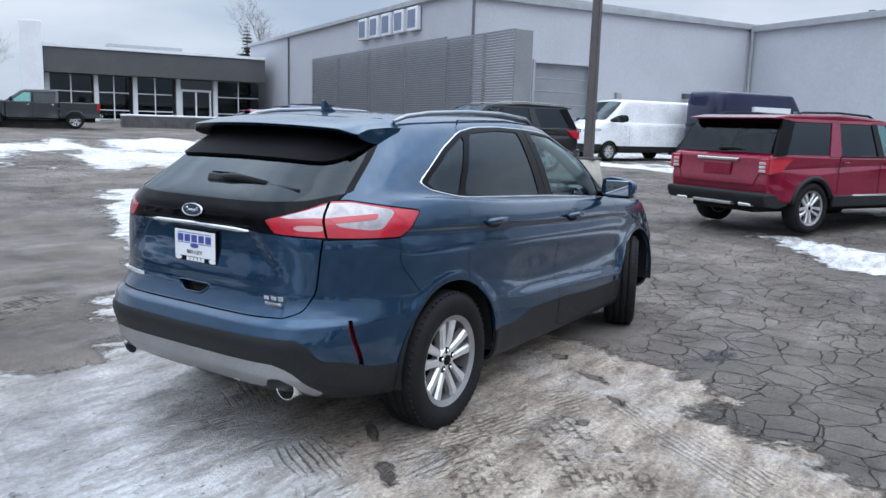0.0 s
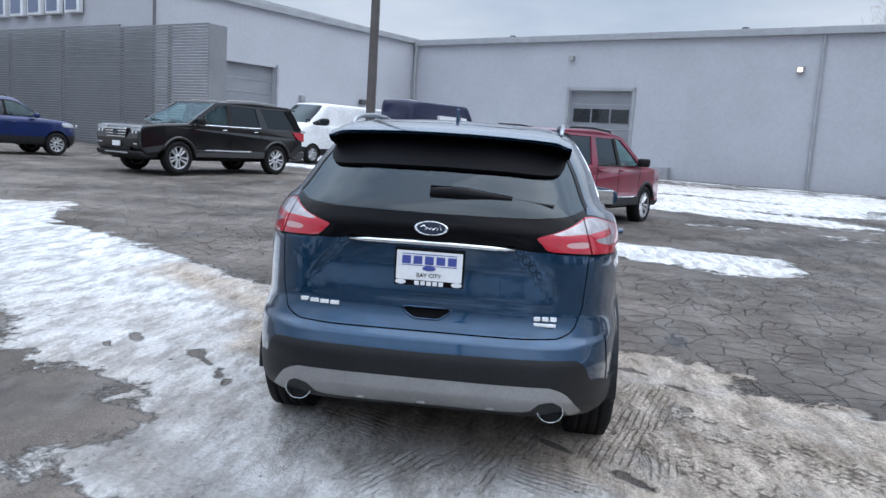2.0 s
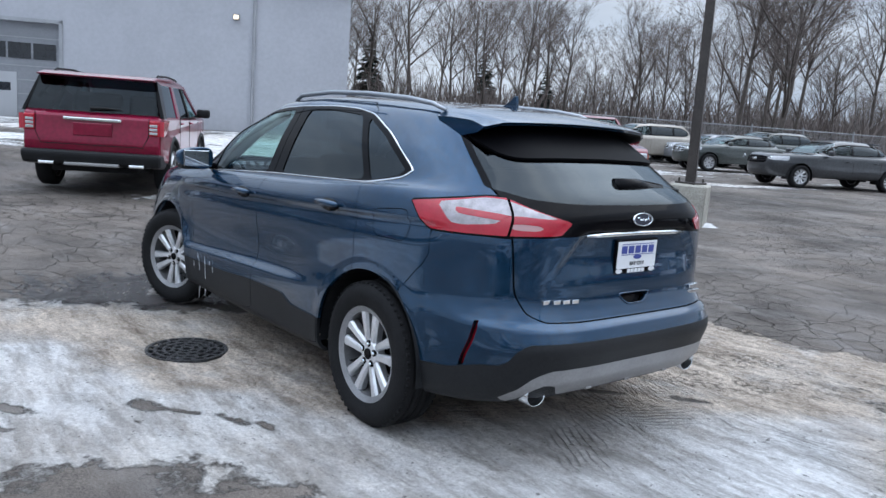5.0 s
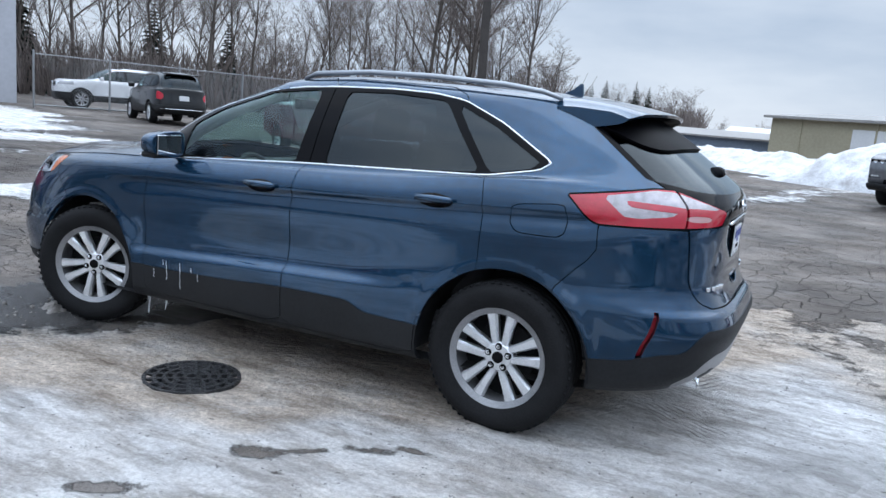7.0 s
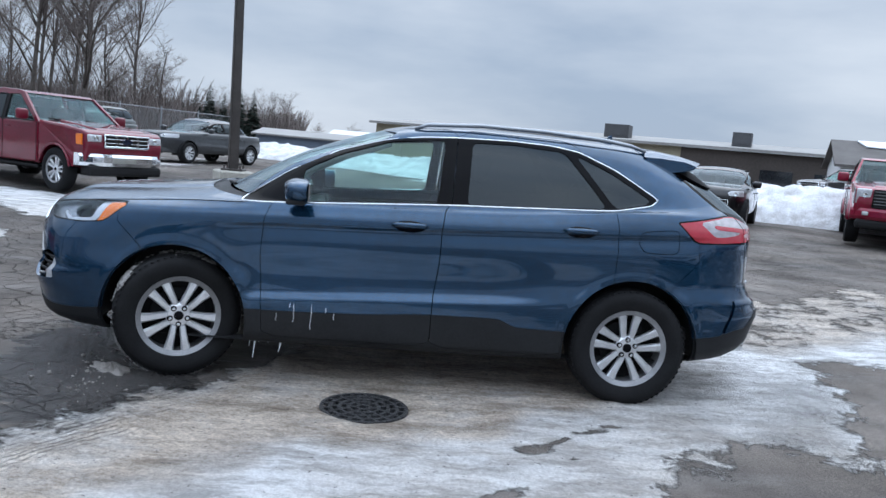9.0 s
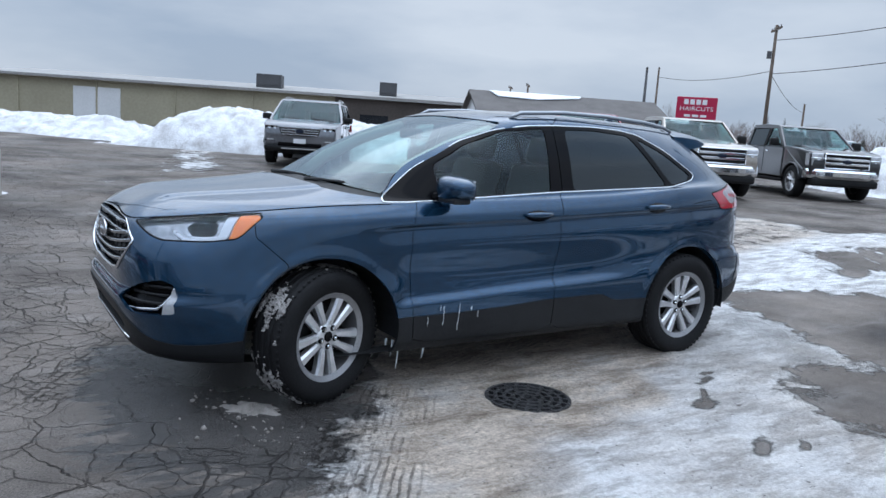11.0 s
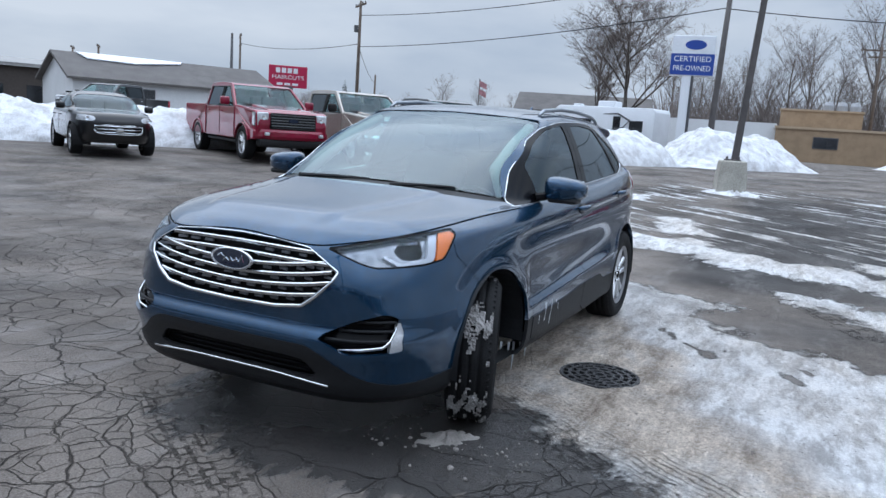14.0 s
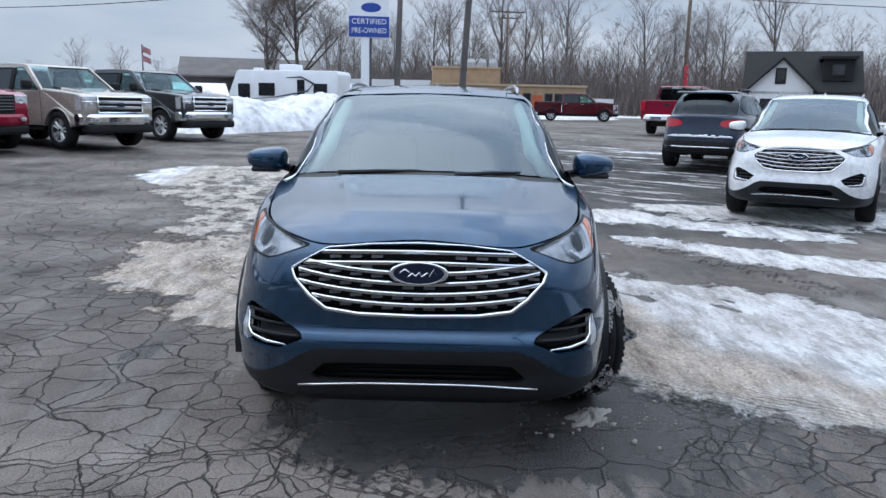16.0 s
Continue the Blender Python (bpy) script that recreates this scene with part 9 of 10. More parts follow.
for lo_, hi_ in (((0.5, -2.3, 3.1), (0.56, -1.4, 4.3)), ((0.5, -3.4, 0.9), (0.56, -2.0, 2.0)), ((0.5, -1.0, 0.9), (0.56, 0.2, 2.1)), ((-0.4, 2.2, 3.7), (-0.34, 3.4, 4.7)), ((0.0, 2.0, 0.9), (0.06, 3.6, 2.1))):
    wd = slab("window", lo_, hi_, BLACK_ROOF, h2)
    slab("pane", (hi_[0], lo_[1] + 0.12, lo_[2] + 0.12), (hi_[0] + 0.02, hi_[1] - 0.12, hi_[2] - 0.12), WINDOW_DARK, wd)

# flat-roofed brick building across the road; local x looks towards the lot
tb = thing("brick_office", "flat-roofed tan brick building with small dark windows and an orange door", "building", pose(-70.0, 5.85, 0.45, 0, 0, 2))
slab("wall", (-9, -7.6, -0.3), (0, 7.4, 2.9), BRICK_TAN, tb)
slab("parapet", (-9.1, -7.7, 2.9), (0.12, 7.5, 3.1), material("tan_coping", (0.42, 0.32, 0.22), 0.7), tb)
slab("upper_storey", (-8, -7.4, 3.1), (-2.5, -0.7, 4.6), BRICK_TAN, tb)
slab("upper_coping", (-8.1, -7.5, 4.6), (-2.4, -0.6, 4.75), material("tan_coping", (0, 0, 0)), tb)
for y, w_ in ((-3.9, 2.0), (1.3, 0.8), (3.4, 0.8), (4.6, 1.3), (6.0, 1.0)):
    wd = slab("window", (0.0, y - w_ / 2 + 0.4, 1.3), (0.05, y + w_ / 2 + 0.4, 2.3), FASCIA, tb)
    slab("pane", (0.05, y - w_ / 2 + 0.48, 1.38), (0.065, y + w_ / 2 + 0.32, 2.22), WINDOW_DARK, wd)
slab("front_door", (0.0, 2.2, 0.0), (0.06, 3.2, 2.1), material("orange_door", (0.42, 0.1, 0.04), 0.5), tb, "orange door")
for k in range(3):
    part("roof_unit", lathe([(0.001, 0), (0.45, 0), (0.45, 0.5), (0.3, 0.8), (0.001, 0.85)], 14, pose(-4, -1.3 - k * 1.1, 4.75)), EAVE, tb)
slab("lean_to", (-8, -19, -0.3), (-0.5, -7.6, 3.3), WHITE_WALL, tb, "long pale wing")
slab("tank_house", (-4, 8.6, -0.3), (-1, 10.4, 1.9), WHITE_WALL, tb)

# travel trailer behind the snow
rv = thing("travel_trailer", "white travel trailer with dark windows and grey swooshes", "trailer", pose(-39.0, -8.9, 0.3, 0, 0, 260) @ Matrix.Diagonal((0.87, 1, 1, 1)))
bm = prism([(-3.6, 0.55), (3.6, 0.55), (3.95, 0.95), (3.75, 1.6), (3.2, 2.8), (3.0, 2.9), (-3.5, 2.9), (-3.65, 2.7)], 2.3, pose(0, 1.15, 0, 90, 0, 0), 0.04)
part("trailer_body", bm, WHITE_PAINT, rv, "", True)
for x0, x1, z0, z1 in ((2.3, 3.1, 1.35, 2.15), (0.6, 1.7, 1.5, 2.2), (-1.4, -0.9, 1.3, 2.4), (-2.9, -2.0, 1.6, 2.2)):
    slab("trailer_window", (x0, -1.19, z0), (x1, -1.14, z1), WINDOW_DARK, rv, "", 0.02)
    slab("trailer_window", (x0, 1.14, z0), (x1, 1.19, z1), WINDOW_DARK, rv, "", 0.02)
for s_ in (1, -1):
    part("swoosh", tube([(-0.2, s_ * 1.15, 2.5), (-1.2, s_ * 1.16, 2.55), (-2.0, s_ * 1.16, 2.2), (-1.6, s_ * 1.16, 1.8), (0.5, s_ * 1.15, 1.45), (3.0, s_ * 1.15, 1.25)], [0.02, 0.05, 0.07, 0.05, 0.03, 0.01], 6), FASCIA, rv)
slab("roof_air_unit", (-0.6, -0.5, 2.9), (0.6, 0.5, 3.25), WHITE_PAINT, rv, "", 0.06)
slab("roof_vent", (2.0, -0.25, 2.9), (2.5, 0.25, 3.05), WHITE_PAINT, rv, "", 0.03)
for sx in (-0.6, 0.3):
    for sy in (-1.05, 1.05):
        part("trailer_wheel", lathe([(0.001, -0.1), (0.34, -0.1), (0.36, 0), (0.34, 0.1), (0.001, 0.1)], 18, pose(sx, sy, 0.36, 90, 0, 0)), RUBBER, rv)
part("hitch", tube([(3.4, -0.5, 0.5), (4.6, 0, 0.5), (3.4, 0.5, 0.5)], 0.05, 6), DARK, rv)

# low gabled roofs beyond the trailer
for x, y, turn_, ln, lab in ((-60, -16.5, 15, 15, "low dark house with a grey shingle roof"), (-52.5, -20, 20, 6, "low dark house with snow on its roof")):
    gable_house("far_house", lab, pose(x, y, 0.5, 0, 0, turn_), ln * 0.7 if ln > 14 else ln, 7, 2.9 if ln > 14 else 1.2, 4.3 if ln > 14 else 2.1, material("dark_brick", (0.06, 0.05, 0.048), 0.85, 0, 0, 0.2, 1.5), SHINGLE if ln > 14 else SNOW, [])
# sheds to the far side, seen over the bonnet
gable_house("far_shed", "blue-grey shed with a snowy roof", pose(6.2, -66.5, 0.5, 0, 0, 84), 11, 7, 1.25, 1.75, material("blue_grey_siding", (0.16, 0.2, 0.26), 0.7, 0, 0, 0.15, 0.6), ROOF_GREY, [])
gable_house("far_shed", "shed with a snow-covered roof", pose(0.5, -76, 0.5, 0, 0, 80), 11, 8, 1.4, 2.3, WHITE_WALL, SNOW, [])

# ---------------------------------------------------------------- signs
SIGN_BLUE = material("sign_blue", (0.02, 0.06, 0.3), 0.4)
cpo = thing("dealer_sign", "white and blue pylon sign for certified used cars", "sign", pose(-36.2, -4.2, gz(-36, -5) + 0.12, 0, 0, 6))
slab("sign_post", (-0.22, -0.42, 0), (0.22, 0.02, 4.3), WHITE_PAINT, cpo, "", 0.02)
slab("sign_post_edge", (-0.24, 0.02, 0), (0.24, 0.14, 4.3), FASCIA, cpo)
head = slab("sign_case", (-0.25, -1.06, 4.2), (0.25, 1.06, 6.2), WHITE_PAINT, cpo, "", 0.05)
slab("blue_panel", (0.24, -1.05, 4.25), (0.262, 1.05, 5.3), SIGN_BLUE, head)
part("sign_oval", lathe([(0.001, 0), (1, 0), (0.97, 1), (0.001, 1)], 28, pose(0.25, 0.1, 5.74, 90, 0, 90) @ Matrix.Diagonal((0.52, 0.24, 0.02, 1))), SIGN_BLUE, head)
for body, z in (("CERTIFIED", 5.03), ("PRE-OWNED", 4.57)):
    bm = text_mesh(body, 0.38, 0.006, width=1.8)
    bmesh.ops.transform(bm, matrix=pose(0.268, 0, z, 90, 0, 90), verts=bm.verts)
    part("sign_lettering", bm, PLASTIC_WHITE, head)
bz_ = thing("haircut_sign", "red board on a dark post advertising haircuts", "sign", pose(-50.3, -40.4, gz(-50, -40), 0, 0, 40))
slab("sign_post", (-0.2, -0.45, 0), (0.2, 0.45, 3.5), FASCIA, bz_)
board = slab("sign_board", (-0.15, -1.65, 3.4), (0.15, 1.65, 5.25), material("raspberry_sign", (0.42, 0.012, 0.06), 0.4), bz_, "", 0.04)
bm = text_mesh("HAIRCUTS", 0.5, 0.01, width=2.7)
bmesh.ops.transform(bm, matrix=pose(0.16, 0, 4.25, 90, 0, 90), verts=bm.verts)
part("sign_lettering", bm, PLASTIC_WHITE, board)
for k in range(4):
    slab("sign_bar", (0.15, -1.05 + k * 0.5, 4.62), (0.165, -0.68 + k * 0.5, 5.05), PLASTIC_WHITE, board, "", 0.0)
for k in range(3):
    slab("number_bar", (0.15, -0.95 + k * 0.66, 3.58), (0.165, -0.45 + k * 0.66, 3.78), PLASTIC_WHITE, board)

# ---------------------------------------------------------------- utility poles and wires
def utility_pole(label, x, y, height, arms, turn_=0.0, radius=0.15, lean=(0, 0), mat=None):
    p = thing("utility_pole", label, "utility pole", pose(x, y, gz(x, y) - 0.1, lean[0], lean[1], turn_), "utility poles")
    part("pole", tube([(0, 0, 0), (0, 0, height * 0.5), (0, 0, height)], [radius, radius * 0.85, radius * 0.65], 10), mat or WOOD_POLE, p, "", True)
    for z, ln in arms:
        am = slab("crossarm", (-0.06, -ln / 2, z - 0.06), (0.06, ln / 2, z + 0.06), WOOD_POLE, p)
        for k in (-0.46, -0.2, 0.2, 0.46):
            part("insulator", lathe([(0.001, 0), (0.035, 0), (0.045, 0.08), (0.02, 0.14), (0.001, 0.15)], 8, pose(0, k * ln, z + 0.06)), FASCIA, am)
    return p


up1 = utility_pole("tall wooden utility pole with a crossarm and hanging gear", -45.4, -30.1, 9.9, [(9.6, 2.4)], -40)
part("transformer", lathe([(0.001, 0), (0.16, 0), (0.16, 0.5), (0.001, 0.52)], 12, pose(0.28, 0, 7.6)), FASCIA, up1)
utility_pole("weathered utility pole beside the dealer sign", -32.5, -2.5, 9.5, [], 0, 0.16, (-1.5, 0), POLE_GREY)
utility_pole("wooden utility pole with a crossarm across the road", -74.7, 5.8, 10.6, [(10.3, 3.4), (9.7, 2.0)], 10)
pen = utility_pole("wooden utility pole hung with a torn red pennant", -42.5, 14.4, 9.0, [], 0, 0.14)
utility_pole("tall mast with a round lamp cluster", -54.6, -50.6, 8.6, [(8.4, 1.2)], -45, 0.18, (0, 0), FASCIA)
utility_pole("distant utility pole with double crossarms", -62.7, -56.6, 9.6, [(9.3, 3.2), (8.3, 2.6)], -45)
utility_pole("distant utility pole with a crossarm", -52, -66, 7.0, [(6.8, 3.0)], -45)
utility_pole("distant utility pole with a crossarm", -60, -80, 7.6, [(7.4, 3.4)], -45)
utility_pole("distant thin utility pole", -74, -46, 6.5, [], 0)
for k in range(3):
    part("pennant_cloth", prism([(-0.12, 0), (0.14, 0.05), (0.12, 0.34), (-0.14, 0.38)], 0.02, pose(0.16, 0.02, 2.5 + k * 0.42, 90, 0, 70 + 14 * k)), material("red_cloth", (0.5, 0.05, 0.07), 0.8, 0, 0, 0.5, 5), pen)
flag = thing("flag", "small flags on a thin pole", "flag", pose(-43.3, -19.0, 0.4))
part("flag_pole", tube([(0, 0, 0), (0, 0, 4.4)], 0.04, 6), POLE_GREY, flag)
for k, mt in ((3.95, (0.4, 0.2, 0.22)), (3.4, (0.03, 0.04, 0.12))):
    bm = bmesh.new()
    rows = [[bm.verts.new((0.05 + 0.06 * math.sin(i * 1.1), 0.07 * i, k + j * 0.36 - 0.03 * i)) for j in (0, 1)] for i in range(9)]
    for a, b2 in zip(rows, rows[1:]):
        bm.faces.new((a[0], b2[0], b2[1], a[1]))
    solid(part("flag_cloth", bm, material("flag_cloth_%d" % int(k), mt, 0.8, 0, 0, 0.3, 4), flag), 0.01)


def wire(label, a, b2, sag):
    pts = []
    for t in np.linspace(0, 1, 17):
        p = Vector(a).lerp(Vector(b2), t)
        p.z -= sag * 4 * t * (1 - t)
        pts.append(p)
    tagged(part("overhead_wire", tube(pts, 0.022, 4), DARK), label, "wire", "overhead wires")


wire("black overhead power line", (-45.4, -30.1, 7.0), (-32.5, -2.5, 7.6), 0.4)
wire("black overhead power line", (-32.5, -2.5, 7.6), (-42.5, 14.4, 8.2), 0.3)
wire("black overhead power line", (-42.5, 14.4, 8.2), (-46, 60, 8.8), 0.6)
wire("thin overhead power line", (-45.4, -30.1, 9.3), (-32.5, -2.5, 9.2), 0.5)
wire("thin overhead power line", (-32.5, -2.5, 9.2), (-40, 60, 10.5), 0.6)
wire("thin overhead power line", (-62.7, -56.6, 9.0), (-45.4, -30.1, 7.2), 0.5)
wire("thin overhead power line", (-74, -46, 6.0), (-45.4, -30.1, 7.0), 0.5)

# ---------------------------------------------------------------- wire fence
fence = thing("wire_fence", "grey chain-link fence on steel posts", "fence", lot_pose(-0.9, 27.8, gz(*lot(-10, 27.8)), 180))
GALV = material("galvanised_steel", (0.30, 0.31, 0.32), 0.5, 0.6, 0, 0.2, 3)
for k in range(12):
    part("fence_post", tube([(k * 2.6, 0, -0.3), (k * 2.6, 0, 2.05)], 0.038, 8), GALV, fence)
for z in (0.08, 1.92):
    part("fence_rail", tube([(0, 0, z), (28.6, 0, z)], 0.024, 6), GALV, fence)
bm = bmesh.new()
for k in range(-18, 286):
    for sgn in (1, -1):
        x0 = k * 0.1 if sgn > 0 else k * 0.1 + 1.84
        x1 = x0 + sgn * 1.84
        t0 = 0.0
        if min(x0, x1) < 0 or max(x0, x1) > 28.6:
            continue
        add_tube(bm, [(x0, 0.004 * sgn, 0.08), (x1, 0.004 * sgn, 1.92)], 0.0035, 3)
tagged(part("chain_mesh", bm, GALV, fence), kind="stuff")
slab("fence_sign", (17.6, 0.03, 0.8), (18.2, 0.05, 1.5), PLASTIC_WHITE, fence, "small white notice")

# ---------------------------------------------------------------- trees
def grow(seed, height, spread, levels, lean=0.0, trunk=0.0115, more=0, leader=0.8, reach=1.0, lift=0.3):
    """Trunk with limbs, and its twigs, as two meshes."""
    rng = random.Random(seed)
    wood, twigs = bmesh.new(), bmesh.new()

    def limb(p, d, ln, r, level):
        pts, radii = [p.copy()], [r]
        steps = 4 if level < 2 else 3
        for i in range(steps):
            d = (d + Vector((rng.uniform(-1, 1), rng.uniform(-1, 1), rng.uniform(-0.2, 0.6))) * (0.10 + 0.05 * level)).normalized()
            p = p + d * ln / steps
            pts.append(p.copy())
            radii.append(r * (1 - 0.62 * (i + 1) / steps))
        add_tube(wood if level < 2 else twigs, pts, radii, 6 if level == 0 else 4 if level == 1 else 3)
        if level >= levels:
            return
        count = rng.randint(11, 14) if level == 0 else rng.randint(5, 7) if level == 1 else rng.randint(4, 5) + more
        for i in range(count):
            t = rng.uniform(0.28, 1.0) if level == 0 else rng.uniform(0.2, 1.0)
            k = min(int(t * steps), steps - 1)
            q = pts[k].lerp(pts[k + 1], t * steps - k)
            a = rng.uniform(0, 2 * math.pi)
            side = Vector((math.cos(a), math.sin(a), 0))
            nd = (d * rng.uniform(0.5, 0.9) + side * spread * rng.uniform(0.6, 1.1) + Vector((0, 0, lift if level < 2 else rng.uniform(-0.35, 0.45)))).normalized()
            limb(q, nd, ln * (rng.uniform(0.34, 0.52) * (1.25 - 0.6 * t) * reach if level == 0 else rng.uniform(0.40, 0.62)), max(radii[k] * 0.5, 0.007), level + 1)

    limb(Vector((0, 0, -0.3)), Vector((lean, lean * 0.4, 1)).normalized(), height * leader, height * trunk * 0.9, 0)
    return wood, twigs


TWIG = material("brown_winter_twigs", (0.16, 0.133, 0.122), 0.95, 0, 0, 0.3, 2)
FIR = material("dark_fir_needles", (0.022, 0.034, 0.026), 0.9, 0, 0, 0.4, 3)
TREES = []
for k, (hh, sp, lv, ln) in enumerate(((13, 0.95, 4, 0.02), (11, 0.7, 4, -0.03), (15, 0.7, 4, 0.05), (9, 1.25, 4, 0.0), (12, 0.6, 4, 0.02))):
    t = thing("bare_tree", "leafless tree with grey-brown trunk and fine twigs", "tree", pose(0, 0, -60), "bare trees")
    a, b2 = grow(100 + k, hh, sp, lv, ln)
    part("trunk", a, BARK, t, "", True)
    part("crown", b2, TWIG, t, "fine leafless twigs")
    TREES.append(t)
t = thing("bare_tree", "large round-crowned leafless tree with dense twigs", "tree", pose(0, 0, -60), "bare trees")
a, b2 = grow(137, 11, 0.95, 4, 0.0, 0.018, 4, 0.7, 1.3, 0.35)
part("trunk", a, BARK, t, "", True)
part("crown", b2, TWIG, t, "dense leafless twigs")
TREES.append(t)


def fir(height, seed):
    rng = random.Random(seed)
    t = thing("fir_tree", "dark green spruce with drooping branches", "tree", pose(0, 0, -60), "fir trees")
    part("trunk", tube([(0, 0, -0.2), (0, 0, height)], [height * 0.018, 0.02], 6), BARK, t)
    bm = bmesh.new()
    z = height * 0.08
    while z < height * 0.98:
        reach = (1 - z / height) * height * 0.3 + 0.12
        for i in range(11):
            a = rng.uniform(0, 2 * math.pi)
            ln = reach * rng.uniform(0.6, 1.1)
            dx, dy = math.cos(a), math.sin(a)
            droop = rng.uniform(0.1, 0.4)
            base = Vector((0, 0, z))
            tip = Vector((dx * ln, dy * ln, z - droop * ln))
            wv = Vector((-dy, dx, 0)) * ln * 0.3
            m1 = base.lerp(tip, 0.55)
            pts = [bm.verts.new(p) for p in (base, m1 + wv, tip, m1 - wv)]
            bm.faces.new(pts)
            up_ = bm.verts.new(m1 + Vector((0, 0, ln * 0.12)))
            bm.faces.new((pts[0], up_, pts[2]))
        z += height * 0.032
    part("crown", bm, FIR, t, "dark green needles")
    return t


FIRS = [fir(9, 1), fir(6.5, 2)]


def plant(tree, x, y, turn_, size):
    return copy_thing(tree, pose(x, y, gz(x, y) - 0.1, 0, 0, turn_) @ Matrix.Diagonal((size, size, size, 1)))


rng_t = random.Random(11)


def polar(deg, dist, around=(0, 0)):
    return around[0] + dist * math.cos(radians(deg)), around[1] + dist * math.sin(radians(deg))


# tree belt beyond the yard and the fence, thinning out towards the sheds
for i in range(56):
    deg = -72 + 52 * (i + rng_t.uniform(-0.4, 0.4)) / 56
    dist = rng_t.uniform(50, 84)
    x, y = polar(deg, dist)
    if deg > -26 and dist < 60:
        dist += 20
        x, y = polar(deg, dist)
    t = plant(TREES[rng_t.randrange(5)], x, y, rng_t.uniform(0, 360), rng_t.uniform(0.75, 1.2))
for deg, dist, size in ((-33, 60, 1.0), (-47, 62, 0.8), (-69, 70, 0.6), (-67, 70, 0.62), (-71.5, 76, 0.6), (-75, 78, 0.62), (-76, 80, 0.7), (-77, 78, 0.58), (-78.2, 82, 0.72), (-79.2, 80, 0.66), (-74, 84, 0.6), (-72.5, 80, 0.5), (-42, 75, 1.1)):
    plant(FIRS[0], *polar(deg, dist), rng_t.uniform(0, 360), size)
for i in range(34):
    deg = -82 + 22 * (i + rng_t.uniform(-0.4, 0.4)) / 34
    x, y = polar(deg, rng_t.uniform(88, 112))
    plant(TREES[rng_t.randrange(5)], x, y, rng_t.uniform(0, 360), rng_t.uniform(0.42, 0.6))
# the large limbed tree near the far sedans
plant(TREES[5], 16.6, -36.5, 40, 1.15)
plant(TREES[2], 19.5, -37.5, 140, 1.0)
# rounded trees far off behind the sheds
for deg, dist, size in ((-81.5, 92, 0.62), (-84, 108, 0.5), (-87, 112, 0.55), (-89, 120, 0.5), (-93, 130, 0.55), (-95, 135, 0.5), (-104, 140, 0.45), (-106, 142, 0.4)):
    plant(TREES[3], *polar(deg, dist), rng_t.uniform(0, 360), size)
# across the road
plant(TREES[5], -50.5, -10.6, 20, 1.12)
plant(TREES[5], -54.5, -13.4, 100, 0.95)
for i in range(48):
    deg = 146 + 44 * (i + rng_t.uniform(-0.4, 0.4)) / 48
    x, y = polar(deg, rng_t.uniform(86, 112))
    plant(TREES[rng_t.randrange(5)], x, y, rng_t.uniform(0, 360), rng_t.uniform(0.75, 1.15))
for deg, dist, size in ((176, 96, 1.35), (171, 100, 1.3), (156, 82, 1.2)):
    plant(TREES[2], *polar(deg, dist), rng_t.uniform(0, 360), size)
for i in range(26):
    deg = 192 + 34 * (i + rng_t.uniform(-0.4, 0.4)) / 26
    x, y = polar(deg, rng_t.uniform(125, 170))
    plant(TREES[rng_t.randrange(5)] if i % 4 else FIRS[1], x, y, rng_t.uniform(0, 360), rng_t.uniform(0.45, 0.7))
for deg, dist, size in ((213, 86, 0.75), (214.2, 84, 0.85), (211, 90, 0.65), (208, 92, 0.6), (205.5, 95, 0.6)):
    plant(FIRS[0], *polar(deg, dist), rng_t.uniform(0, 360), size * 0.72)
# behind the showroom and workshop
for deg, dist, size in ((50, 86, 1.0), (47, 90, 0.95), (44, 92, 0.9), (66, 66, 0.7), (68, 72, 0.8), (70, 60, 0.7), (38, 95, 0.8), (4, 92, 1.0), (-3, 96, 1.05), (-8, 90, 1.0)):
    plant(TREES[rng_t.randrange(5)], *polar(deg, dist), rng_t.uniform(0, 360), size)
for deg, dist, size in ((48.5, 78, 1.15), (43, 80, 0.95)):
    plant(FIRS[0], *polar(deg, dist), 0, size)


def scrub(label, deg0, deg1, dist0, dist1, height, count, seed):
    """Thicket of thin upright stems at the foot of the trees."""
    rng = random.Random(seed)
    bm = bmesh.new()
    for i in range(count):
        x, y = polar(rng.uniform(deg0, deg1), rng.uniform(dist0, dist1))
        z = gz(x, y)
        for k in range(5):
            a = rng.uniform(0, 6.28)
            hh = height * rng.uniform(0.4, 1.0)
            dx, dy = math.cos(a) * hh * 0.35, math.sin(a) * hh * 0.35
            add_tube(bm, [(x, y, z - 0.1), (x + dx * 0.4, y + dy * 0.4, z + hh * 0.6), (x + dx, y + dy, z + hh)], [0.05, 0.035, 0.012], 3)
    return tagged(part("scrub", bm, TWIG), label, "bushes", kind="stuff")


scrub("brown leafless thicket under the trees", -74, -20, 52, 82, 5.0, 1300, 1)
scrub("brown leafless thicket across the road", 146, 190, 88, 114, 8.0, 1500, 2)
scrub("far brown thicket along the horizon", 190, 228, 130, 170, 6.0, 700, 3)
scrub("far brown thicket along the horizon", -83, -62, 84, 104, 4.6, 1600, 4)
for t in TREES + FIRS:
    for o in (t, *t.children_recursive):
        bpy.data.objects.remove(o)


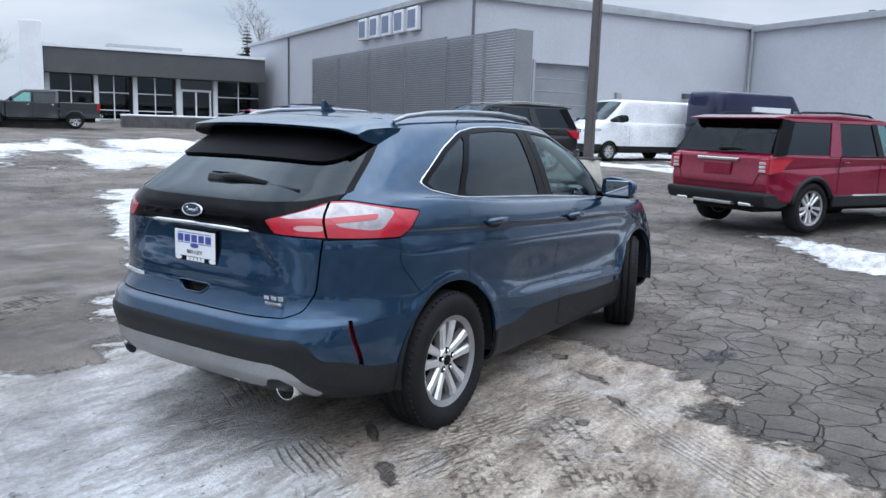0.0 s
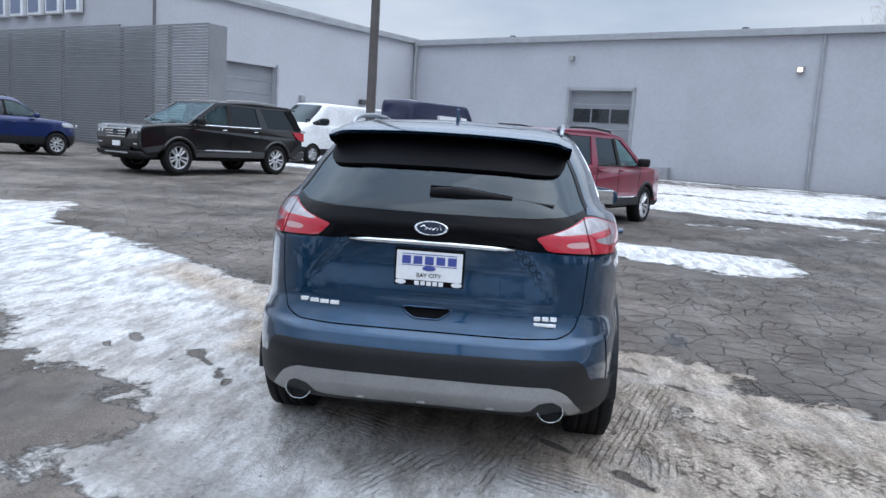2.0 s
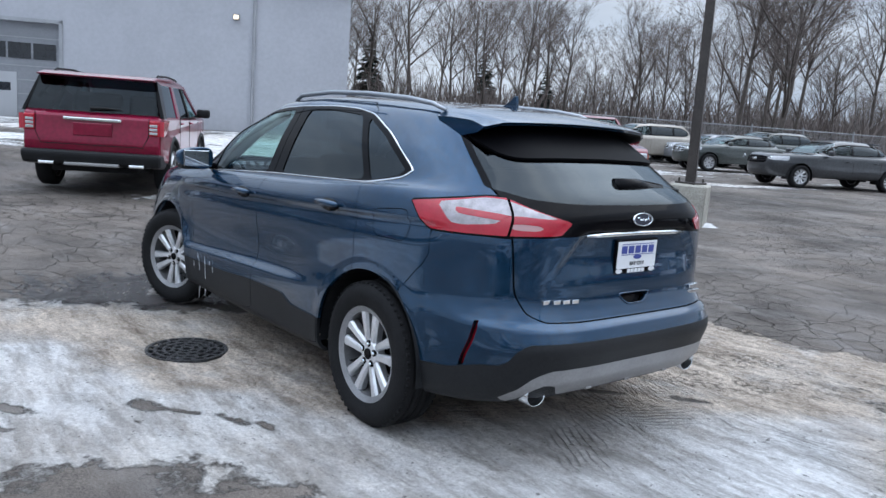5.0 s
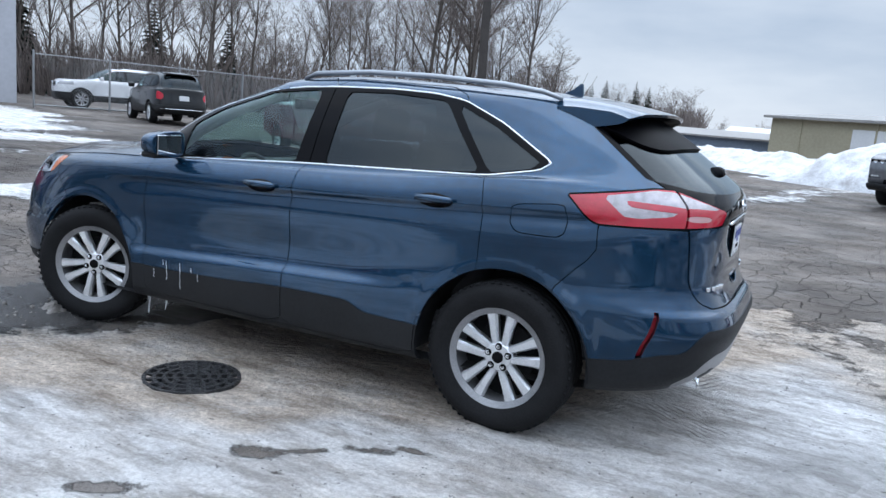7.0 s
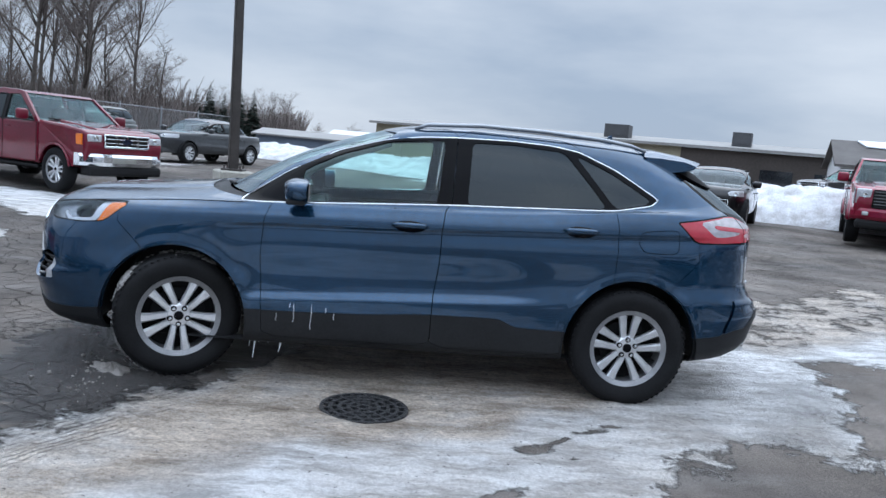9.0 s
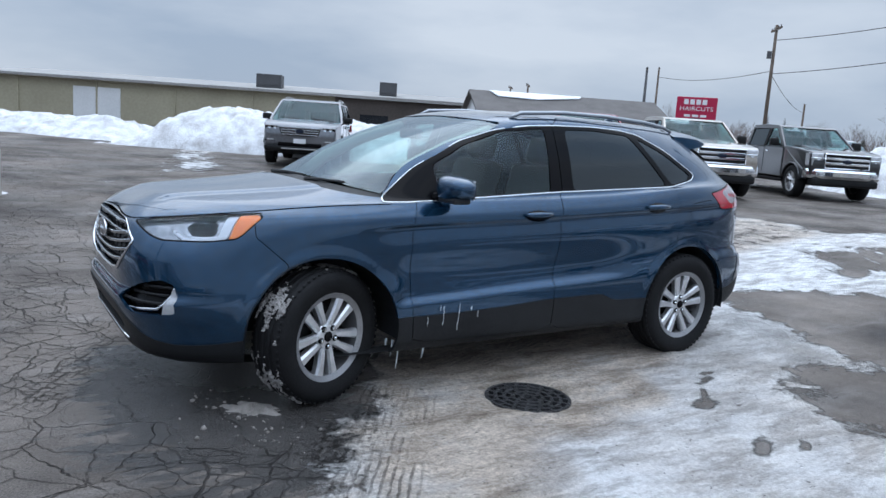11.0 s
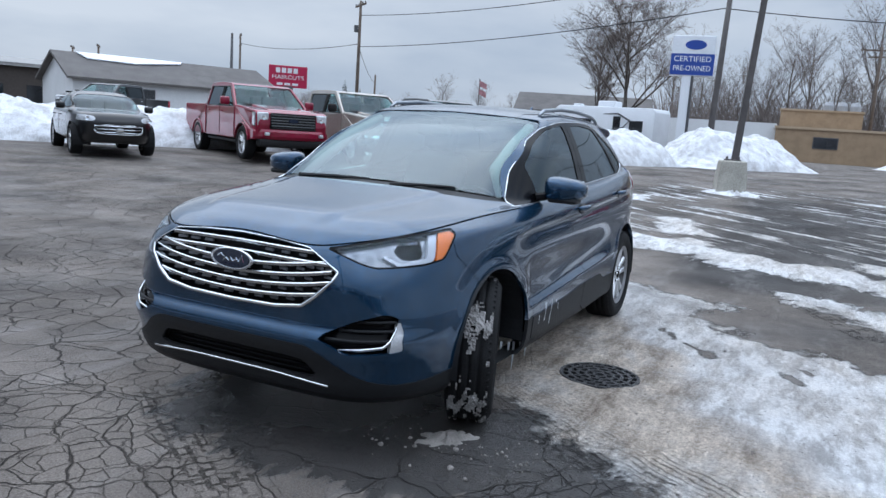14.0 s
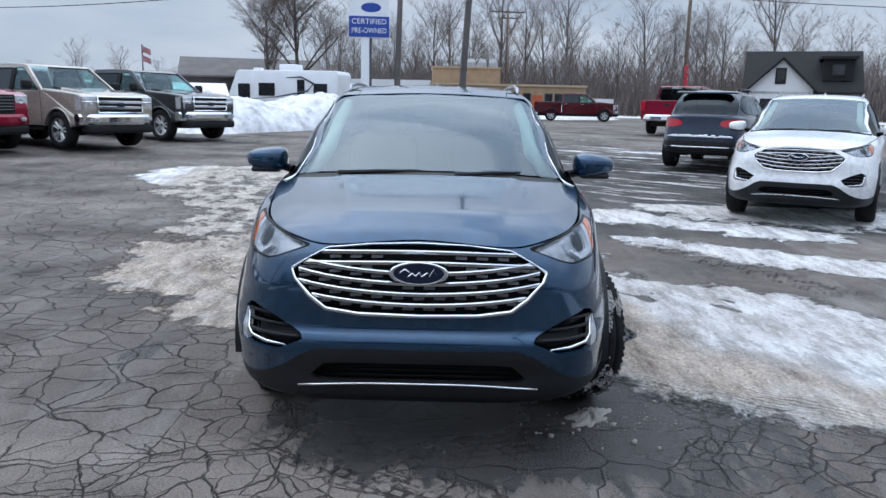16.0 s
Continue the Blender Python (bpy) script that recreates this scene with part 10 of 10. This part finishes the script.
def snow_heap(label, x, y, r, h, seed, long=1.0, turn_=0.0):
    """A low uneven heap of snow round a foot."""
    rng = random.Random(seed)
    bm = bmesh.new()
    n, k = 40, 9
    ph = [rng.uniform(0, 6.28) for _ in range(5)]
    rim = [1 + 0.18 * math.sin(2 * t + ph[0]) + 0.12 * math.sin(5 * t + ph[1]) + 0.08 * math.sin(9 * t + ph[2]) for t in [2 * math.pi * i / n for i in range(n)]]
    rows = []
    for j in range(k + 1):
        q = j / k
        row = []
        for i in range(n):
            t = 2 * math.pi * i / n
            px, py = math.cos(t) * r * q * rim[i] * long, math.sin(t) * r * q * rim[i]
            c, s = math.cos(radians(turn_)), math.sin(radians(turn_))
            wx, wy = x + px * c - py * s, y + px * s + py * c
            row.append(bm.verts.new((wx, wy, gz(wx, wy) - 0.03 + (h + 0.03) * (1 - q**1.6) * (1 + 0.3 * math.sin(7 * t + ph[3] + 9 * q)) + 0.015 * rng.random())))
        rows.append(row)
    for a, b2 in zip(rows, rows[1:]):
        for i in range(n):
            bm.faces.new((a[i], a[(i + 1) % n], b2[(i + 1) % n], b2[i]))
    bmesh.ops.remove_doubles(bm, verts=bm.verts, dist=1e-4)
    return tagged(part("snow_heap", bm, BANK, None, "", True), label, "snow heap", "snow heaps", "stuff")


for k, (px_, py_) in enumerate(((8.75, 2.6), (2.95, -8.45), (-15.4, 0.34))):
    snow_heap("low heap of snow round the foot of a lamp post", px_ + 0.2, py_ + 0.1, 0.55, 0.1, 60 + k, 1.35, 60)


SLUSH = material("grey_brown_slush", (0.27, 0.245, 0.225), 0.6, 0, 0, 0.45, 18, 0.4, 60)


def slush(label, x, y, spread, count, seed):
    """Broken slush that a wheel has thrown down: uneven lumps, most of them small."""
    rng = random.Random(seed)
    bm = bmesh.new()
    for _ in range(count):
        a, d = rng.uniform(0, 6.28), spread * rng.random() ** 0.7
        px, py = x + math.cos(a) * d * 0.75, y + math.sin(a) * d * 1.3
        size = 0.003 + 0.014 * rng.random() ** 4
        got = bmesh.ops.create_icosphere(bm, subdivisions=1, radius=size, matrix=pose(px, py, gz(px, py) + size * 0.3, 0, 0, rng.uniform(0, 360)))
        for v in got["verts"]:
            v.co += Vector((rng.uniform(-0.35, 0.35), rng.uniform(-0.35, 0.35), rng.uniform(-0.3, 0.1))) * size
    return tagged(part("slush", bm, SLUSH, None, "", True), label, "slush", "", "stuff")


smear = snow_heap("low smear of brown slush ahead of the front tyre", 1.80, 0.86, 0.15, 0.016, 71, 1.3, 150)
smear.data.materials[0] = SLUSH
slush("broken lumps of slush on the wet asphalt", 1.93, 0.88, 0.36, 60, 72)
slush("scattered crumbs of slush beside a puddle", 1.78, 1.25, 0.3, 24, 73)
